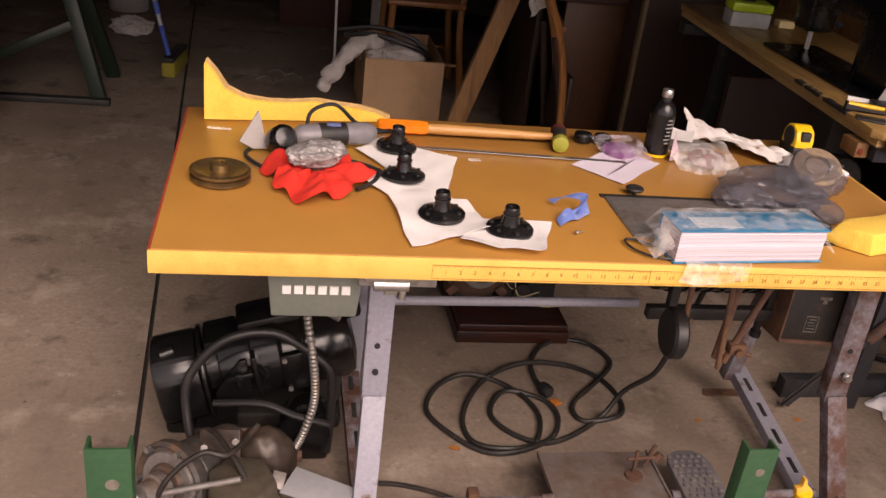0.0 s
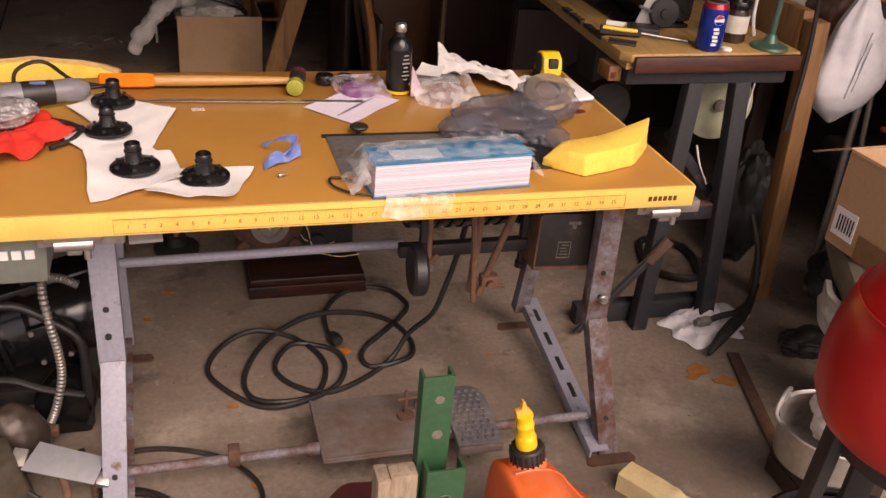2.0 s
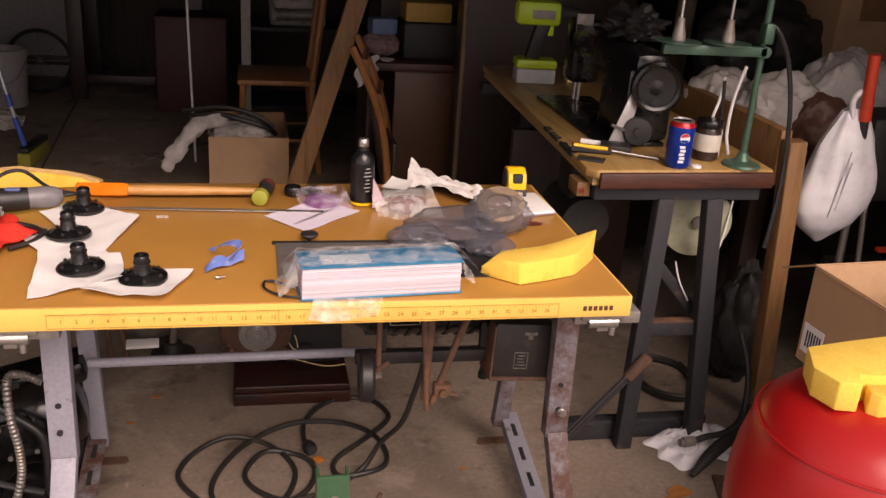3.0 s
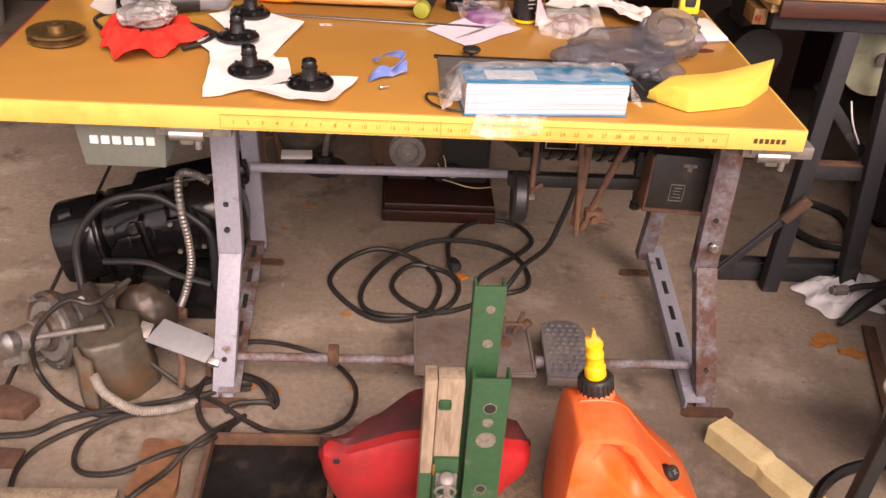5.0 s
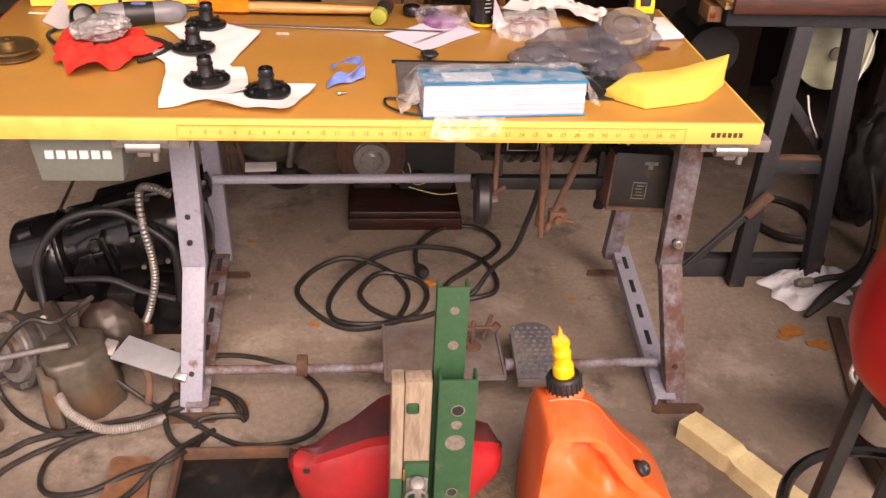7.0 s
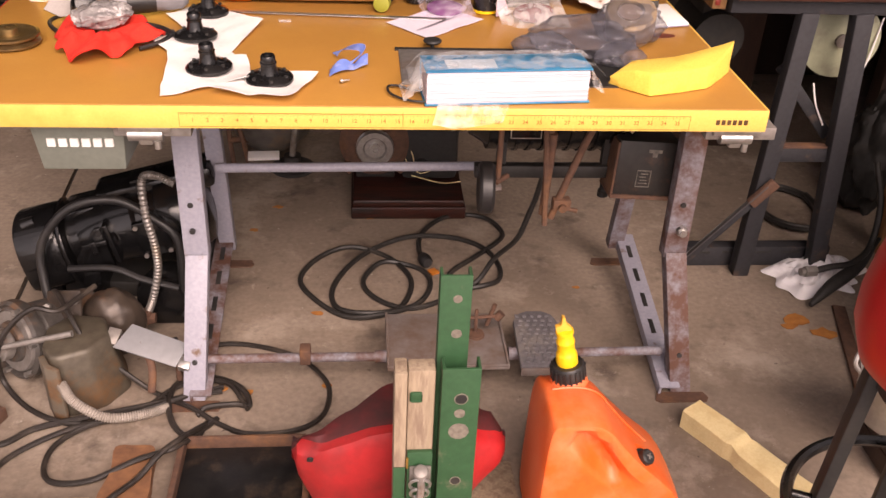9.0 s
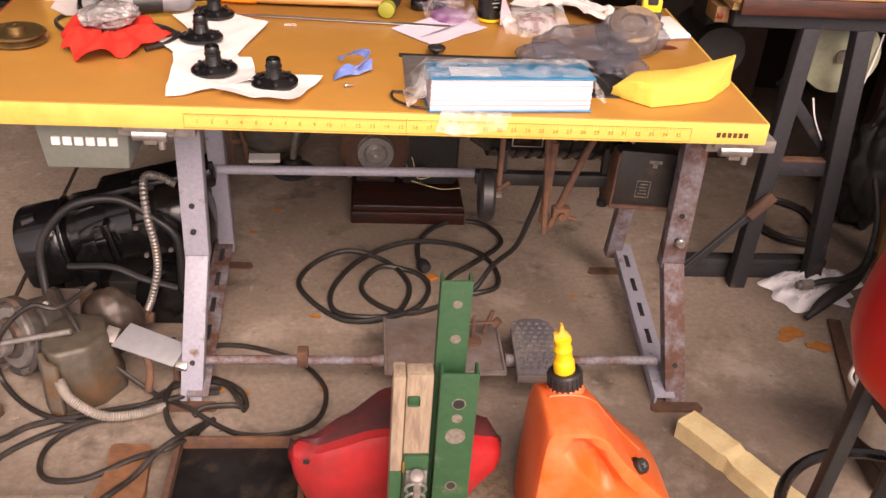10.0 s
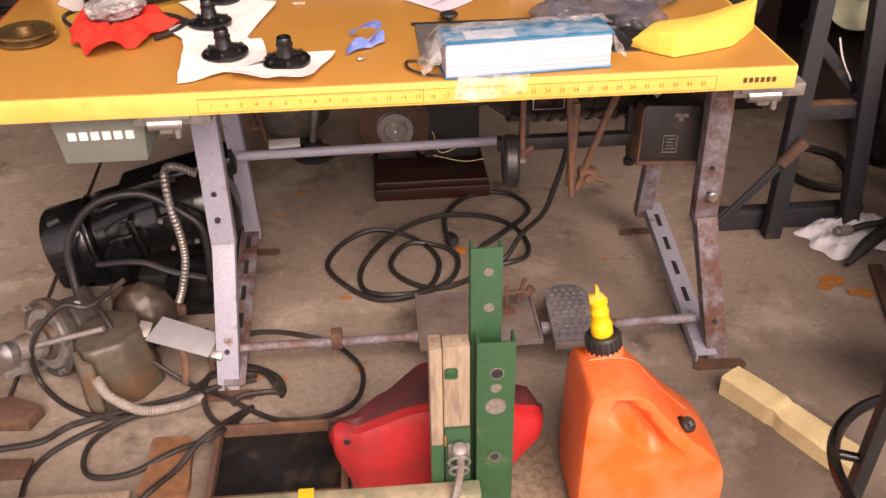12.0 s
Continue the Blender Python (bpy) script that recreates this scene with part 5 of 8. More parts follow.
part("motor_body", Shape().rod((0.357, 1.13, 0.19), (0.357, 1.29, 0.19), 0.098, 0.09, 28).box((0.30, 1.08, 0.063), (0.42, 1.28, 0.12), 0.004), M["black_dull"], base)
# Added black block stands for the motor body and the shadows beside it.
part("motor_dark_block", Shape().box((0.44, 1.06, 0.063), (0.615, 1.28, 0.30), 0.018).rod((0.50, 1.06, 0.11), (0.50, 1.045, 0.11), 0.03, 0.026, 20), M["black_dull"], base, "black block added for the motor body and the dark around it")
for pts in ([(0.43, 1.1, 0.2), (0.47, 1.06, 0.16), (0.49, 1.04, 0.1), (0.55, 1.03, 0.12)], [(0.44, 1.12, 0.22), (0.455, 1.06, 0.13), (0.5, 1.05, 0.11)], [(0.47, 1.04, 0.09), (0.56, 1.02, 0.075), (0.62, 1.0, 0.09)]):
    part("wire", Shape().tube(pts, 0.0016), M["foam_pale"], base, "loose pale wire")
lampm = thing("work_lamp", "old metal lamp bowl with a black foot", "lamp", (0.02, 1.36, 0))
lamp_at = Matrix.Translation((0.02, 1.36, 0))
part("bowl", Shape().turned([(0.03, 0.045), (0.085, 0.055), (0.125, 0.10), (0.135, 0.17), (0.12, 0.24), (0.07, 0.29), (0.01, 0.30)], lamp_at, 36), mat("tarnished_tin", (0.17, 0.155, 0.14), (0.11, 0.10, 0.09), 0.4, 0.5, 30, 9, (0.24, 0.17, 0.11), 0.3), lampm, "tarnished tin bowl")
part("foot", Shape().turned([(0.07, 0.0), (0.07, 0.012), (0.03, 0.02), (0.028, 0.05)], lamp_at @ Matrix.Translation((0.07, -0.1, 0)), 28), M["black_dull"], lampm, "black foot")
part("stem", Shape().tube([(0.09, 1.26, 0.045), (0.10, 1.25, 0.12), (0.13, 1.25, 0.26)], 0.011, 10, 5), M["dull_steel"], lampm, "bent steel stem")
part("base_plate", Shape().box((-0.07, -0.02, 0), (0.03, 0.02, 0.012), 0.002, pose(0.02, 1.235, 0.055, 8, 0, 4)), M["paper"], lampm, "white metal strip")
part("strap", Shape().tube([(-0.10, 1.26, 0.0), (-0.11, 1.27, 0.14), (-0.09, 1.28, 0.25)], 0.008).tube([(-0.05, 1.25, 0.01), (-0.07, 1.26, 0.12), (-0.10, 1.28, 0.20)], 0.008).rod((-0.11, 1.27, 0.1), (-0.04, 1.27, 0.1), 0.01), M["rust"], lampm, "rusty strap")

# black machine head lying on its side, with hoses
gloss_black = mat("glossy_black_enamel", (0.005, 0.005, 0.0055), (0.008, 0.008, 0.0085), 0.2, 0, 40, 9, (0.012, 0.011, 0.0105), 0.25, 0.1)
head = thing("sewing_machine", "heavy black enamelled machine head lying on the floor", "sewing machine", (-0.32, 0.55, 0))
hm = pose(-0.518, 0.53, 0.150, 0, -13, 5)
lay = hm @ Matrix(((0, 0, 1, 0), (1, 0, 0, 0), (0, 1, 0, 0), (0, 0, 0, 1)))
soft_outline = lambda pts, k=1.0: [(p.x * k, p.y * k) for p in smooth([(x, y, 0) for x, y in pts], 5, True)][:-1]
COVER = [(-0.088, -0.078), (-0.03, -0.084), (0.06, -0.082), (0.088, -0.05), (0.088, 0.03), (0.055, 0.08), (-0.01, 0.088), (-0.062, 0.066), (-0.09, 0.01)]
part("end_cover", Shape().prism(soft_outline(COVER), 0.108, lay, 0.012), gloss_black, head, "rounded glossy end cover")
part("cover_lip", Shape().prism(soft_outline(COVER, 1.05), 0.010, lay @ Matrix.Translation((0, 0, 0.109)), 0.003), gloss_black, head)
part("cover_ear", Shape().rod((0.03, -0.03, 0.075), (0.06, -0.03, 0.080), 0.018, 0.014, 16).turn(hm), gloss_black, head)
part("arm", Shape().turned([(0.05, 0.118), (0.064, 0.122), (0.064, 0.148), (0.072, 0.152), (0.080, 0.19), (0.080, 0.225), (0.090, 0.23), (0.094, 0.29), (0.086, 0.30), (0.086, 0.35), (0.096, 0.355), (0.099, 0.44), (0.088, 0.46), (0.05, 0.47)], lay, 44), gloss_black, head, "black cast arm with stepped collars")
part("top_rail", Shape().box((0.122, -0.03, 0.045), (0.205, 0.075, 0.080), 0.010, hm).box((0.206, -0.02, 0.05), (0.50, 0.085, 0.105), 0.012, hm).box((0.30, -0.01, 0.10), (0.36, 0.06, 0.114), 0.006, hm), gloss_black, head, "long black rail along the top")
part("arm_rib", Shape().prism([(0.13, -0.02), (0.20, 0.05), (0.215, 0.05), (0.215, -0.06), (0.13, -0.05)], 0.012, hm @ pose(0, -0.078, 0, 90), 0.003), gloss_black, head)
part("arm_rib", Shape().box((0.225, -0.105, -0.05), (0.238, -0.06, 0.06), 0.004, hm), gloss_black, head)
part("latch", Shape().box((0.165, -0.112, 0.012), (0.225, -0.088, 0.026), 0.004, hm).box((0.185, -0.115, -0.005), (0.20, -0.09, 0.03), 0.004, hm), M["black_metal"], head, "small black latch")
part("latch_knob", Shape().rod((0.24, -0.085, 0.02), (0.255, -0.118, 0.015), 0.010, 0.007, 14).turn(hm), M["black_metal"], head)
part("face_plate", Shape().box((0.29, -0.104, -0.055), (0.37, -0.085, 0.045), 0.006, hm), gloss_black, head, "black bolted plate")
for dx, dz in ((0.30, -0.045), (0.36, -0.045), (0.30, 0.035), (0.36, 0.035)):
    part("plate_screw", Shape().rod((dx, -0.104, dz), (dx, -0.109, dz), 0.006, seg=10).turn(hm), M["dull_steel"], head)
part("saddle", Shape().box((-0.43, 0.47, 0.0), (-0.33, 0.62, 0.115), 0.02).box((-0.50, 0.50, 0.0), (-0.44, 0.60, 0.078), 0.015), gloss_black, head, "black cast foot under the arm")
part("bed", Shape().box((-0.46, 0.52, 0.0), (-0.08, 0.72, 0.05), 0.012).box((-0.15, 0.56, 0.05), (-0.08, 0.70, 0.16), 0.012), M["black_dull"], head, "black flat bed")
part("spout", Shape().tube([(-0.11, 0.60, 0.315), (-0.09, 0.60, 0.345), (-0.055, 0.60, 0.355)], 0.015, 10, 5), gloss_black, head, "short black spout")
part("gear_case", Shape().turned([(0.03, -0.10), (0.06, -0.098), (0.066, -0.08), (0.066, -0.02), (0.058, 0.0), (0.03, 0.006)], pose(-0.175, 0.39, 0.085, 84, 0, -8), 32).box((-0.235, 0.40, 0.0), (-0.115, 0.50, 0.05), 0.012), gloss_black, head, "round black gear case")
HOSE = [(-0.12, 0.40, 0.03), (-0.117, 0.40, 0.136), (-0.121, 0.41, 0.246), (-0.17, 0.42, 0.295), (-0.254, 0.43, 0.34), (-0.358, 0.42, 0.325), (-0.432, 0.41, 0.24), (-0.439, 0.39, 0.155), (-0.41, 0.35, 0.075), (-0.31, 0.305, 0.03), (-0.20, 0.29, 0.013), (-0.13, 0.32, 0.012)]
part("hose", Shape().tube(HOSE, 0.0105, 10, 6), M["rubber"], head, "thick black hose in a loop")
part("lead", Shape().tube([(-0.38, 0.40, 0.17), (-0.27, 0.37, 0.19), (-0.20, 0.36, 0.165), (-0.12, 0.36, 0.14)], 0.008, 8, 6), M["rubber"], head)
CONDUIT = [(-0.11, 0.40), (-0.15, 0.42), (-0.18, 0.41), (-0.17, 0.35), (-0.16, 0.27), (-0.16, 0.20), (-0.18, 0.12), (-0.20, 0.07)]


def conduit(pts, r):
    """A ribbed flexible metal tube."""
    return Shape().tube(pts, lambda u: r * (1.0 + 0.14 * math.sin(u * 2 * math.pi * 55)), 10, 42)


flex = part("conduit", conduit([(x, 0.35 + 0.05 * (z > 0.38), z) for x, z in CONDUIT], 0.009), mat("galvanised", (0.30, 0.28, 0.26), (0.22, 0.205, 0.19), 0.4, 0.6, 60, 9, (0.25, 0.2, 0.15), 0.2), head, "ribbed flexible metal conduit")
part("connector", Shape().rod((-0.205, 0.345, 0.062), (-0.18, 0.345, 0.062), 0.014, seg=6).rod((-0.20, 0.345, 0.05), (-0.20, 0.345, 0.085), 0.012, seg=10), M["rust"], flex, "brass coloured connector")

# rusty grey motor beside it
greasy = mat("greasy_iron", (0.07, 0.052, 0.04), (0.042, 0.032, 0.026), 0.42, 0.25, 50, 9, (0.13, 0.062, 0.03), 0.32, 0.4)
dusty_brown = mat("dusty_brown_cable", (0.026, 0.021, 0.018), (0.016, 0.013, 0.011), 0.45, 0, 90, 12, (0.06, 0.047, 0.037), 0.25, 0.25)
gm = thing("old_motor", "old rusty grey electric motor with a brake disc", "motor", (-0.38, 0.2, 0))
gm_paint = mat("grimy_grey_paint", (0.085, 0.077, 0.07), (0.05, 0.045, 0.041), 0.55, 0.2, 60, 10, (0.16, 0.085, 0.045), 0.4, 0.35)
ax = pose(-0.45, 0.22, 0.1, 78, 0, -40)
part("disc", Shape().turned([(0.02, -0.01), (0.088, -0.012), (0.092, -0.004), (0.092, 0.014), (0.084, 0.02), (0.078, 0.012), (0.05, 0.014), (0.045, 0.03), (0.02, 0.032)], ax, 40), gm_paint, gm, "round grey disc")
part("body", Shape().turned([(0.055, -0.19), (0.07, -0.18), (0.074, -0.03), (0.06, -0.012)], ax, 32), gm_paint, gm)
part("shaft", Shape().turned([(0.03, 0.03), (0.036, 0.036), (0.036, 0.058), (0.022, 0.062), (0.012, 0.064), (0.012, 0.085)], ax, 24), M["dull_steel"], gm, "dull steel shaft end")
part("gear_dome", Shape().blob((-0.265, 0.30, 0.085), (0.072, 0.06, 0.088), 0.07, 2.4, 3.0, 4, None, 0.084), greasy, gm, "greasy domed gear cover")
body_low = Shape().prism([(-0.375, 0.115), (-0.345, 0.07), (-0.318, 0.062), (-0.245, 0.095), (-0.205, 0.16), (-0.235, 0.25), (-0.33, 0.27), (-0.385, 0.20)], 0.15, None, 0.010)
for v in body_low.bm.verts:
    k = 1 - 0.22 * v.co.z / 0.15
    v.co.x, v.co.y = -0.29 + (v.co.x + 0.29) * k - 0.10 * v.co.z, 0.17 + (v.co.y - 0.17) * k
part("lower_case", body_low, mat("grimy_olive_paint", (0.10, 0.085, 0.062), (0.065, 0.053, 0.04), 0.5, 0.15, 50, 11, (0.14, 0.075, 0.035), 0.3, 0.3), gm, "grimy olive grey motor case")
part("case_flange", Shape().prism([(-0.372, 0.10), (-0.35, 0.062), (-0.32, 0.05), (-0.316, 0.058), (-0.342, 0.075), (-0.362, 0.108)], 0.142, None, 0.002), mat("orange_rust_paint", (0.17, 0.085, 0.035), (0.10, 0.06, 0.035), 0.7, 0, 60, 25, (0.12, 0.10, 0.075), 0.5, 0.3), gm, "rusty orange case flange")
for k in range(6):
    a = 2 * math.pi * k / 6 + 0.3
    part("flange_bolt", Shape().rod((0.083 * math.cos(a), 0.083 * math.sin(a), 0.012), (0.083 * math.cos(a), 0.083 * math.sin(a), 0.030), 0.007, seg=6).turn(ax), M["steel"], gm)
part("rust_band", Shape().turned([(0.052, 0.0145), (0.056, 0.018), (0.066, 0.018), (0.070, 0.0145)], ax, 36, False), M["rust"], gm, "brown rust ring")
part("clevis", Shape().rod((0.0, 0.0, 0.06), (0.0, 0.0, 0.095), 0.030, 0.026, 20).box((-0.012, -0.06, 0.07), (0.012, 0.02, 0.086), 0.004).rod((0.0, -0.052, 0.06), (0.0, -0.052, 0.12), 0.010, seg=6).turn(ax), M["dull_steel"], gm, "dull steel clevis")
part("end_nut", Shape().turned([(0.024, 0.098), (0.027, 0.104), (0.027, 0.118), (0.018, 0.126), (0.006, 0.13)], ax, 20), M["steel"], gm, "bright end nut")
part("strap_rod", Shape().rod((-0.52, 0.16, 0.11), (-0.31, 0.15, 0.165), 0.007, seg=10), M["dull_steel"], gm, "steel strap rod")
part("cover_plate", Shape().box((-0.045, -0.004, -0.035), (0.05, 0.004, 0.03), 0.003, pose(-0.36, 0.27, 0.16, -30, -14, -20)), greasy, gm, "small rusty cover plate")
for dx in (-0.03, 0.035):
    part("cover_bolt", Shape().rod((-0.36 + dx, 0.258, 0.168 + 0.25 * dx), (-0.36 + dx, 0.244, 0.176 + 0.25 * dx), 0.008, seg=6), M["dull_steel"], gm)
part("fan_grille", Shape().turned([(0.025, 0.012), (0.05, 0.02), (0.07, 0.02), (0.072, 0.012)], ax, 32, False), M["dull_steel"], gm, "dull steel ring")
part("pipe_stub", Shape().tube([(-0.23, 0.20, 0.11), (-0.18, 0.18, 0.12), (-0.15, 0.14, 0.08), (-0.15, 0.11, 0.03)], 0.009, 10, 5), M["rust"], gm, "bent rusty pipe")
bk = thing("bracket", "flat grey sheet metal bracket with bolt tabs", "bracket", (-0.15, 0.15, 0.1))
bmx = pose(-0.155, 0.165, 0.112, 28, 12, -10)
part("plate", Shape().prism([(-0.075, -0.022), (0.07, -0.03), (0.08, 0.03), (-0.055, 0.042)], 0.006, bmx, 0.0015), mat("flat_grey_paint", (0.21, 0.215, 0.225), (0.185, 0.19, 0.20), 0.5, 0, 60, 8), bk)
part("tab", Shape().box((-0.098, -0.016, -0.006), (-0.07, 0.022, 0.008), 0.002, bmx), M["dull_steel"], bk)
part("tab", Shape().box((0.072, -0.028, -0.02), (0.098, 0.0, 0.004), 0.002, bmx), M["steel"], bk)
part("stay", Shape().rod((-0.1, 0.175, 0.1), (-0.1, 0.175, 0.0), 0.008), M["rust"], bk)
part("conduit", conduit([(-0.32, 0.06, 0.10), (-0.29, 0.03, 0.075), (-0.23, 0.03, 0.03), (-0.16, 0.055, 0.014), (-0.11, 0.08, 0.012)], 0.0105), mat("pale_conduit", (0.36, 0.32, 0.28), (0.28, 0.25, 0.22), 0.6, 0.2, 60, 9), gm, "pale ribbed conduit")

loose = lambda pts: [(x, y, 0.0075 + 0.006 * (k % 3 == 1)) for k, (x, y) in enumerate(pts)]
for pts, r, lab in ((loose([(-0.11, 0.216), (-0.065, 0.286), (0.026, 0.308), (0.151, 0.262), (0.221, 0.18), (0.242, 0.12), (0.225, 0.041), (0.166, -0.006), (0.071, -0.006), (0.007, 0.026), (-0.06, 0.074), (-0.143, 0.129)]) + [(-0.22, 0.155, 0.055), (-0.285, 0.16, 0.125), (-0.325, 0.20, 0.175), (-0.37, 0.27, 0.19), (-0.41, 0.34, 0.14)], 0.0058, "dark cable in a wide loop on concrete"),
                    (loose([(-0.045, 0.055), (-0.025, 0.075), (0.035, 0.09), (0.065, 0.085), (0.044, 0.136), (-0.025, 0.184), (-0.10, 0.171), (-0.112, 0.094), (-0.088, 0.021), (-0.04, -0.019), (-0.022, 0.02)]), 0.0066, "dusty black cable looped round the table foot"),
                    ([(-0.28, 0.26, 0.215), (-0.334, 0.17, 0.214), (-0.385, 0.165, 0.222), (-0.441, 0.16, 0.178), (-0.475, 0.15, 0.12), (-0.484, 0.16, 0.03)] + loose([(-0.43, 0.105), (-0.355, 0.048), (-0.28, 0.035), (-0.181, 0.069), (-0.078, 0.112), (0.0, 0.15)]), 0.0062, "dusty cable in a loop over the old motor"),
                    (loose([(-0.80, -0.12), (-0.55, -0.05), (-0.438, -0.022), (-0.383, 0.023), (-0.284, 0.049), (-0.172, 0.087), (-0.079, 0.119), (0.0, 0.13)]), 0.0068, "dusty black cable along the floor"),
                    (loose([(0.063, 0.072), (0.006, 0.158), (-0.097, 0.158), (-0.183, 0.062), (-0.296, 0.019), (-0.397, -0.047), (-0.432, -0.117), (-0.425, -0.20), (-0.42, -0.32)]), 0.006, "dusty black cable in a long bend"),
                    (loose([(0.0, 0.045), (-0.028, 0.0)]) + [(-0.065, -0.08, 0.045), (-0.143, -0.10, 0.03), (-0.228, -0.135, 0.012), (-0.30, -0.136, 0.010), (-0.329, -0.095, 0.010), (-0.324, -0.031, 0.010), (-0.271, 0.024, 0.012), (-0.181, 0.05, 0.02)], 0.006, "dusty black cable in a narrow loop"),
                    (loose([(-0.02, 0.03)]) + [(-0.05, -0.05, 0.048), (-0.09, -0.10, 0.05), (-0.13, -0.15, 0.03), (-0.17, -0.20, 0.03), (-0.21, -0.24, 0.012), (-0.25, -0.33, 0.009)], 0.006, "dusty cable across the rusty plate")):
    whole("cable", Shape().tube(pts, r, 8, 7), dusty_brown, lab, "cable", group="cables on the floor")

# ---- foreground: green stand, cans, tray ----
stand = thing("steel_stand", "green painted steel stand with drilled corner posts", "stand", (0.0, -0.47, 0))


bare_spot = mat("bare_metal_spot", (0.26, 0.23, 0.19), (0.15, 0.13, 0.11), 0.6, 0.3, 120)


def post(x, y, top, wide, deep, face=0.0, holes=()):
    s = Shape()
    s.prism([(-wide / 2, 0), (wide / 2, 0), (wide / 2, deep), (wide / 2 - 0.005, deep), (wide / 2 - 0.005, 0.005), (-wide / 2 + 0.005, 0.005), (-wide / 2 + 0.005, deep), (-wide / 2, deep)], top, Matrix.Translation((x, y, 0)), 0.001)
    p = part("post", s, M["green_paint"], stand, "green channel post with bolt holes")
    for dx, z, r, dark in holes:
        if dark:
            part("hole", Shape().rod((x + dx, y - 0.0012, z), (x + dx, y + 0.003, z), r, seg=18), M["black_dull"], p)
        part("bare_spot", Shape().rod((x + dx, y - 0.0008, z), (x + dx, y + 0.002, z), r * 1.22, r * 1.15, 11), bare_spot, p, "bare metal where paint wore off")
    return p


post(0.4715, -0.400, 0.501, 0.061, 0.032, holes=((0.001, 0.441, 0.0095, True), (0.0, 0.411, 0.0075, False), (0.0, 0.373, 0.014, False), (0.0, 0.261, 0.008, True)))
post(0.4595, -0.360, 0.648, 0.049, 0.027, holes=((0.003, 0.606, 0.006, False), (0.004, 0.540, 0.007, False)))
post(-0.465, -0.360, 0.660, 0.058, 0.030, holes=((0.004, 0.602, 0.0075, False), (0.004, 0.525, 0.0098, False)))
part("rail", Shape().box((-0.50, -0.437, 0.181), (0.446, -0.4015, 0.212), 0.003), mat("worn_green_rail", (0.20, 0.20, 0.12), (0.14, 0.15, 0.09), 0.7, 0, 50, 12, (0.36, 0.29, 0.19), 0.45, 0.3), stand, "worn greenish rail")
tape_yellow = mat("yellow_tape", (0.80, 0.55, 0.03), None, 0.45)
for x in (-0.095, 0.142):
    part("tape_band", Shape().box((x, -0.441, 0.177), (x + 0.026, -0.398, 0.2155), 0.001), tape_yellow, stand, "yellow tape band")
bo = thing("board", "short weathered board standing in the green stand", "board", (0.40, -0.37, 0))
part("plank", Shape().box((0.3885, -0.385, 0.0), (0.4325, -0.352, 0.487), 0.004), M["board"], bo)
part("plank", Shape().box((0.367, -0.394, 0.0), (0.3875, -0.352, 0.489), 0.003), M["board"], bo, "paler edge strip")
part("green_strip", Shape().box((0.390, -0.395, 0.10), (0.432, -0.386, 0.322), 0.002).box((0.3672, -0.397, 0.10), (0.3872, -0.3945, 0.29), 0.001), M["green_paint"], bo, "green painted lower part")
part("brass_tab", Shape().box((0.388, -0.398, 0.288), (0.392, -0.394, 0.312), 0.001), mat("dull_brass", (0.30, 0.17, 0.04), None, 0.5, 0.5), bo, "small brass tab")
part("dark_stain", Shape().box((0.392, -0.3868, 0.425), (0.412, -0.3845, 0.445), 0.004), M["green_paint"], bo, "patch of green paint")
cl_ = thing("cord_clamp", "steel cable clamp with a grey cord end", "clamp", (0.41, -0.41, 0.27))
part("clamp", Shape().turned([(0.006, 0.0), (0.012, 0.002), (0.0135, 0.006), (0.011, 0.010), (0.004, 0.012)], pose(0.412, -0.410, 0.290, 25), 24).box((0.394, -0.402, 0.262), (0.43, -0.396, 0.295), 0.002), M["dull_steel"], cl_)
for z, rr in ((0.268, 0.017), (0.248, 0.015)):
    part("wire_ring", Shape().tube([(0.411 + rr * math.cos(a), -0.414 - 0.004 * math.sin(a), z + 0.9 * rr * math.sin(a)) for a in [2 * math.pi * k / 12 for k in range(12)]], 0.0028, 8, 3, True), M["steel"], cl_, "bright wire ring")
part("cord", Shape().tube([(0.412, -0.414, 0.29), (0.413, -0.42, 0.262), (0.408, -0.432, 0.24), (0.396, -0.452, 0.205), (0.375, -0.48, 0.13), (0.35, -0.50, 0.008)], 0.0065, 8, 6), M["dull_steel"], cl_, "grey cord")

# orange fuel can
can = thing("fuel_can", "orange plastic fuel can with a yellow spout", "fuel can", (0.78, -0.24, 0))
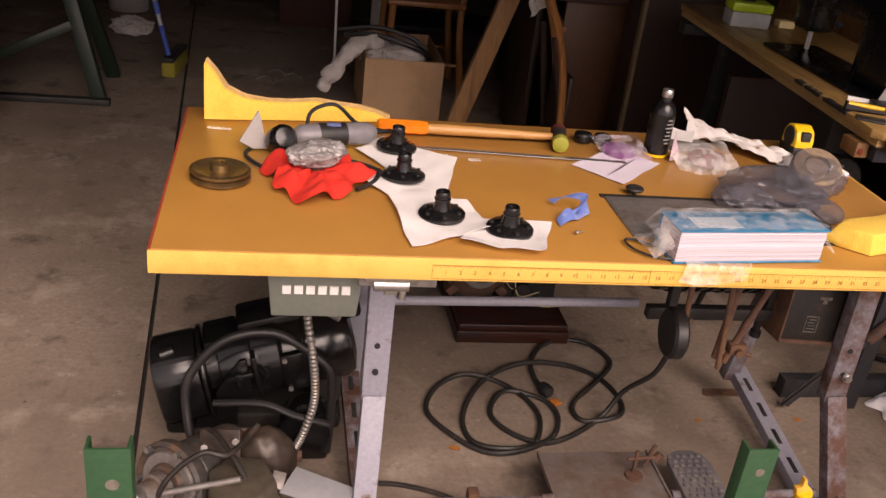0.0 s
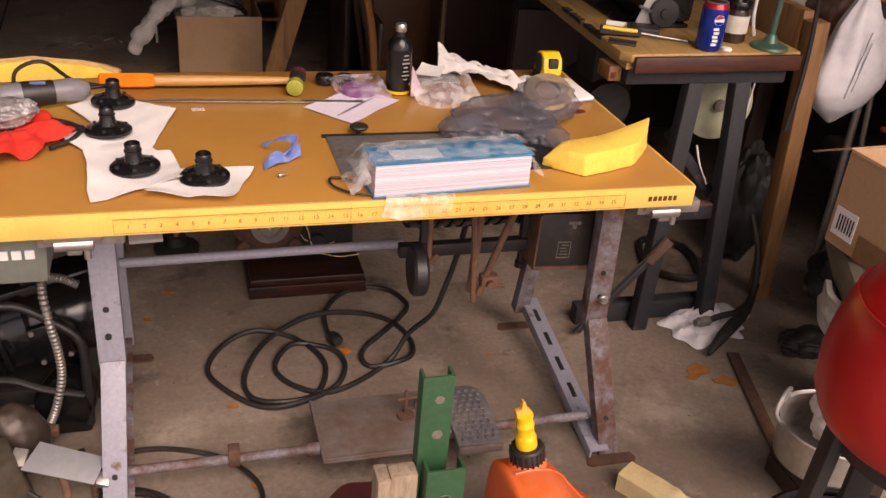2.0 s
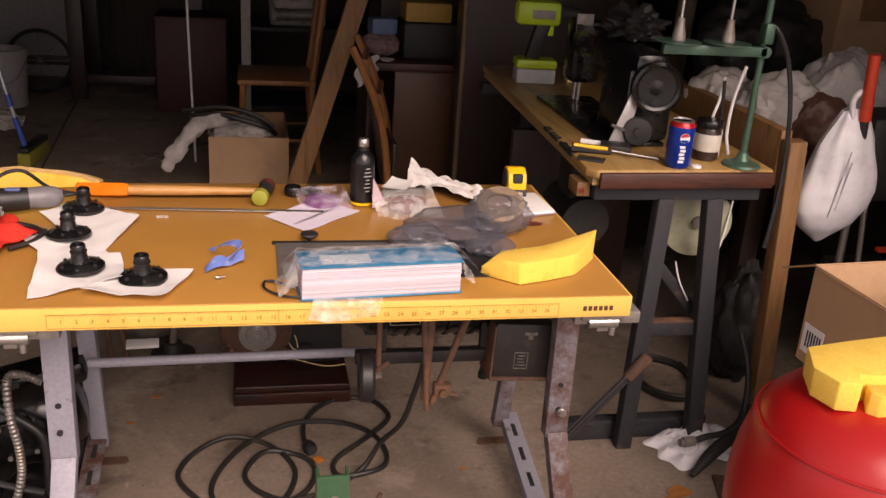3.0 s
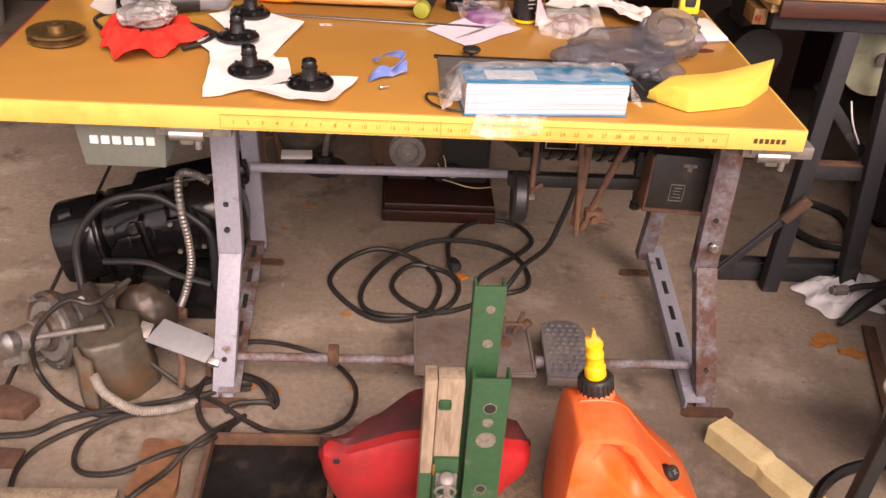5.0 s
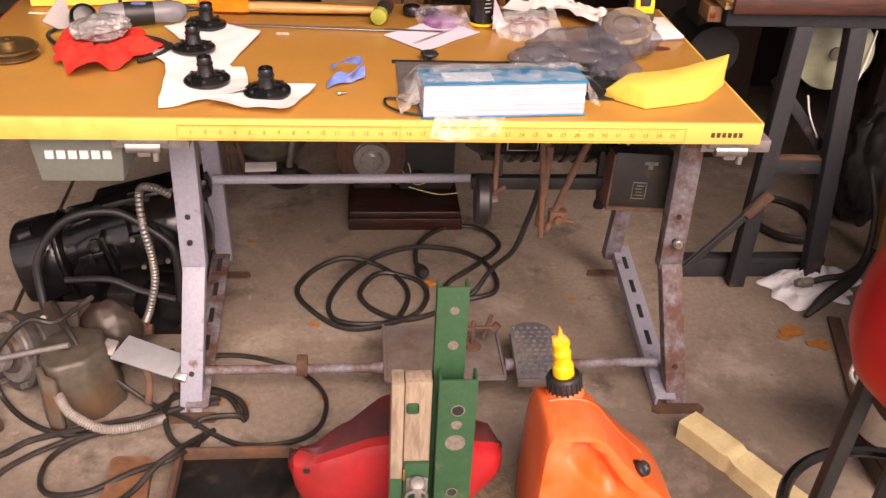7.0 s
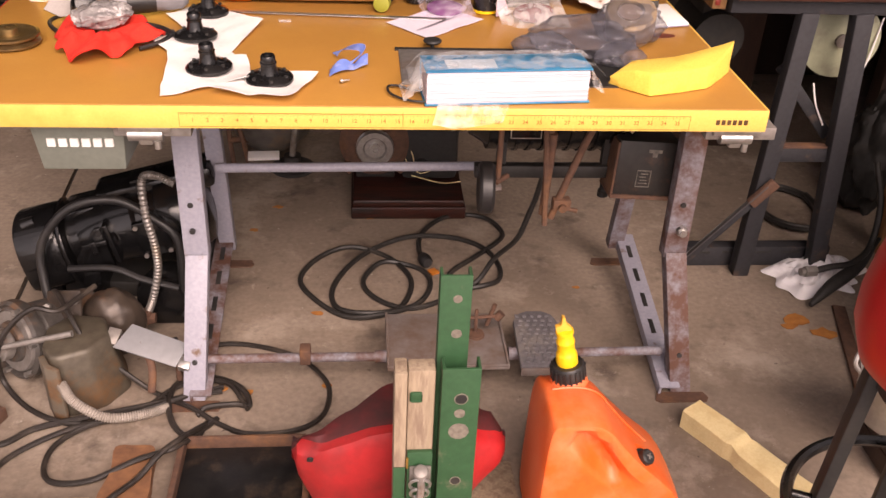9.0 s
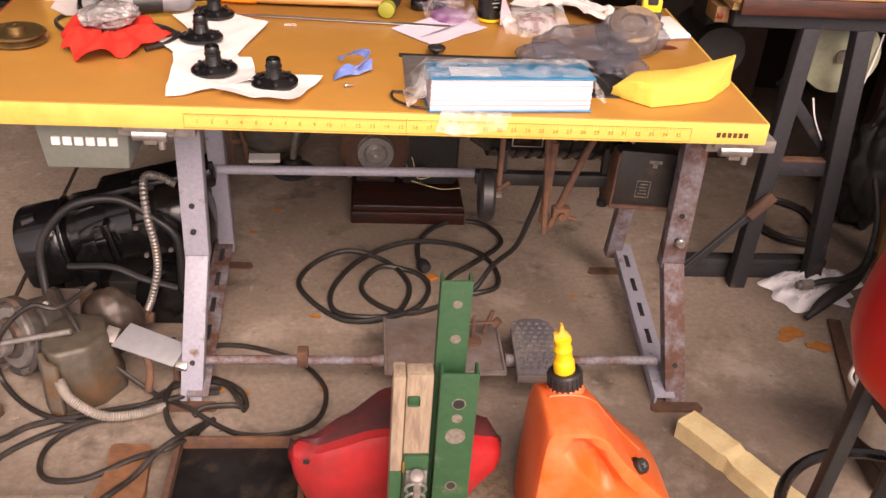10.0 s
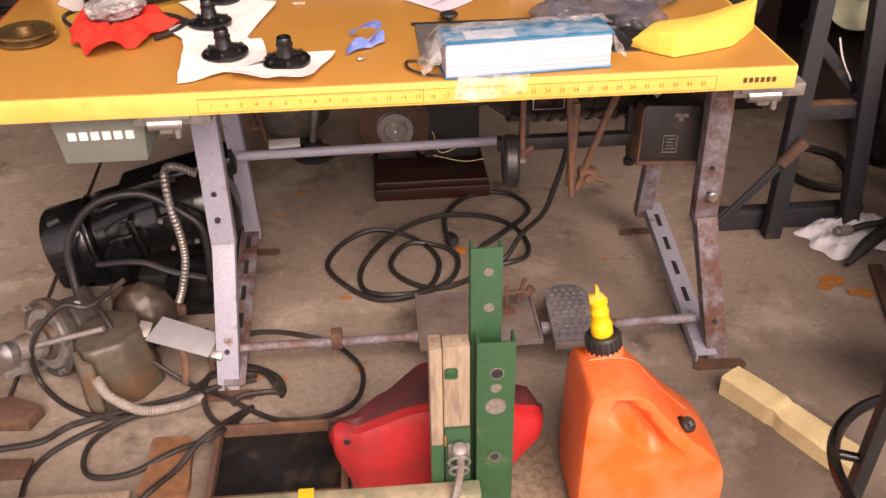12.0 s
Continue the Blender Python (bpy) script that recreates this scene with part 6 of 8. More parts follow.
def can_body(profile, y0, y1, bulge):
    """A moulded body: outline in x and z, rounded over its thickness."""
    s = Shape()
    n = 10
    rings = []
    cxx = sum(p[0] for p in profile) / len(profile)
    czz = sum(p[1] for p in profile) / len(profile)
    for i in range(n + 1):
        a = -math.pi / 2 + math.pi * i / n
        y = (y0 + y1) / 2 + (y1 - y0) / 2 * math.copysign(abs(math.sin(a)) ** 0.55, math.sin(a))
        k = 1 - bulge * (1 - abs(math.cos(a)) ** 0.6)
        rings.append([s.bm.verts.new((cxx + (x - cxx) * k, y, max(czz + (z - czz) * k, 0.0))) for x, z in profile])
    for p, q in zip(rings, rings[1:]):
        for j in range(len(profile)):
            s.bm.faces.new((p[j], p[(j + 1) % len(profile)], q[(j + 1) % len(profile)], q[j]))
    for end, first in ((0, rings[0]), (1, rings[-1])):
        ex = sum(v.co.x for v in first) / len(first)
        ez = sum(v.co.z for v in first) / len(first)
        last = first
        for k in (0.88, 0.76, 0.64, 0.52, 0.4, 0.28, 0.16):
            now = [s.bm.verts.new((ex + (v.co.x - ex) * k, v.co.y, ez + (v.co.z - ez) * k)) for v in first]
            for j in range(len(profile)):
                s.bm.faces.new((last[j], last[(j + 1) % len(profile)], now[(j + 1) % len(profile)], now[j]))
            last = now
        s.bm.faces.new(last)
    return s


def dent(s, c, size, depth, angle):
    """Presses a soft hollow into the south and north sides."""
    ca, sa = math.cos(radians(angle)), math.sin(radians(angle))
    mid = sum(v.co.y for v in s.bm.verts) / len(s.bm.verts)
    for v in s.bm.verts:
        dx, dz = v.co.x - c[0], v.co.z - c[1]
        a, b = (dx * ca + dz * sa) / size[0], (-dx * sa + dz * ca) / size[1]
        k = math.exp(-(a * a + b * b) ** 2)
        v.co.y += depth * k * (1 if v.co.y < mid else -1)
    return s


def rounded(outline, steps=5):
    return [(p.x, p.y) for p in smooth([(x, y, 0) for x, y in outline], steps, True)][:-1]


prof = rounded([(0.642, 0.004), (0.70, 0.0), (0.80, 0.0), (0.893, 0.0), (0.924, 0.008), (0.930, 0.06), (0.924, 0.112), (0.900, 0.15), (0.856, 0.192), (0.812, 0.236), (0.778, 0.276), (0.754, 0.304), (0.72, 0.319), (0.668, 0.318), (0.642, 0.30), (0.635, 0.16), (0.634, 0.05)], 6)
cb = can_body(prof, -0.335, -0.150, 0.085)
for v in cb.bm.verts:
    v.co.z -= 0.45 * max(0, v.co.y + 0.22) * v.co.z / 0.3
    v.co.x = 0.64 + 0.955 * (v.co.x - 0.64)
dent(cb, (0.738, 0.238), (0.062, 0.023), 0.040, -50)
dent(cb, (0.70, 0.262), (0.030, 0.014), 0.012, 20)
dent(cb, (0.79, 0.215), (0.060, 0.010), -0.007, -48)
dent(cb, (0.74, 0.09), (0.075, 0.05), -0.005, 0)
part("body", cb, M["orange"], can, "bright orange moulded body with a handle hollow")
part("mould_seam", Shape().tube([(0.64 + 0.955 * (x - 0.64), -0.238, z + 0.0005) for x, z in prof[len(prof) // 2 - 4:-22]], 0.0022, 6, 2), M["orange"], can, "raised moulding seam")
part("neck", Shape().turned([(0.036, 0.0), (0.034, 0.010), (0.03, 0.016)], pose(0.698, -0.205, 0.309, -6, -8, 0), 28), M["orange"], can)
cm = pose(0.697, -0.205, 0.318, -3, -10, 0)
cap = part("cap", Shape().turned([(0.027, 0.0), (0.031, 0.003), (0.031, 0.030), (0.028, 0.034), (0.016, 0.035)], cm, 30), M["rubber"], can, "black ribbed screw cap")
for k in range(20):
    part("cap_rib", Shape().box((0.0295, -0.002, 0.003), (0.0335, 0.002, 0.029), 0.0008, cm @ pose(0, 0, 0, 0, 0, 18 * k)), M["rubber"], cap)
sp = Shape().turned([(0.019, 0.032), (0.020, 0.036), (0.0195, 0.055), (0.018, 0.058), (0.0165, 0.060), (0.016, 0.078), (0.0172, 0.080), (0.0172, 0.084), (0.015, 0.087), (0.0145, 0.098), (0.0165, 0.100), (0.0165, 0.106), (0.008, 0.108)], cm, 26)
spout = part("spout", sp, M["yellow"], can, "bright yellow stepped spout")
part("spout_tip", Shape().prism([(-0.015, 0.104), (0.012, 0.104), (0.013, 0.112), (0.004, 0.122), (0.003, 0.135), (-0.002, 0.137), (-0.005, 0.122), (-0.009, 0.119), (-0.016, 0.118)], 0.012, cm @ pose(0, 0.006, 0, 90), 0.001), mat("pale_orange_tip", (0.85, 0.45, 0.06), None, 0.5), spout, "broken pale orange tip")
vm = pose(0.822, -0.306, 0.204, 26, 34, 0)
part("vent_boss", Shape().turned([(0.034, -0.012), (0.030, 0.0), (0.022, 0.004), (0.012, 0.005)], vm, 24), M["orange"], can)
vent = part("vent_cap", Shape().turned([(0.017, 0.003), (0.0195, 0.004), (0.0195, 0.008), (0.0145, 0.010), (0.0145, 0.024), (0.012, 0.027), (0.003, 0.0275)], vm, 22), M["rubber"], can, "black vent cap")
part("cap_mark", Shape().box((-0.006, -0.0015, 0.0272), (0.006, 0.0015, 0.0282), 0.0003, vm).box((-0.0015, -0.006, 0.0272), (0.0015, 0.006, 0.0282), 0.0003, vm), M["dull_steel"], vent)

red = thing("fuel_can", "dusty dark red fuel can behind the board", "fuel can", (0.38, -0.2, 0))


def along(table, u):
    """Value at u in a table of (u, value) rows."""
    for (a, p), (b, q) in zip(table, table[1:]):
        if u <= b:
            k = (u - a) / (b - a)
            return p + (q - p) * k * k * (3 - 2 * k)
    return table[-1][1]


rc = Shape()
rings = []
for i in range(37):
    x = 0.186 + 0.40 * i / 36
    ridge = along([(0.186, 0.185), (0.20, 0.205), (0.37, 0.256), (0.50, 0.246), (0.565, 0.218), (0.586, 0.19)], x)
    back_z = along([(0.186, 0.185), (0.21, 0.215), (0.36, 0.262), (0.46, 0.26), (0.55, 0.225), (0.586, 0.19)], x)
    y0 = along([(0.186, -0.232), (0.20, -0.262), (0.25, -0.285), (0.50, -0.285), (0.57, -0.265), (0.586, -0.23)], x)
    y1 = along([(0.186, -0.222), (0.22, -0.212), (0.29, -0.18), (0.375, -0.128), (0.47, -0.13), (0.56, -0.17), (0.586, -0.205)], x)
    low = along([(0.186, 0.17), (0.205, 0.12), (0.252, 0.0), (0.41, 0.0), (0.50, 0.09), (0.586, 0.155)], x)
    ym, h = (y0 + y1) / 2, ridge - low
    sec = [(y0 + 0.05 * (y1 - y0), low), (y0, low + 0.12 * h), (y0 - 0.004, low + 0.55 * h), (y0, low + 0.86 * h), (y0 + 0.012, ridge - 0.004), (y0 + 0.03, ridge), (ym, (ridge + back_z) / 2 + 0.006), (y1 - 0.02, back_z), (y1, low + 0.85 * h), (y1, low + 0.1 * h), (y1 - 0.02, low)]
    rings.append([rc.bm.verts.new((x + 0.003 * noise.noise(Vector((y * 30, z * 30, 1))), y, z + 0.0025 * noise.noise(Vector((x * 25, y * 25, 4))) * (z > 0.05))) for y, z in sec])
for p, q in zip(rings, rings[1:]):
    for j in range(11):
        rc.bm.faces.new((p[j], p[(j + 1) % 11], q[(j + 1) % 11], q[j]))
rc.bm.faces.new(rings[0])
rc.bm.faces.new(rings[-1][::-1])
grime = mat("grimy_red_plastic", (0.13, 0.016, 0.018), (0.08, 0.013, 0.014), 0.55, 0, 60, 9, (0.045, 0.018, 0.018), 0.5, 0.25, edge=0.15)
red_body = part("body", rc, M["red_plastic"], red, "faded red moulded body")
red_body.data.materials.append(grime)
for k, f_ in enumerate(red_body.data.polygons):
    if k < 36 * 11 and k % 11 in (5, 6, 7):
        f_.material_index = 1
part("drain_hole", Shape().rod((0.222, -0.2795, 0.200), (0.222, -0.283, 0.199), 0.006, 0.006, 12), M["black_dull"], red)

whole("cardboard_scrap", Shape().prism([(0.505, -0.40), (0.76, -0.405), (0.755, -0.345), (0.630, -0.340), (0.627, -0.11), (0.585, -0.105), (0.53, -0.16)], 0.012, None, 0.003), M["board"], "stained flat scrap of board under the can", "board")
tray = thing("metal_tray", "black metal tray with rusty edges on the floor", "tray", (0.08, -0.14, 0))
part("floor_plate", Shape().box((-0.055, -0.235, 0.0), (0.215, -0.05, 0.012), 0.002), mat("scratched_black", (0.012, 0.012, 0.013), (0.02, 0.02, 0.02), 0.35, 0.2, 50, 14, (0.07, 0.05, 0.035), 0.2, 0.3), tray, "scratched black plate")
for lo, hi in (((-0.062, -0.245, 0), (-0.05, -0.042, 0.04)), ((0.198, -0.245, 0), (0.212, -0.052, 0.04)), ((-0.05, -0.05, 0), (0.198, -0.042, 0.04)), ((-0.05, -0.245, 0), (0.198, -0.237, 0.04))):
    part("rim", Shape().box(lo, hi, 0.002), M["rust"], tray, "rusty rim")
whole("rusty_plate", Shape().prism(rounded([(-0.20, -0.20), (-0.15, -0.215), (-0.105, -0.20), (-0.108, -0.12), (-0.115, -0.055), (-0.155, -0.048), (-0.195, -0.052), (-0.19, -0.12)], 4), 0.022, Matrix.Translation((0, 0, 0))), mat("orange_rust", (0.26, 0.12, 0.055), (0.18, 0.08, 0.04), 0.9, 0, 50, 12, (0.12, 0.055, 0.03), 0.3, 0.5), "rounded rusty iron plate on the floor", "plate")
whole("wood_strip", Shape().box((-0.95, -0.215, 0.0), (-0.215, -0.185, 0.02), 0.003), M["board"], "narrow weathered wood strip on the floor", "wood strip")
whole("iron_plate", Shape().prism([(-0.52, -0.12), (-0.44, -0.12), (-0.435, -0.07), (-0.51, -0.065)], 0.01, None, 0.002), M["rust"], "small rusty iron plate on the floor", "plate")
whole("red_scrap", Shape().prism([(-0.60, 0.03), (-0.47, 0.02), (-0.45, 0.07), (-0.53, 0.11), (-0.60, 0.09)], 0.03, None, 0.004), M["rust"], "rusty red iron scrap on the floor", "scrap")


# pale foam strip by the table leg
fs = Shape()
A, Bv = Vector((1.052, 0.012, 0)), Vector((1.225, -0.265, 0))
dv = (Bv - A).normalized()
sv = Vector((-dv.y, dv.x, 0))
rows = []
for i in range(31):
    u = i / 30
    c = A + (Bv - A) * u + sv * 0.003 * math.sin(u * 5)
    h = 0.050 - 0.006 * (u > 0.42) - 0.004 * u + 0.003 * noise.noise(Vector((u * 8, 0, 2)))
    wd = 0.031 + 0.004 * u - 0.004 * (0.38 < u < 0.46)
    rows.append([fs.bm.verts.new(p) for p in (c - sv * wd, c - sv * wd * 1.02 + Vector((0, 0, h * 0.93)), c - sv * wd * 0.85 + Vector((0, 0, h)), c + sv * wd * 0.8 + Vector((0, 0, h * 1.02)), c + sv * wd + Vector((0, 0, h * 0.9)), c + sv * wd)])
for p, q in zip(rows, rows[1:]):
    for j in range(6):
        fs.bm.faces.new((p[j], p[(j + 1) % 6], q[(j + 1) % 6], q[j]))
fs.bm.faces.new(rows[0])
fs.bm.faces.new(rows[-1][::-1])
whole("foam_strip", fs, M["foam_pale"], "pale cream foam strip lying on the floor", "foam")

# yellow foam on the stool
fs2 = thing("foam_block", "torn block of bright yellow foam on the stool", "foam", (1.24, -0.49, 0.835))
near = lambda p: (0.29 + 0.853 * (p[0] - 0.272), -1.446 + 0.853 * (p[1] + 1.455))
for pts, h, z0 in (([(1.19, -0.40), (1.205, -0.45), (1.235, -0.455), (1.25, -0.43), (1.45, -0.47), (1.50, -0.42), (1.48, -0.29), (1.30, -0.315), (1.22, -0.335)], 0.042, 0.866), ([(1.248, -0.462), (1.26, -0.475), (1.47, -0.50), (1.49, -0.465), (1.26, -0.435)], 0.036, 0.862)):
    s = Shape().prism([near(p) for p in pts], h, Matrix.Translation((0, 0, z0)), 0.002)
    for v in s.bm.verts:
        v.co += 0.004 * noise.noise_vector(v.co * 45)
    part("foam_piece", s, M["foam"], fs2)

# grocery bag with a hose end
wb = thing("plastic_bag", "flattened white shopping bag with red print", "bag", (1.62, 0.56, 0))
whitefilm = mat("white_film_bag", (0.80, 0.79, 0.81), (0.72, 0.71, 0.74), 0.35, 0, 40, 14, (0.62, 0.61, 0.65), 0.25, 0.4, 0.004)


def bag_at(u, v):
    a = u * 2 * math.pi
    r = v * (0.112 + 0.022 * math.sin(2 * a + 0.5) + 0.014 * math.sin(5 * a) + 0.010 * math.sin(11 * a))
    x, y = 1.15 * r * math.cos(a), r * math.sin(a)
    q = Vector((x * 22, y * 22, 2.0))
    ridge = (0.5 - abs(noise.noise(q))) + 0.6 * (0.5 - abs(noise.noise(q * 2.3)))
    return Vector((1.605 + x, 0.60 + y, 0.004 + 0.036 * (1 - v ** 3) * (0.35 + max(ridge, 0)) + 0.012 * (1 - v)))


part("film", Shape().sheet(bag_at, 90, 26, 0.0012), whitefilm, wb)
part("print", Shape().box((1.63, 0.535, 0.036), (1.665, 0.543, 0.041), 0.001).box((1.615, 0.52, 0.031), (1.655, 0.528, 0.036), 0.001), mat("red_print", (0.6, 0.06, 0.03), None, 0.5), wb, "red print drawn as bars")
hs = thing("air_hose", "black rubber air hose with a steel fitting", "hose", (1.60, 0.53, 0.05))
part("hose", Shape().tube([(1.555, 0.53, 0.062), (1.60, 0.535, 0.072), (1.67, 0.55, 0.075), (1.74, 0.60, 0.10), (1.77, 0.66, 0.20), (1.76, 0.72, 0.30)], 0.009, 10, 6), M["cable"], hs)
part("fitting", Shape().rod((1.527, 0.527, 0.062), (1.56, 0.531, 0.063), 0.016, seg=6).rod((1.515, 0.526, 0.062), (1.53, 0.528, 0.062), 0.011, seg=12), M["dull_steel"], hs, "steel hexagon fitting")
whole("pry_bar", Shape().tube([(1.515, 0.432, 0.018), (1.588, 0.482, 0.045), (1.70, 0.56, 0.062), (1.80, 0.66, 0.085)], lambda u: 0.007 + 0.012 * math.sin(math.pi * min(1, u * 1.1)), 10, 6), M["black_dull"], "black curved lever leaning on the bag", "lever")
whole("hose_coil", Shape().tube([(1.67 + 0.09 * math.cos(a) + 0.01 * math.sin(3 * a), 0.97 + 0.14 * math.sin(a), 0.012 + 0.006 * a / 6.3) for a in [k * math.pi / 6 for k in range(26)]], 0.009, 8, 4), M["cable"], "coil of black hose on the floor", "hose")

leaves = mat("dry_leaf", (0.42, 0.17, 0.035), (0.30, 0.11, 0.025), 0.8, 0, 60, 20, None, 0, 0.4)
rng = random.Random(11)
for x, y, sc in ((1.46, 0.385, 0.045), (1.51, 0.33, 0.04), (1.43, 0.36, 0.03), (0.235, 0.155, 0.016), (-0.005, 0.148, 0.016), (0.055, 0.135, 0.018), (0.2, 0.44, 0.018), (0.06, 1.0, 0.02), (0.0, 0.86, 0.018), (0.34, 0.93, 0.012), (0.53, 0.945, 0.012), (1.2, 0.55, 0.014), (0.9, 0.55, 0.012)):
    out = []
    for k in range(9):
        a = 2 * math.pi * k / 9
        rr = sc * (0.55 + 0.45 * rng.random())
        out.append((x + rr * math.cos(a), y + 0.7 * rr * math.sin(a)))
    s = Shape().prism(out, 0.0012, Matrix.Translation((0, 0, 0.001)))
    for v in s.bm.verts:
        v.co.z += 0.25 * sc * abs(noise.noise(Vector((v.co.x * 40, v.co.y * 40, 1))))
    whole("dry_leaf", s, leaves, "curled dry brown leaf on the floor", "leaf", group="dry leaves on the floor")


# ---- things on the second table ----
mach = thing("sewing_machine", "black industrial sewing machine with a spoked hand wheel", "sewing machine", (1.38, 1.05, T2))
part("bed", Shape().box((1.27, 0.80, T2), (1.46, 1.40, T2 + 0.012), 0.004), M["black_metal"], mach, "black flat bed")
part("column", Shape().prism([(1.33, 0.80), (1.47, 0.80), (1.475, 1.0), (1.45, 1.04), (1.35, 1.03), (1.325, 0.98)], 0.2, Matrix.Translation((0, 0, T2 + 0.012)), 0.02), M["black_metal"], mach)
part("arm", Shape().box((1.345, 0.80, T2 + 0.16), (1.455, 1.38, T2 + 0.255), 0.03), M["black_metal"], mach, "rounded black arm")
part("head", Shape().box((1.345, 1.30, T2 + 0.07), (1.445, 1.40, T2 + 0.27), 0.02), M["black_metal"], mach)
part("needle_bar", Shape().rod((1.39, 1.34, T2 + 0.012), (1.39, 1.34, T2 + 0.08), 0.006).rod((1.37, 1.32, T2 + 0.018), (1.37, 1.32, T2 + 0.11), 0.005), M["steel"], mach)
part("face_plate", Shape().box((1.345, 1.297, T2 + 0.20), (1.40, 1.305, T2 + 0.29), 0.003), M["dull_steel"], mach)
for k in range(5):
    part("guide", Shape().rod((1.332, 1.25 - k * 0.03, T2 + 0.255 - 0.03 * k), (1.35, 1.25 - k * 0.03, T2 + 0.255 - 0.03 * k), 0.009, 0.008, 12), M["dark_grey"], mach, "small dark thread guide")
part("side_plate", Shape().prism([(0.0, 0.0), (0.05, 0.0), (0.075, 0.13), (0.05, 0.14)], 0.004, pose(1.29, 0.79, T2 + 0.015, 90, 0, 0), 0.001), mat("bare_aluminium", (0.55, 0.54, 0.53), (0.45, 0.44, 0.43), 0.45, 0.5, 60), mach, "bare metal side plate")
hw = part("hand_wheel", Shape().turned([(0.05, -0.012), (0.062, -0.014), (0.068, -0.008), (0.068, 0.012), (0.06, 0.016), (0.052, 0.012)], pose(1.40, 0.772, 1.012, 90, 0, -8), 44, False), M["black_metal"], mach, "black hand wheel")
part("web", Shape().turned([(0.012, -0.006), (0.052, 0.002), (0.052, 0.008), (0.012, 0.006)], pose(1.40, 0.772, 1.012, 90, 0, -8), 36), M["black_metal"], hw)
part("hub", Shape().turned([(0.018, -0.03), (0.02, -0.026), (0.02, 0.016), (0.004, 0.018)], pose(1.40, 0.78, 1.012, 90, 0, -8), 24), M["black_metal"], hw)
part("bobbin_winder", Shape().turned([(0.01, -0.012), (0.036, -0.012), (0.04, 0.0), (0.036, 0.012), (0.012, 0.014), (0.012, 0.024)], pose(1.365, 0.775, T2 + 0.05, 86, 0, -15), 28).box((1.345, 0.77, T2 + 0.012), (1.39, 0.80, T2 + 0.04), 0.003), M["black_dull"], mach, "black bobbin winder wheel")
part("winder_lever", Shape().rod((1.325, 0.775, T2 + 0.052), (1.285, 0.765, T2 + 0.068), 0.004), M["steel"], mach)
whole("dark_lump", Shape().blob((1.42, 1.02, T2 + 0.30), (0.08, 0.10, 0.045), 0.5, 3.0, 4.0, 4, None, 0.043), M["black_dull"], "dark crumpled rag on the machine arm", "rag")

soda = thing("drink_can", "blue drink can with a red band and round logo", "can", (1.412, 0.612, T2))
at = Matrix.Translation((1.412, 0.612, T2))
canblue = mat("can_blue", (0.01, 0.05, 0.42), (0.008, 0.04, 0.34), 0.22, 0.5, 60, 9, None, 0, 0.02)
part("body", Shape().turned([(0.025, 0.0), (0.028, 0.003), (0.033, 0.012), (0.033, 0.1), (0.0326, 0.1075)], at, 40), canblue, soda, "shiny blue body")
part("band", Shape().turned([(0.0327, 0.1068), (0.0318, 0.110), (0.028, 0.118), (0.0272, 0.119)], at, 40, False), mat("can_red", (0.50, 0.02, 0.025), None, 0.25, 0.4), soda, "red band")
part("lid", Shape().turned([(0.0272, 0.119), (0.028, 0.122), (0.0262, 0.1235), (0.0255, 0.119), (0.004, 0.119)], at, 40), M["steel"], soda, "bright lid")
lg = at @ pose(0, 0, 0, 0, 0, -8)
part("logo", Shape().rod((0, -0.0325, 0.082), (0, -0.0345, 0.082), 0.0125, seg=28).turn(lg), M["white"], soda, "round red, white and blue logo")
part("logo_top", Shape().prism([(0.0115 * math.cos(a), 0.0115 * math.sin(a)) for a in [math.pi * (0.12 + 0.86 * k / 12) for k in range(13)]], 0.0006, lg @ pose(0, -0.0343, 0.0825, 90)), mat("logo_red", (0.6, 0.03, 0.03), None, 0.3), soda)
part("logo_foot", Shape().prism([(0.0115 * math.cos(a), 0.0115 * math.sin(a)) for a in [math.pi * (1.1 + 0.8 * k / 12) for k in range(13)]], 0.0006, lg @ pose(0, -0.0343, 0.0815, 90)), canblue, soda)
for k in range(5):
    part("lettering_bar", Shape().box((-0.010 + 0.002 * (k % 2), -0.0345, 0.018 + k * 0.0095), (0.004 + 0.002 * (k % 2), -0.0318, 0.0245 + k * 0.0095), 0.0008, lg), M["white"], soda, soft=False)

jar = thing("jar", "dark glass jar with a white label and lid", "jar", (1.527, 0.69, T2))
at = Matrix.Translation((1.527, 0.69, T2))
part("glass", Shape().turned([(0.03, 0), (0.034, 0.004), (0.034, 0.078), (0.031, 0.086)], at, 32), mat("brown_glass", (0.03, 0.018, 0.012), (0.04, 0.025, 0.018), 0.12, 0, 20), jar, "dark brown glass")
part("label", Shape().turned([(0.0344, 0.026), (0.0346, 0.027), (0.0346, 0.07), (0.0344, 0.071)], at, 32, False), mat("cream_label", (0.62, 0.58, 0.50), None, 0.6), jar, "plain cream label")
part("lid", Shape().turned([(0.033, 0.086), (0.0345, 0.088), (0.0345, 0.104), (0.033, 0.106), (0.004, 0.106)], at, 32), M["black_metal"], jar, "black lid")

sd = thing("screwdriver", "screwdriver with a yellow and black handle", "screwdriver", (1.22, 0.725, T2))
a_, b_ = Vector((1.172, 0.742, T2 + 0.013)), Vector((1.27, 0.708, T2 + 0.013))
part("handle", Shape().rod(a_, b_, 0.013, 0.011, 6), M["black_dull"], sd, "black handle")
part("inlay", Shape().rod(a_ + Vector((0.003, -0.006, 0.007)), b_ + Vector((-0.012, -0.004, 0.006)), 0.0065, 0.005, 8), M["yellow"], sd, "yellow inlay")
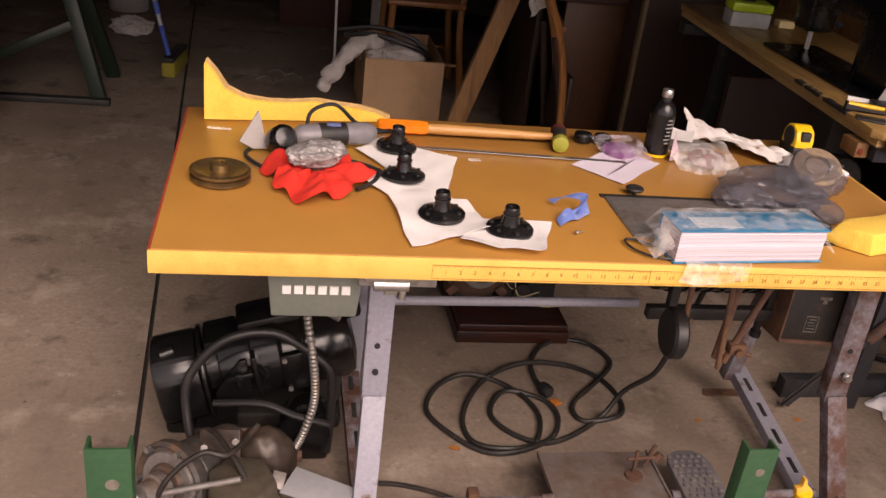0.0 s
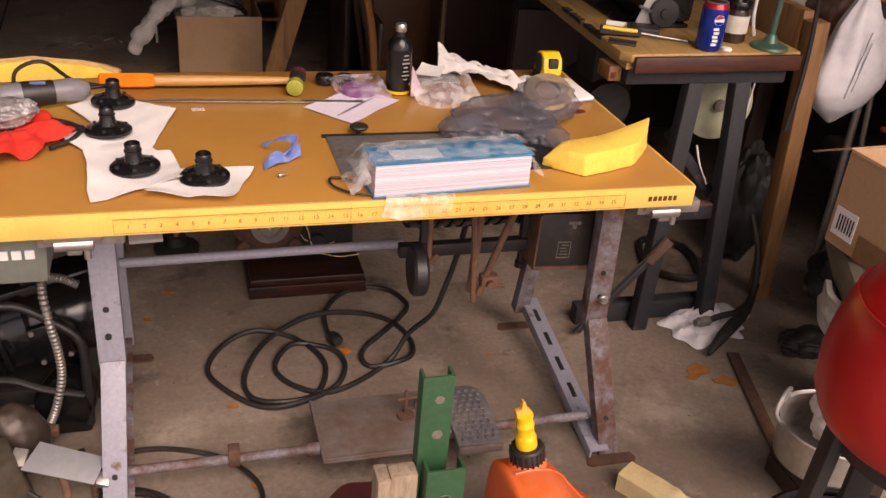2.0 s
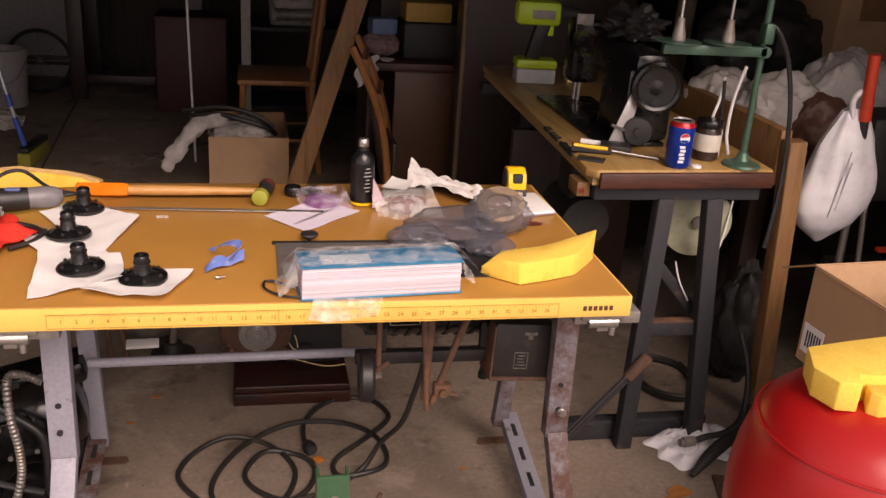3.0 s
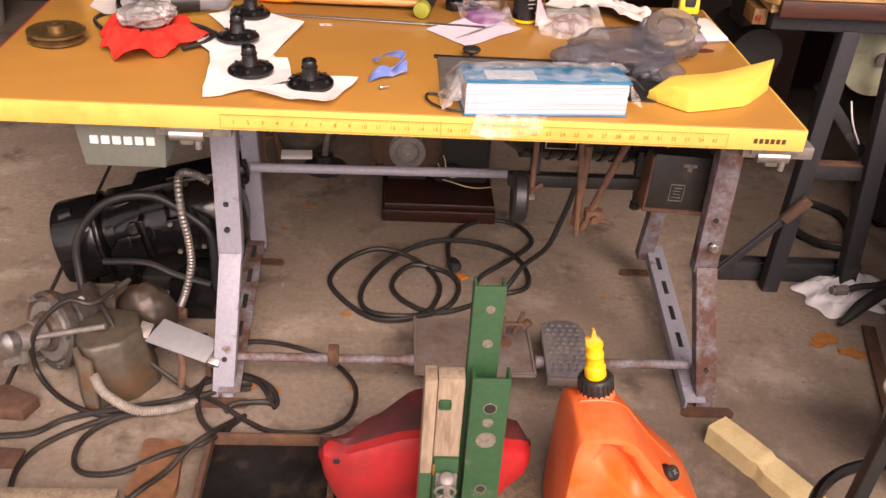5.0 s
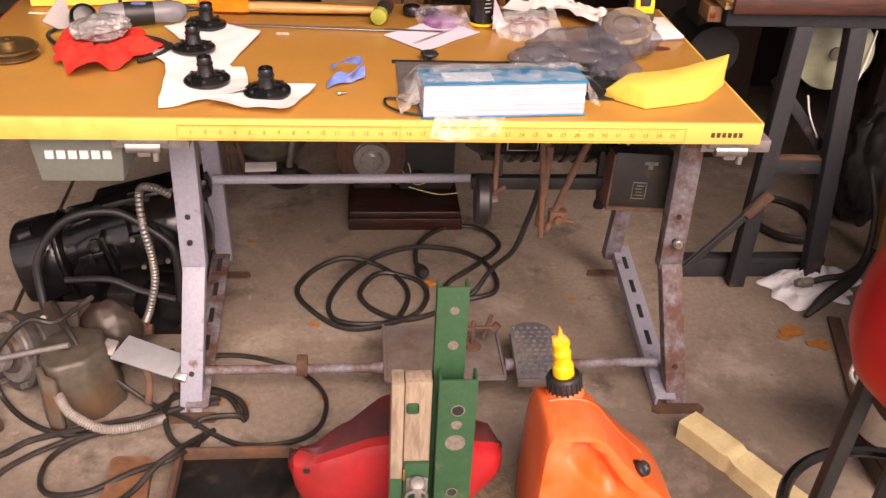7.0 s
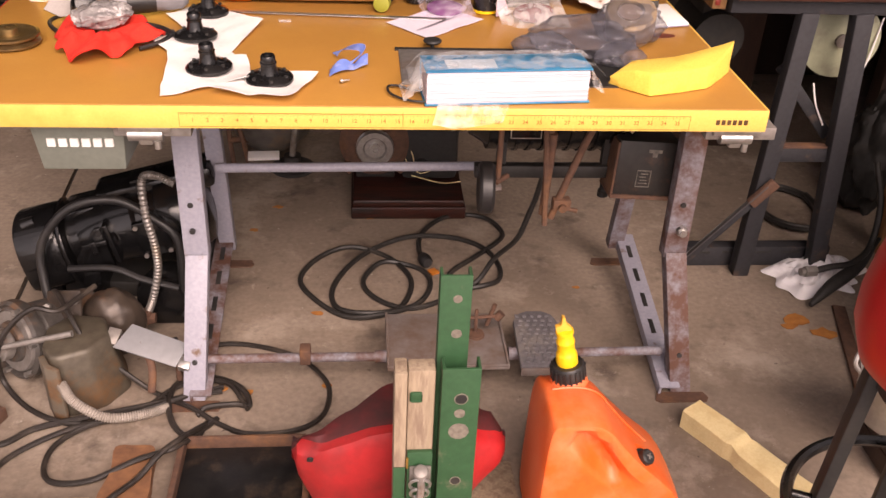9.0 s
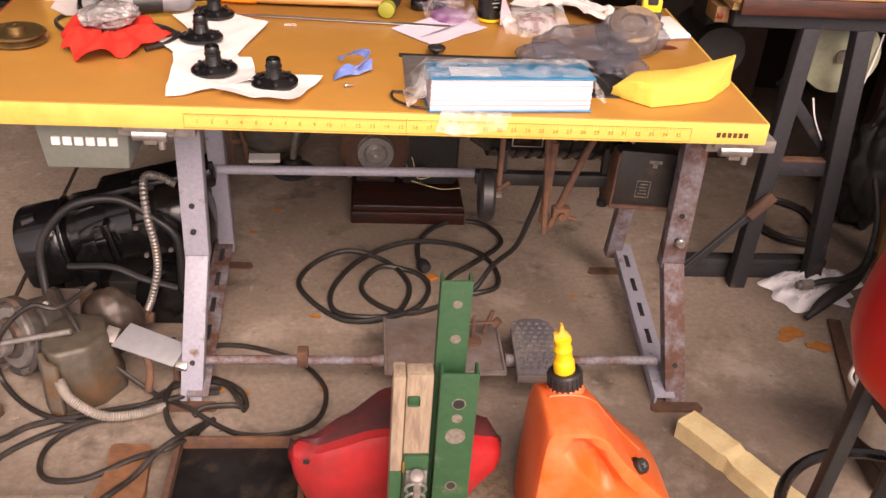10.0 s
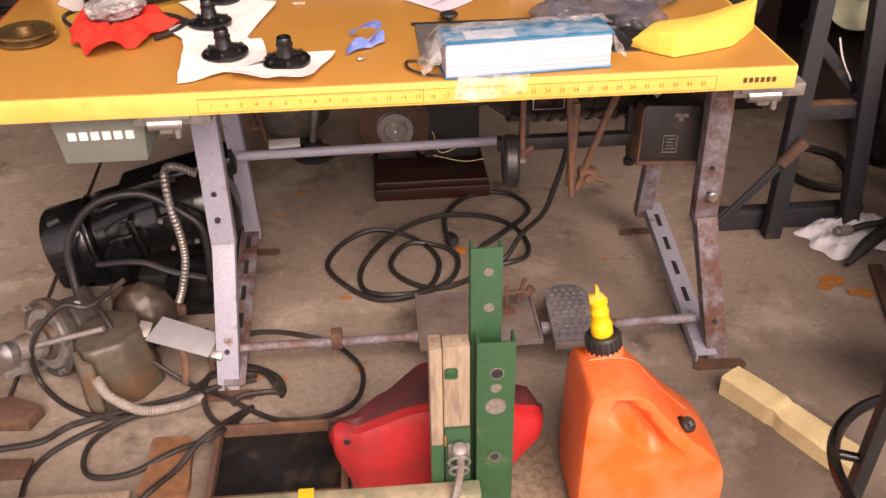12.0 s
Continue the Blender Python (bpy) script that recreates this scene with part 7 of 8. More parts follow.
part("blade", Shape().rod(b_, (1.385, 0.668, T2 + 0.004), 0.003), M["steel"], sd, "steel blade")
whole("white_tube", Shape().rod((1.225, 0.82, T2 + 0.009), (1.28, 0.79, T2 + 0.009), 0.008), M["paper"], "short white tube on the table", "tube")
whole("black_block", Shape().box((-0.04, -0.03, 0), (0.04, 0.03, 0.02), 0.004, pose(1.30, 0.755, T2, 0, 0, -20)), M["black_dull"], "small black block on the table", "block")
whole("dark_oilstone", Shape().box((-0.035, -0.02, 0), (0.035, 0.02, 0.006), 0.002, pose(1.20, 0.665, T2, 0, 0, -30)), M["black_dull"], "flat dark stone near the edge", "stone")
whole("bottle_cap", Shape().turned([(0.013, 0), (0.014, 0.002), (0.013, 0.006), (0.003, 0.007)], Matrix.Translation((1.463, 0.605, T2)), 20), M["paper"], "white plastic bottle cap", "cap")
whole("wood_block", Shape().box((1.47, 1.68, T2), (1.53, 1.72, T2 + 0.025), 0.002), M["foam_pale"], "small pale wood block", "block")

ts = thing("thread_stand", "green metal thread stand with spool pins", "thread stand", (1.60, 0.625, T2))
part("foot", Shape().turned([(0.048, 0), (0.05, 0.002), (0.046, 0.008), (0.02, 0.016), (0.014, 0.032), (0.011, 0.036)], Matrix.Translation((1.60, 0.625, T2)), 32), M["green_hammer"], ts, "round green foot")
part("pole", Shape().rod((1.60, 0.625, T2 + 0.03), (1.592, 0.615, 1.75), 0.0085), M["green_hammer"], ts, "green pole")
part("cross_arm", Shape().box((1.325, 0.60, 1.128), (1.60, 0.622, 1.152), 0.002), M["green_hammer"], ts, "flat green arm")
part("joint", Shape().rod((1.597, 0.60, 1.14), (1.597, 0.645, 1.14), 0.014, seg=16).box((1.585, 0.598, 1.16), (1.61, 0.63, 1.21), 0.004), M["green_hammer"], ts)
for x in (1.362, 1.493):
    p = part("spool_plate", Shape().turned([(0.05, 1.156), (0.058, 1.158), (0.058, 1.160), (0.004, 1.162)], Matrix.Translation((x, 0.61, 0)), 32), M["green_hammer"], ts, "round spool plate")
    part("spool_pin", Shape().rod((x, 0.61, 1.16), (x, 0.61, 1.36), 0.004), M["steel"], p)
    part("spool_cone", Shape().turned([(0.017, 1.161), (0.016, 1.175), (0.010, 1.20), (0.009, 1.215)], Matrix.Translation((x, 0.61, 0)), 20), M["dull_steel"], p, "grey cone")
whole("lead", Shape().tube([(1.61, 0.64, 1.20), (1.635, 0.63, 1.19), (1.675, 0.625, 1.12), (1.705, 0.62, 1.0), (1.72, 0.62, 0.86), (1.715, 0.61, 0.74), (1.70, 0.60, 0.62)], 0.0065, 8, 6), M["rubber"], "black lead hanging from the thread stand", "cable")
cc = thing("cord_bundle", "loose white and black cords by the jar", "cord", (1.565, 0.72, T2))
part("cord", Shape().tube([(1.56, 0.72, T2 + 0.005), (1.55, 0.73, T2 + 0.08), (1.57, 0.74, T2 + 0.15), (1.575, 0.74, T2 + 0.21)], 0.004).tube([(1.60, 0.70, T2 + 0.01), (1.585, 0.70, T2 + 0.07), (1.60, 0.72, T2 + 0.16), (1.625, 0.73, T2 + 0.24)], 0.0045), M["paper"], cc, "white cords")
part("cord", Shape().tube([(1.545, 0.74, T2 + 0.005), (1.56, 0.73, T2 + 0.04), (1.58, 0.735, T2 + 0.1), (1.572, 0.735, T2 + 0.2)], 0.005), M["rubber"], cc, "black cord")
part("clip", Shape().box((1.545, 0.70, T2 + 0.001), (1.575, 0.73, T2 + 0.075), 0.004), M["paper"], cc, "pale clip")

drill = thing("cordless_drill", "lime green and black cordless drill on its battery", "drill", (1.34, 1.68, T2))
lime = mat("lime_plastic", (0.42, 0.60, 0.02), (0.36, 0.53, 0.015), 0.4, 0, 60, 9)
dm = pose(1.34, 1.68, T2, 0, 0, -6)
part("battery", Shape().box((-0.07, -0.045, 0), (0.07, 0.045, 0.052), 0.006, dm), mat("grey_battery", (0.42, 0.43, 0.42), (0.36, 0.37, 0.36), 0.45), drill, "grey battery")
part("battery_top", Shape().box((-0.073, -0.047, 0.052), (0.073, 0.047, 0.085), 0.01, dm), lime, drill, "lime green battery housing")
part("grip", Shape().box((-0.026, -0.022, -0.005), (0.026, 0.022, 0.16), 0.012, dm @ pose(-0.015, 0, 0.08, 0, 14, 0)), M["black_dull"], drill, "black grip")
part("trigger", Shape().box((0.034, -0.01, 0.165), (0.055, 0.01, 0.21), 0.004, dm), lime, drill)
part("motor_case", Shape().box((-0.085, -0.034, 0.20), (0.075, 0.034, 0.285), 0.018, dm), lime, drill, "lime green motor case")
part("label_plate", Shape().box((-0.03, -0.0365, 0.225), (0.05, -0.0335, 0.255), 0.001, dm), M["dull_steel"], drill, "grey plate with no lettering")
part("chuck", Shape().rod((0.075, 0, 0.245), (0.14, 0, 0.245), 0.028, 0.02, 20).turn(dm), M["black_dull"], drill, "black chuck")

# under the second table
whole("dark_motor", Shape().rod((1.26, 0.80, 0.62), (1.26, 1.0, 0.62), 0.07, 0.07, 24).box((1.22, 0.84, 0.66), (1.30, 0.96, 0.80), 0.006), M["black_dull"], "dark motor hung under the second table", "motor")
whole("red_switch", Shape().box((1.160, 0.6165, 0.768), (1.173, 0.6198, 0.782), 0.002), mat("red_button", (0.22, 0.02, 0.012), None, 0.4), "small red switch on the wood block", "switch")
whole("belt_rod", Shape().rod((1.19, 0.70, 0.60), (1.10, 0.66, 0.36), 0.003), M["steel"], "thin steel rod under the table", "rod")
# Dark sheet put in where the space under the table lies in shade.
whole("shade_sheet", Shape().box((1.22, 1.45, 0.0), (1.68, 1.48, 0.72), 0.003), M["dark_wood"], "dark board added for the shade under the second table", "board")

# ---- right-hand corner ----
whole("wood_post", flat_bar((1.868, 0.73, 0.0), (1.81, 0.73, 0.885), 0.052, 0.05), M["pine"], "orange brown wooden post leaning by the table", "post")
whole("bed_rail", Shape().box((1.785, 0.76, 0.745), (1.82, 2.9, 0.905), 0.004), M["pine"], "long orange brown wooden rail behind the table", "rail")
bench = thing("dark_bench", "dark low bench piled with cloth and boxes", "bench", (2.3, 1.5, 0))
part("bench_top", Shape().box((1.86, 0.98, 0.70), (2.84, 2.2, 0.74), 0.004), M["dark_wood"], bench)
for x, y in ((1.9, 1.02), (2.78, 1.02), (1.9, 2.14), (2.78, 2.14)):
    part("leg", Shape().box((x - 0.03, y - 0.03, 0), (x + 0.03, y + 0.03, 0.70), 0.003), M["dark_wood"], bench)
part("back_board", Shape().box((1.93, 2.12, 0.02), (2.75, 2.14, 0.69)), M["dark_wood"], bench)


def bundle(name, c, size, material, label, cat, seed, rough=0.2):
    s = Shape().blob(c, size, rough, 2.2, seed, 5, None, size[2] * 0.97)
    for v in s.bm.verts:
        v.co += 0.006 * noise.noise_vector(v.co * 14 + Vector((seed, 0, 0))) * (1 if v.co.z > c[2] - size[2] * 0.8 else 0)
    return whole(name, s, material, label, cat)


bundle("white_sack", (1.99, 1.13, 0.865), (0.13, 0.12, 0.13), M["cloth"], "crumpled white bag on the bench", "bag", 1.0)
bundle("white_sack", (2.22, 1.15, 0.90), (0.16, 0.13, 0.165), M["cloth"], "full white plastic bag on the bench", "bag", 4.0)
bundle("brown_bag", (2.07, 1.02, 0.845), (0.095, 0.06, 0.11), mat("brown_leather", (0.13, 0.055, 0.035), (0.1, 0.042, 0.028), 0.5, 0, 80, 8), "brown leather bag on the bench", "bag", 7.0, 0.15)
bundle("white_sack", (1.90, 1.35, 0.855), (0.11, 0.12, 0.12), M["cloth"], "grey white bundle of cloth", "cloth", 9.0)
bundle("black_cloth", (2.25, 1.75, 0.96), (0.26, 0.2, 0.225), M["black_dull"], "heap of black cloth on the bench", "cloth", 12.0)
# Two black lumps are added to make this corner read near-black.
bundle("black_filler", (2.15, 0.52, 0.16), (0.24, 0.2, 0.165), M["black_dull"], "black lump added to fill the near-black corner", "sack", 3.0)
bundle("black_filler", (1.92, 0.98, 0.2), (0.10, 0.09, 0.205), M["black_dull"], "black lump added to fill the dark under the bench", "sack", 6.0)
for x, lean, w in ((2.30, 0.06, 0.10), (2.43, 0.09, 0.07), (2.16, 0.03, 0.08)):
    whole("loose_board", flat_bar((x, 2.3, 0.0), (x + lean * 4, 2.42, 2.2), w, 0.02), M["board"], "pale board leaning against the wall", "board", group="boards against the wall")
obx = carton("carton", "large orange brown cardboard box", (2.42, 1.55, 0.742), (2.83, 1.95, 1.30), Matrix())
part("print_block", Shape().box((2.50, 1.546, 1.12), (2.66, 1.5495, 1.20), 0.001), M["card_dark"], obx, "dark printed block")

# hanging shopping bag, cutter and blower
hb = thing("shopping_bag", "white plastic shopping bag hanging full with small print", "bag", (1.97, 0.74, 0.6))


def hang(u, v):
    a = u * 2 * math.pi
    z = 0.595 + 0.385 * v
    prof_ = [0.02, 0.085, 0.115, 0.118, 0.108, 0.095, 0.08, 0.055, 0.03]
    k = v * 8
    i = min(int(k), 7)
    r = prof_[i] + (prof_[i + 1] - prof_[i]) * (k - i)
    r *= 1 + 0.10 * noise.noise(Vector((math.cos(a) * 1.5, math.sin(a) * 1.5, v * 3))) + 0.05 * math.sin(9 * a + 4 * v) * v
    return Vector((1.975 + 0.03 * (v - 0.3) - 0.02 * v * v + r * math.cos(a), 0.74 + 0.62 * r * math.sin(a), z + 0.012 * math.cos(a)))


part("film", Shape().sheet(hang, 48, 24, 0.0), whitefilm, hb)
for k in range(2):
    part("print_lines", Shape().box((-0.0010, -0.002, -0.09 + 0.02 * k), (0.0018, 0.001, 0.10 - 0.03 * k), 0.0, pose(1.935 + 0.014 * k, 0.672, 0.77, 0, 9, 0)), mat("grey_bag_print", (0.45, 0.45, 0.48), None, 0.6), hb, "lines of print drawn as bars", soft=False)
part("handle_loop", Shape().tube([(1.965, 0.72, 0.95), (1.955, 0.72, 1.0), (1.975, 0.715, 1.03), (1.99, 0.72, 0.99), (1.985, 0.72, 0.95)], 0.008, 8, 6), whitefilm, hb, "twisted handles")
cut = thing("lopping_shears", "garden shears with a red handle grip", "shears", (1.98, 0.70, 0.9))
part("handle", Shape().rod((1.992, 0.706, 0.95), (1.972, 0.698, 1.13), 0.017, 0.015, 14), mat("red_grip", (0.62, 0.06, 0.025), None, 0.4), cut, "red grip")
part("shank", Shape().rod((2.02, 0.72, 0.70), (1.991, 0.706, 0.955), 0.011, 0.014, 10), M["black_dull"], cut, "grey shank")
part("shank", Shape().rod((2.06, 0.74, 0.0), (2.02, 0.72, 0.71), 0.012, 0.011, 10), M["steel"], cut)
bl = thing("leaf_blower", "black petrol blower unit with a small label", "blower", (2.35, 0.88, 0.5))
part("housing", Shape().box((2.10, 0.80, 0.67), (2.28, 0.97, 0.94), 0.04), M["black_dull"], bl, "dark grey housing")
part("engine", Shape().box((2.26, 0.78, 0.62), (2.70, 0.97, 0.95), 0.03), M["black_metal"], bl, "black engine cover")
part("label", Shape().box((2.46, 0.7755, 0.845), (2.53, 0.779, 0.88), 0.001), mat("orange_label", (0.55, 0.20, 0.12), None, 0.5), bl, "small orange label")
part("badge", Shape().box((2.41, 0.7755, 0.765), (2.53, 0.779, 0.825), 0.001), M["steel"], bl, "bright metal badge")
part("knob", Shape().rod((2.36, 0.86, 0.95), (2.36, 0.86, 1.03), 0.012).blob((2.36, 0.86, 1.04), (0.03, 0.03, 0.022), 0.0), M["black_dull"], bl, "black knob")
for x in (2.16, 2.62):
    part("frame_leg", Shape().tube([(x, 0.84, 0.67), (x + 0.03, 0.83, 0.35), (x + 0.05, 0.82, 0.0)], 0.009, 8, 5), M["steel"], bl, "bright tube leg")
part("base", Shape().box((2.12, 0.80, 0.36), (2.75, 0.95, 0.46), 0.02), M["black_dull"], bl)
part("base_label", Shape().box((2.30, 0.7965, 0.40), (2.36, 0.8, 0.42), 0.001), mat("pink_label", (0.5, 0.2, 0.2), None, 0.5), bl)
part("lever", Shape().box((2.19, 0.77, 0.53), (2.24, 0.79, 0.545), 0.004), mat("red_lever", (0.6, 0.05, 0.02), None, 0.4), bl, "small red lever")

# blue bucket with a cloth pad under the carton, and the pot
bu = thing("bucket", "dark blue plastic bucket under a folded cloth", "bucket", (1.76, 0.07, 0))
part("pail", Shape().turned([(0.13, 0.0), (0.135, 0.004), (0.165, 0.36), (0.17, 0.362), (0.17, 0.385), (0.162, 0.386)], Matrix.Translation((1.76, 0.07, 0)), 40), M["blue"], bu)
pad_ = Shape().box((-0.21, -0.25, 0.0), (0.19, 0.21, 0.095), 0.03, pose(1.79, 0.06, 0.39, 0, 0, -28))
bmesh.ops.subdivide_edges(pad_.bm, edges=pad_.bm.edges[:], cuts=3, use_grid_fill=True)
for v in pad_.bm.verts:
    v.co.z += 0.010 * noise.noise(v.co * 9) * (v.co.z < 0.47)
whole("folded_pad", pad_, mat("olive_cloth", (0.19, 0.165, 0.105), (0.15, 0.13, 0.085), 0.9, 0, 200, 8, (0.24, 0.21, 0.14), 0.3, 0.3), "folded olive cloth pad on the bucket", "cloth")
fl = Shape()


def fleece(u, v):
    a = radians(150 + 175 * u)
    r = 0.215 + 0.02 * math.sin(8 * u) + 0.012 * noise.noise(Vector((u * 8, v * 3, 1)))
    return Vector((1.77 + r * math.cos(a), 0.06 + r * math.sin(a), 0.415 - 0.085 * v * (0.7 + 0.5 * abs(math.sin(5 * u)))))


whole("fleece", fl.sheet(fleece, 50, 8, 0.014), mat("white_fleece", (0.50, 0.46, 0.41), (0.38, 0.35, 0.31), 0.95, 0, 60, 14, None, 0, 0.8, 0.006), "dirty white fleece hanging round the bucket", "cloth")
crate = thing("crate", "low dark wooden crate on the floor", "crate", (1.46, -0.12, 0))
for k in range(2):
    part("slat", Shape().box((1.415, -0.20, 0.01 + k * 0.05), (1.58, -0.188, 0.058 + k * 0.05), 0.002), M["dark_wood"], crate)
    part("slat", Shape().box((1.41, -0.185, 0.01 + k * 0.05), (1.422, -0.015, 0.058 + k * 0.05), 0.002), M["dark_wood"], crate)
part("top_board", Shape().box((1.41, -0.20, 0.112), (1.58, -0.01, 0.125), 0.002), M["board"], crate)
pot = thing("cooking_pot", "battered aluminium pot with a loop handle", "pot", (1.46, -0.12, 0.126))
alu = mat("dull_aluminium", (0.48, 0.46, 0.43), (0.38, 0.36, 0.34), 0.4, 0.7, 60, 8, (0.25, 0.2, 0.15), 0.25)
part("pan", Shape().turned([(0.10, 0.206), (0.108, 0.21), (0.115, 0.30), (0.12, 0.304), (0.118, 0.308), (0.112, 0.302), (0.104, 0.216), (0.01, 0.214)], Matrix.Translation((1.46, -0.12, -0.08)), 40), alu, pot)
part("handle", Shape().tube([(1.355, -0.09, 0.29), (1.33, -0.085, 0.325), (1.36, -0.06, 0.355), (1.40, -0.03, 0.34), (1.40, -0.025, 0.30)], 0.005, 8, 6).turn(Matrix.Translation((0, 0, -0.08))), alu, pot, "wire loop handle")
bundle("white_rag", (1.51, -0.10, 0.215), (0.075, 0.07, 0.08), M["cloth"], "white rag stuffed in the pot", "rag", 21.0, 0.18)
bundle("clothing_heap", (1.86, 0.05, 0.60), (0.15, 0.14, 0.09), M["black_dull"], "dark clothing piled in the carton", "clothing", 31.0)
bundle("crumpled_paper", (1.78, 0.10, 0.655), (0.05, 0.045, 0.035), M["cloth"], "crumpled white paper in the carton", "paper", 33.0)
part("shipping_label", Shape().box((-0.0045, -0.085, 0.03), (-0.0028, -0.015, 0.10), 0.0, pose(1.603, 0.235, 0.487, 0, 0, 4)), M["paper"], box2, "white label with bars")
for k in range(6):
    part("barcode_bar", Shape().box((-0.0054, -0.078 + k * 0.009, 0.045), (-0.0044, -0.074 + k * 0.009, 0.085), 0.0, pose(1.603, 0.235, 0.487, 0, 0, 4)), M["black_dull"], box2, soft=False)
part("print_band", Shape().box((-0.0045, -0.40, 0.0), (-0.0028, -0.10, 0.062), 0.0, pose(1.603, 0.235, 0.487, 0, 0, 4)), M["card_dark"], box2, "dark printed band", soft=False)
whole("floor_board", flat_bar((1.60, 0.44, 0.006), (1.47, -0.02, 0.006), 0.035, 0.010, (0, 0, 1)), M["rust"], "narrow brown board lying on the floor", "board")
# Added lump, set where the floor turns dark beyond the leaves.
bundle("dark_lump", (1.84, 0.42, 0.035), (0.10, 0.06, 0.038), M["black_dull"], "dark lump added over the dark area of the floor", "rag", 17.0, 0.2)

# ---- the back of the garage ----
bundle("glove_cloth", (0.30, 3.08, 0.265), (0.15, 0.15, 0.09), M["cloth"], "white cloth heaped in the cardboard box", "cloth", 41.0, 0.25)
sleeve_ = Shape().tube([(0.22, 2.97, 0.43), (0.12, 2.89, 0.43), (0.04, 2.85, 0.36), (-0.02, 2.84, 0.28), (-0.06, 2.83, 0.22)], lambda u: 0.024 + 0.014 * math.sin(u * 3.0) - 0.004 * u + 0.006 * math.sin(u * 21), 14, 8)
for v in sleeve_.bm.verts:
    v.co += 0.020 * noise.noise_vector(v.co * 26)
whole("cloth_sleeve", sleeve_.turn(Matrix.Translation((0.0, 0.0, -0.065))), M["cloth"], "white cloth sleeve hanging over the box", "cloth")
whole("black_hose", Shape().tube([(0.05, 3.0, 0.47), (0.18, 2.96, 0.49), (0.32, 2.93, 0.465), (0.42, 2.94, 0.43), (0.46, 3.02, 0.38)], 0.012, 8, 6).tube([(0.02, 3.05, 0.48), (0.2, 3.02, 0.51), (0.36, 3.0, 0.48), (0.45, 3.0, 0.42)], 0.011, 8, 6).turn(Matrix.Translation((0.0, 0.0, -0.095))), M["rubber"], "black hose curled over the box", "hose")
whole("leaning_board", flat_bar((0.483, 2.5, 0.0), (1.10, 2.55, 2.0), 0.082, 0.036), M["pine"], "long pine board leaning across the back", "board")
whole("white_pole", Shape().rod((0.045, 3.5, 0.0), (0.0, 3.5, 2.1), 0.0065), M["white"], "thin white pole standing upright", "pole")


def chair(x, y, turn, material, label, seat_z, w, d, back_z, bent):
    m = pose(x, y, 0, 0, 0, turn)
    t = thing("chair", label, "chair", m=m)
    part("seat", Shape().box((-w / 2, -d / 2, seat_z - 0.03), (w / 2, d / 2, seat_z), 0.012, m), material, t)
    for sx in (-1, 1):
        part("front_leg", Shape().rod((sx * (w / 2 - 0.03), -d / 2 + 0.03, seat_z - 0.03), (sx * (w / 2 - 0.02), -d / 2 + 0.015, 0), 0.019, 0.014).turn(m), material, t)
        part("back_post", Shape().tube([(sx * (w / 2 - 0.02), d / 2 + 0.02, 0), (sx * (w / 2 - 0.025), d / 2 - 0.02, seat_z * 0.8), (sx * (w / 2 - 0.025), d / 2 + 0.0, seat_z * 1.25), (sx * (w / 2 - 0.02), d / 2 + 0.05 + bent, back_z)], 0.017, 8, 5).turn(m), material, t)
        part("stretcher", Shape().rod((sx * (w / 2 - 0.025), -d / 2 + 0.03, 0.18), (sx * (w / 2 - 0.025), d / 2 - 0.01, 0.18), 0.009).turn(m), material, t)
    for k, h in enumerate((back_z - 0.04, back_z - 0.18)):
        part("back_slat", Shape().box((-w / 2 + 0.02, d / 2 + 0.025 + bent * (0.8 - 0.4 * k), h - 0.035), (w / 2 - 0.02, d / 2 + 0.045 + bent * (0.8 - 0.4 * k), h + 0.035), 0.006, m), material, t)
    for k in range(4):
        part("spindle", Shape().rod((-w / 2 + 0.08 + k * (w - 0.16) / 3, d / 2 - 0.01, seat_z), (-w / 2 + 0.08 + k * (w - 0.16) / 3, d / 2 + 0.035 + bent * 0.6, back_z - 0.2), 0.008).turn(m), material, t)
    return t


chair(0.475, 3.48, -90, M["chair_wood"], "orange brown wooden chair facing sideways", 0.50, 0.42, 0.40, 1.05, 0.0)
fold = thing("folding_chair", "folded wooden chair with a curved back, standing edge-on", "chair", (0.93, 2.3, 0))
for k in range(2):
    part("curved_post", Shape().tube([(0.74 + 0.05 * k, 2.2 + 0.3 * k, 0.86), (0.80 + 0.05 * k, 2.2 + 0.3 * k, 0.74), (0.855 + 0.05 * k, 2.2 + 0.3 * k, 0.60), (0.90 + 0.05 * k, 2.2 + 0.3 * k, 0.38), (0.92 + 0.05 * k, 2.2 + 0.3 * k, 0.0)], 0.016, 8, 5), M["chair_wood"], fold, "curved orange wood post")
    part("rear_post", Shape().rod((0.99 - 0.02 * k, 2.24 + 0.3 * k, 0.0), (0.83 + 0.03 * k, 2.21 + 0.3 * k, 0.62), 0.014), M["dark_wood"], fold, "dark inner post")
for z, x in ((0.80, 0.79), (0.66, 0.855), (0.20, 0.925)):
    part("slat", Shape().rod((x, 2.2, z), (x + 0.05, 2.5, z), 0.012), M["chair_wood"], fold)
part("seat", Shape().box((0.925, 2.215, 0.06), (0.945, 2.49, 0.46), 0.006), M["dark_wood"], fold, "dark folded seat")

desk = thing("desk", "dark brown wooden desk crowded with odds and ends", "desk", (1.05, 2.8, 0))
part("desk_top", Shape().box((0.84, 2.55, 0.70), (1.60, 3.1, 0.735), 0.005), M["red_wood"], desk)
part("side_panel", Shape().box((0.98, 2.60, 0), (1.32, 2.62, 0.70), 0.002), mat("brown_veneer", (0.13, 0.055, 0.026), (0.095, 0.04, 0.02), 0.45, 0, 18, 3, None, 0, 0.1, stretch=(8, 8, 1)), desk, "brown veneer front")
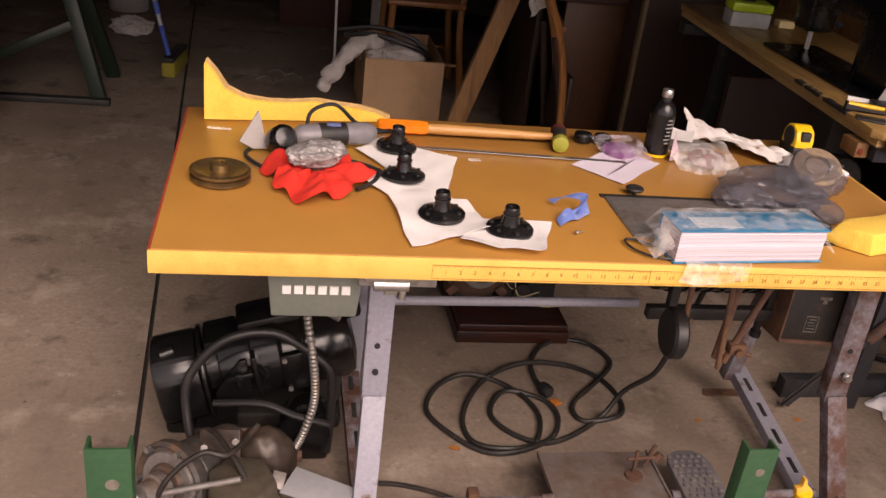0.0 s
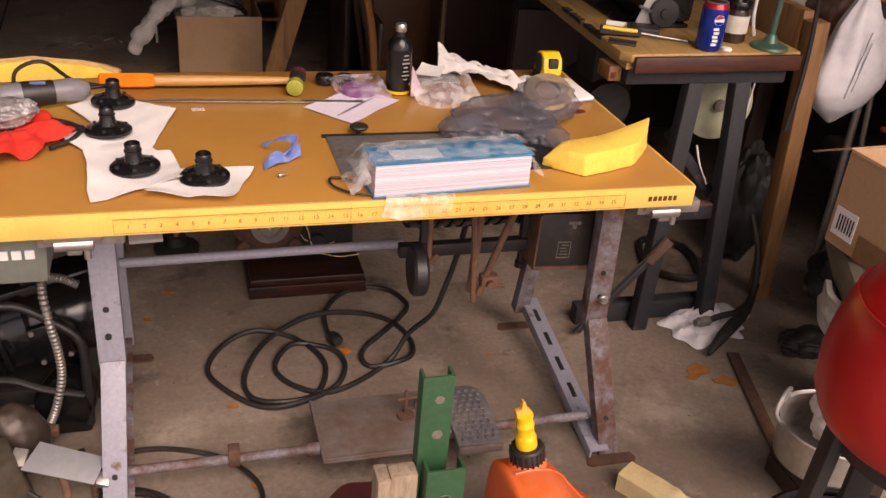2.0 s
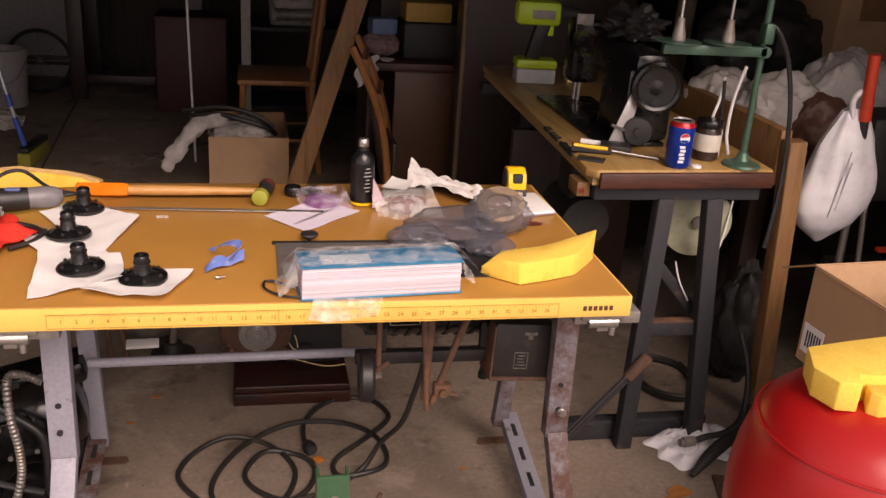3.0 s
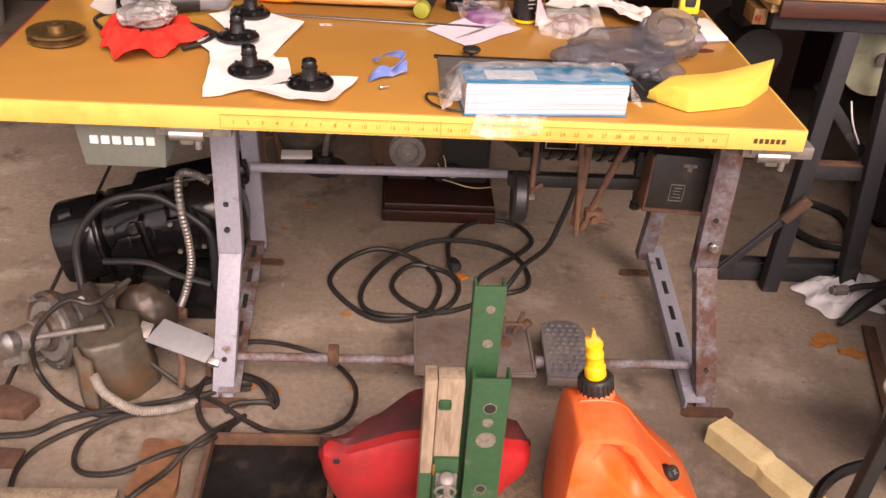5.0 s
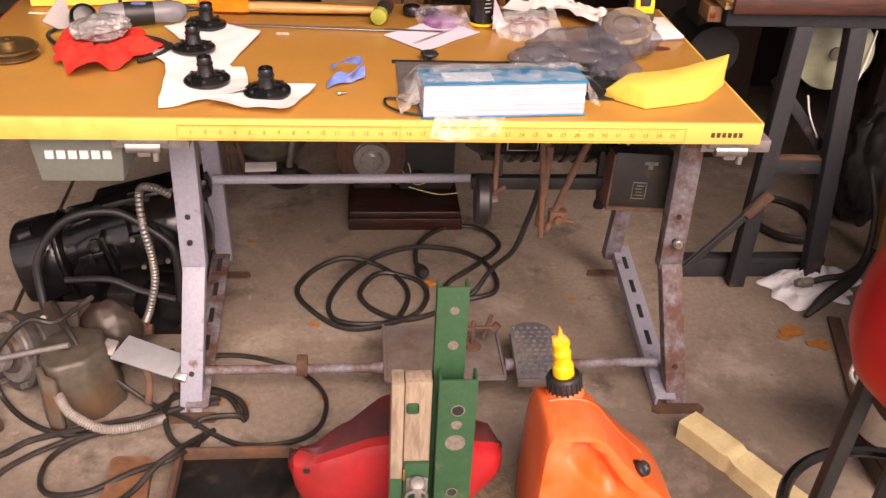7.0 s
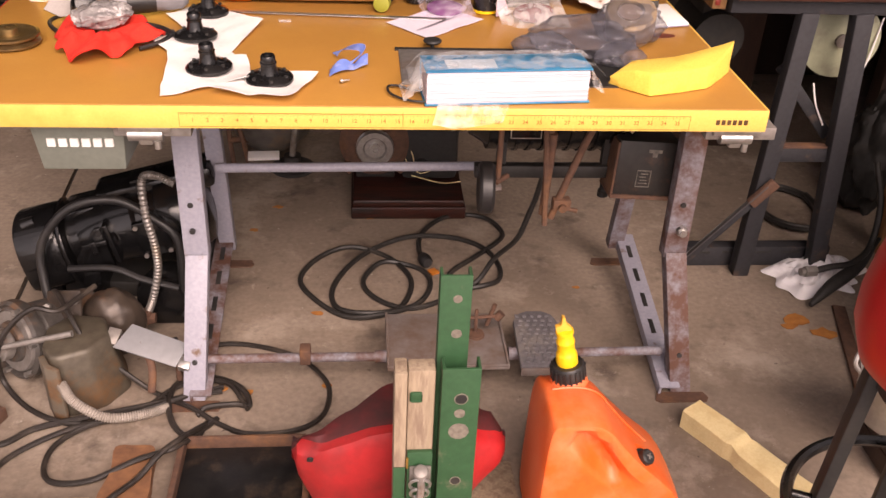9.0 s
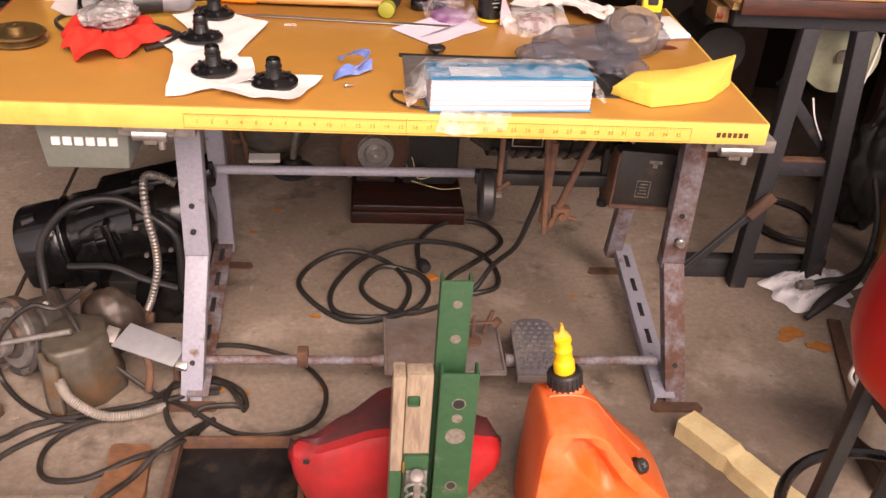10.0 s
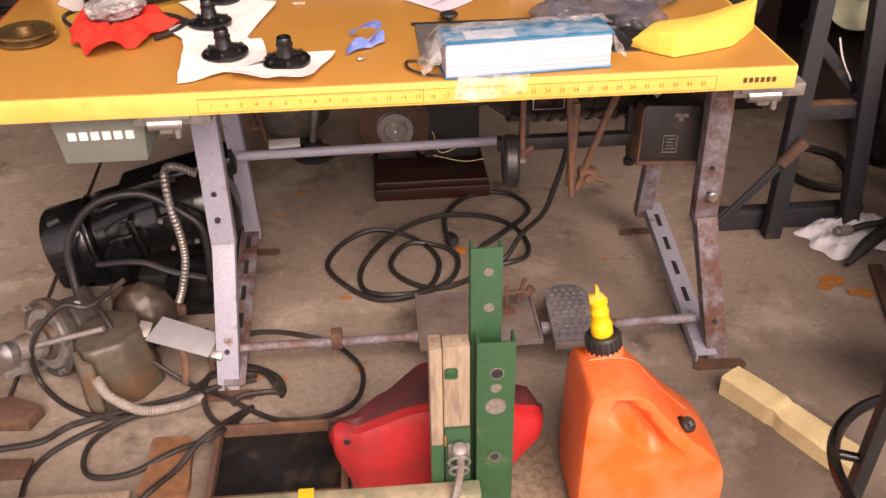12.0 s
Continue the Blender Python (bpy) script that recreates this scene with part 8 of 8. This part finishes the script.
part("side_panel", Shape().box((0.86, 2.62, 0), (0.885, 3.05, 0.70), 0.002), M["dark_wood"], desk)
part("back_panel", Shape().box((0.886, 3.03, 0), (1.58, 3.05, 0.70)), M["dark_wood"], desk)
whole("blue_box", Shape().box((-0.06, -0.045, 0), (0.06, 0.045, 0.07), 0.01, pose(0.93, 2.72, 0.84, 0, 0, 10)), mat("pale_blue_plastic", (0.16, 0.24, 0.40), (0.13, 0.2, 0.35), 0.5), "pale blue plastic box on the pile", "box")
whole("black_case", Shape().box((1.02, 2.66, 0.736), (1.32, 2.9, 0.90), 0.02), M["black_dull"], "black case on the desk", "case")
whole("yellow_box", Shape().box((1.03, 2.68, 0.901), (1.24, 2.86, 0.985), 0.006), mat("ochre_card", (0.45, 0.27, 0.05), None, 0.6), "ochre yellow box on the black case", "box")
bundle("pink_cloth", (0.93, 2.74, 0.79), (0.085, 0.075, 0.052), mat("pink_cloth", (0.40, 0.26, 0.24), (0.3, 0.2, 0.18), 0.9), "pink and white cloth on the desk", "cloth", 51.0)
whole("hanging_cloth", Shape().sheet(lambda u, v: Vector((0.80 + 0.09 * u + 0.01 * math.sin(9 * v), 2.53 - 0.01 * math.sin(12 * u), 0.755 - 0.13 * v * (1 - 0.6 * u) + 0.02 * (1 - v) * u)), 14, 10, 0.004), M["cloth"], "white cloth hanging off the desk corner", "cloth")
whole("white_dish", Shape().turned([(0.02, 0.736), (0.035, 0.745), (0.033, 0.746), (0.004, 0.74)], Matrix.Translation((0.94, 2.6, 0)), 24), M["paper"], "small white dish on the desk", "dish")

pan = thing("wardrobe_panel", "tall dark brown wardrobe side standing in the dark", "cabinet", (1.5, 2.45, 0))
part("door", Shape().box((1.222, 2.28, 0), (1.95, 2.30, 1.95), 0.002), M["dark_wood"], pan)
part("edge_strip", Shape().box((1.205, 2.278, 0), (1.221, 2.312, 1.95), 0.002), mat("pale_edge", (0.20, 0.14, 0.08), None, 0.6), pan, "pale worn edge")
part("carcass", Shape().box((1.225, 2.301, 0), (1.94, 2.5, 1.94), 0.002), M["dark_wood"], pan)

br = thing("broom", "broom with a blue and silver handle and yellow bristles", "broom", (-0.8, 3.4, 0))
br_m = pose(-0.775, 3.50, 0.0, 0, 0, 82)
part("bristles", Shape().box((-0.15, -0.035, 0.0), (0.15, 0.035, 0.075), 0.012, br_m), mat("yellow_bristle", (0.30, 0.26, 0.03), (0.20, 0.18, 0.02), 0.9, 0, 120, 12, None, 0, 0.8), br, "dull yellow bristles")
part("block", Shape().box((-0.15, -0.028, 0.076), (0.15, 0.028, 0.10), 0.006, br_m), M["black_dull"], br)
part("sleeve", Shape().rod((-0.80, 3.42, 0.10), (-0.835, 3.43, 0.245), 0.014), mat("blue_sleeve", (0.03, 0.08, 0.40), None, 0.4), br, "blue plastic sleeve")
part("stick", Shape().rod((-0.835, 3.43, 0.245), (-1.10, 3.52, 1.38), 0.0115), mat("brushed_pole", (0.45, 0.46, 0.50), None, 0.35, 0.6), br, "silver handle")
part("sleeve", Shape().rod((-0.848, 3.435, 0.30), (-0.862, 3.44, 0.36), 0.0145), mat("blue_clip", (0.04, 0.1, 0.45), None, 0.4), br)
bundle("crumpled_rag", (-1.08, 4.15, 0.045), (0.11, 0.07, 0.05), M["cloth"], "crumpled dirty white rag on the floor", "rag", 61.0, 0.4)

gst = thing("machine_stand", "dark green machine on splayed steel legs", "machine", (-1.35, 3.05, 0))
dgreen = mat("dark_green_enamel", (0.010, 0.024, 0.015), (0.007, 0.018, 0.011), 0.45, 0, 60, 8)
for sx, sy in ((-1, -1), (1, -1), (-1, 1), (1, 1)):
    part("leg", flat_bar((-1.35 + sx * 0.14, 3.12 + sy * 0.1, 0.62), (-1.35 + sx * 0.30, 3.12 + sy * 0.2, 0.0), 0.06, 0.05), dgreen, gst)
part("brace", flat_bar((-1.62, 2.93, 0.12), (-1.16, 2.95, 0.34), 0.04, 0.02), dgreen, gst)
part("foot_plate", Shape().box((-1.72, 2.86, 0.0), (-1.0, 2.9, 0.03), 0.003), M["black_dull"], gst)
part("table", Shape().box((-1.72, 2.9, 0.62), (-1.08, 3.4, 0.70), 0.006), dgreen, gst, "dark green table")
part("housing", Shape().box((-1.6, 3.0, 0.70), (-1.2, 3.35, 1.0), 0.03), dgreen, gst)


def pail(x, y, r, h, label):
    t = thing("bucket", label, "bucket", (x, y, 0), group="white buckets")
    part("pail", Shape().turned([(r * 0.86, 0), (r * 0.88, 0.004), (r, h * 0.86), (r * 1.06, h * 0.87), (r * 1.06, h * 0.95), (r * 1.02, h), (r * 0.96, h), (r * 0.93, h * 0.9)], Matrix.Translation((x, y, 0)), 36), mat("white_pail", (0.45, 0.43, 0.41), (0.38, 0.36, 0.34), 0.45, 0, 40, 6, (0.42, 0.38, 0.34), 0.25), t)
    part("wire_handle", Shape().tube([(x - r * 1.06, y - 0.01, h * 0.85), (x - r * 0.7, y - r * 0.9, h * 0.55), (x, y - r * 1.2, h * 0.45), (x + r * 0.7, y - r * 0.9, h * 0.55), (x + r * 1.06, y - 0.01, h * 0.85)], 0.003, 6, 5), M["dull_steel"], t, "thin wire handle")
    return t


pail(-1.52, 2.52, 0.135, 0.36, "white plastic bucket full of rags")
bundle("rag_heap", (-1.52, 2.52, 0.42), (0.12, 0.11, 0.10), mat("mixed_rags", (0.10, 0.07, 0.065), (0.045, 0.04, 0.04), 0.9, 0, 12, 8, (0.22, 0.2, 0.17), 0.25), "dark mixed rags in the bucket", "rags", 71.0, 0.5)
pail(-1.18, 4.75, 0.135, 0.36, "white plastic bucket standing far back")
whole("yellow_tin", Shape().box((-1.68, 2.78, 0.44), (-1.56, 2.86, 0.53), 0.006).box((-1.70, 2.76, 0.0), (-1.54, 2.88, 0.44), 0.004), mat("dull_yellow_tin", (0.40, 0.28, 0.02), None, 0.5), "dull yellow tin box on end", "tin")

# far wall: bench, shelving and dark machines
fb = thing("workbench", "dark workbench against the far wall", "workbench", (-0.6, 5.3, 0))
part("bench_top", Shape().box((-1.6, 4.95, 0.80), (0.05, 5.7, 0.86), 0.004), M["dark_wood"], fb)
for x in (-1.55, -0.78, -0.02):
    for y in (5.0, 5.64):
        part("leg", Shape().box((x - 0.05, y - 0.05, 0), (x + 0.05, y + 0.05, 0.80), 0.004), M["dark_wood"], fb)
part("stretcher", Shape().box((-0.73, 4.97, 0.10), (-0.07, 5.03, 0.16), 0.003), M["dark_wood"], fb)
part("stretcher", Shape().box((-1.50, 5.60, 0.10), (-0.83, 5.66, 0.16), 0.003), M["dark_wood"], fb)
wh = thing("spoked_wheel", "dark spoked wheel standing under the bench", "wheel", (-1.05, 5.15, 0))
part("tyre", Shape().tube([(-1.05 + 0.2 * math.cos(a), 5.15, 0.215 + 0.2 * math.sin(a)) for a in [2 * math.pi * k / 24 for k in range(24)]], 0.014, 8, 3, True), M["rubber"], wh)
for k in range(8):
    part("spoke", Shape().rod((-1.05, 5.15, 0.215), (-1.05 + 0.19 * math.cos(k * math.pi / 4), 5.15, 0.215 + 0.19 * math.sin(k * math.pi / 4)), 0.003), M["dull_steel"], wh)
whole("white_board", Shape().box((-1.45, 5.70, 0.0), (-0.85, 5.74, 0.78), 0.003), mat("grey_white_board", (0.34, 0.33, 0.32), None, 0.7), "grey white board behind the bench", "board")
whole("ochre_box", Shape().box((-1.2, 5.0, 0.861), (-0.75, 5.3, 0.97), 0.006), mat("ochre_tin", (0.32, 0.22, 0.03), None, 0.5), "ochre box on the workbench", "box")
sh = thing("metal_shelf", "grey metal shelf with dark machine parts", "shelf", (0.6, 4.5, 0))
part("upright", Shape().box((0.29, 4.2, 0.0), (0.345, 4.23, 1.8), 0.002), mat("dim_white_paint", (0.42, 0.40, 0.37), None, 0.5), sh, "white perforated upright")
part("upright", Shape().box((1.25, 4.2, 0.0), (1.30, 4.23, 1.8), 0.002), M["dark_grey"], sh)
for z in (0.12, 0.60, 1.1, 1.6):
    part("shelf_board", Shape().box((0.30, 4.24, z), (1.30, 4.7, z + 0.025), 0.002), M["dark_grey"], sh)
whole("engine_block", Shape().box((0.46, 4.3, 0.626), (0.80, 4.6, 0.80), 0.02).rod((0.48, 4.28, 0.70), (0.74, 4.28, 0.70), 0.035).tube([(0.50, 4.26, 0.66), (0.46, 4.25, 0.85), (0.62, 4.25, 0.92), (0.74, 4.26, 0.82)], 0.012), M["dull_steel"], "grey metal engine part on the shelf", "engine")
whole("red_bin", Shape().box((-0.25, 4.6, 0.0), (0.2, 4.95, 0.62), 0.02), mat("dim_red", (0.06, 0.016, 0.012), (0.04, 0.012, 0.01), 0.6), "dark red wooden chest", "chest")
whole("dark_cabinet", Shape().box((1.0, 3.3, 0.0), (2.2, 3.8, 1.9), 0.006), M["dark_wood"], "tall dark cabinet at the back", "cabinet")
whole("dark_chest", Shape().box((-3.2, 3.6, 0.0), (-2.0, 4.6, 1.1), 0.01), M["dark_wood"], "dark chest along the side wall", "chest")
scr = random.Random(4)
for x, y in ((-0.30, 3.55), (-0.36, 3.42), (-0.22, 3.5)):
    whole("metal_scrap", Shape().tube([(x, y, 0.006), (x + 0.05, y + 0.03, 0.012), (x + 0.09, y - 0.02, 0.006)], 0.006, 6, 4), M["dull_steel"], "small bent metal scrap on the floor", "scrap", group="scraps on the floor")
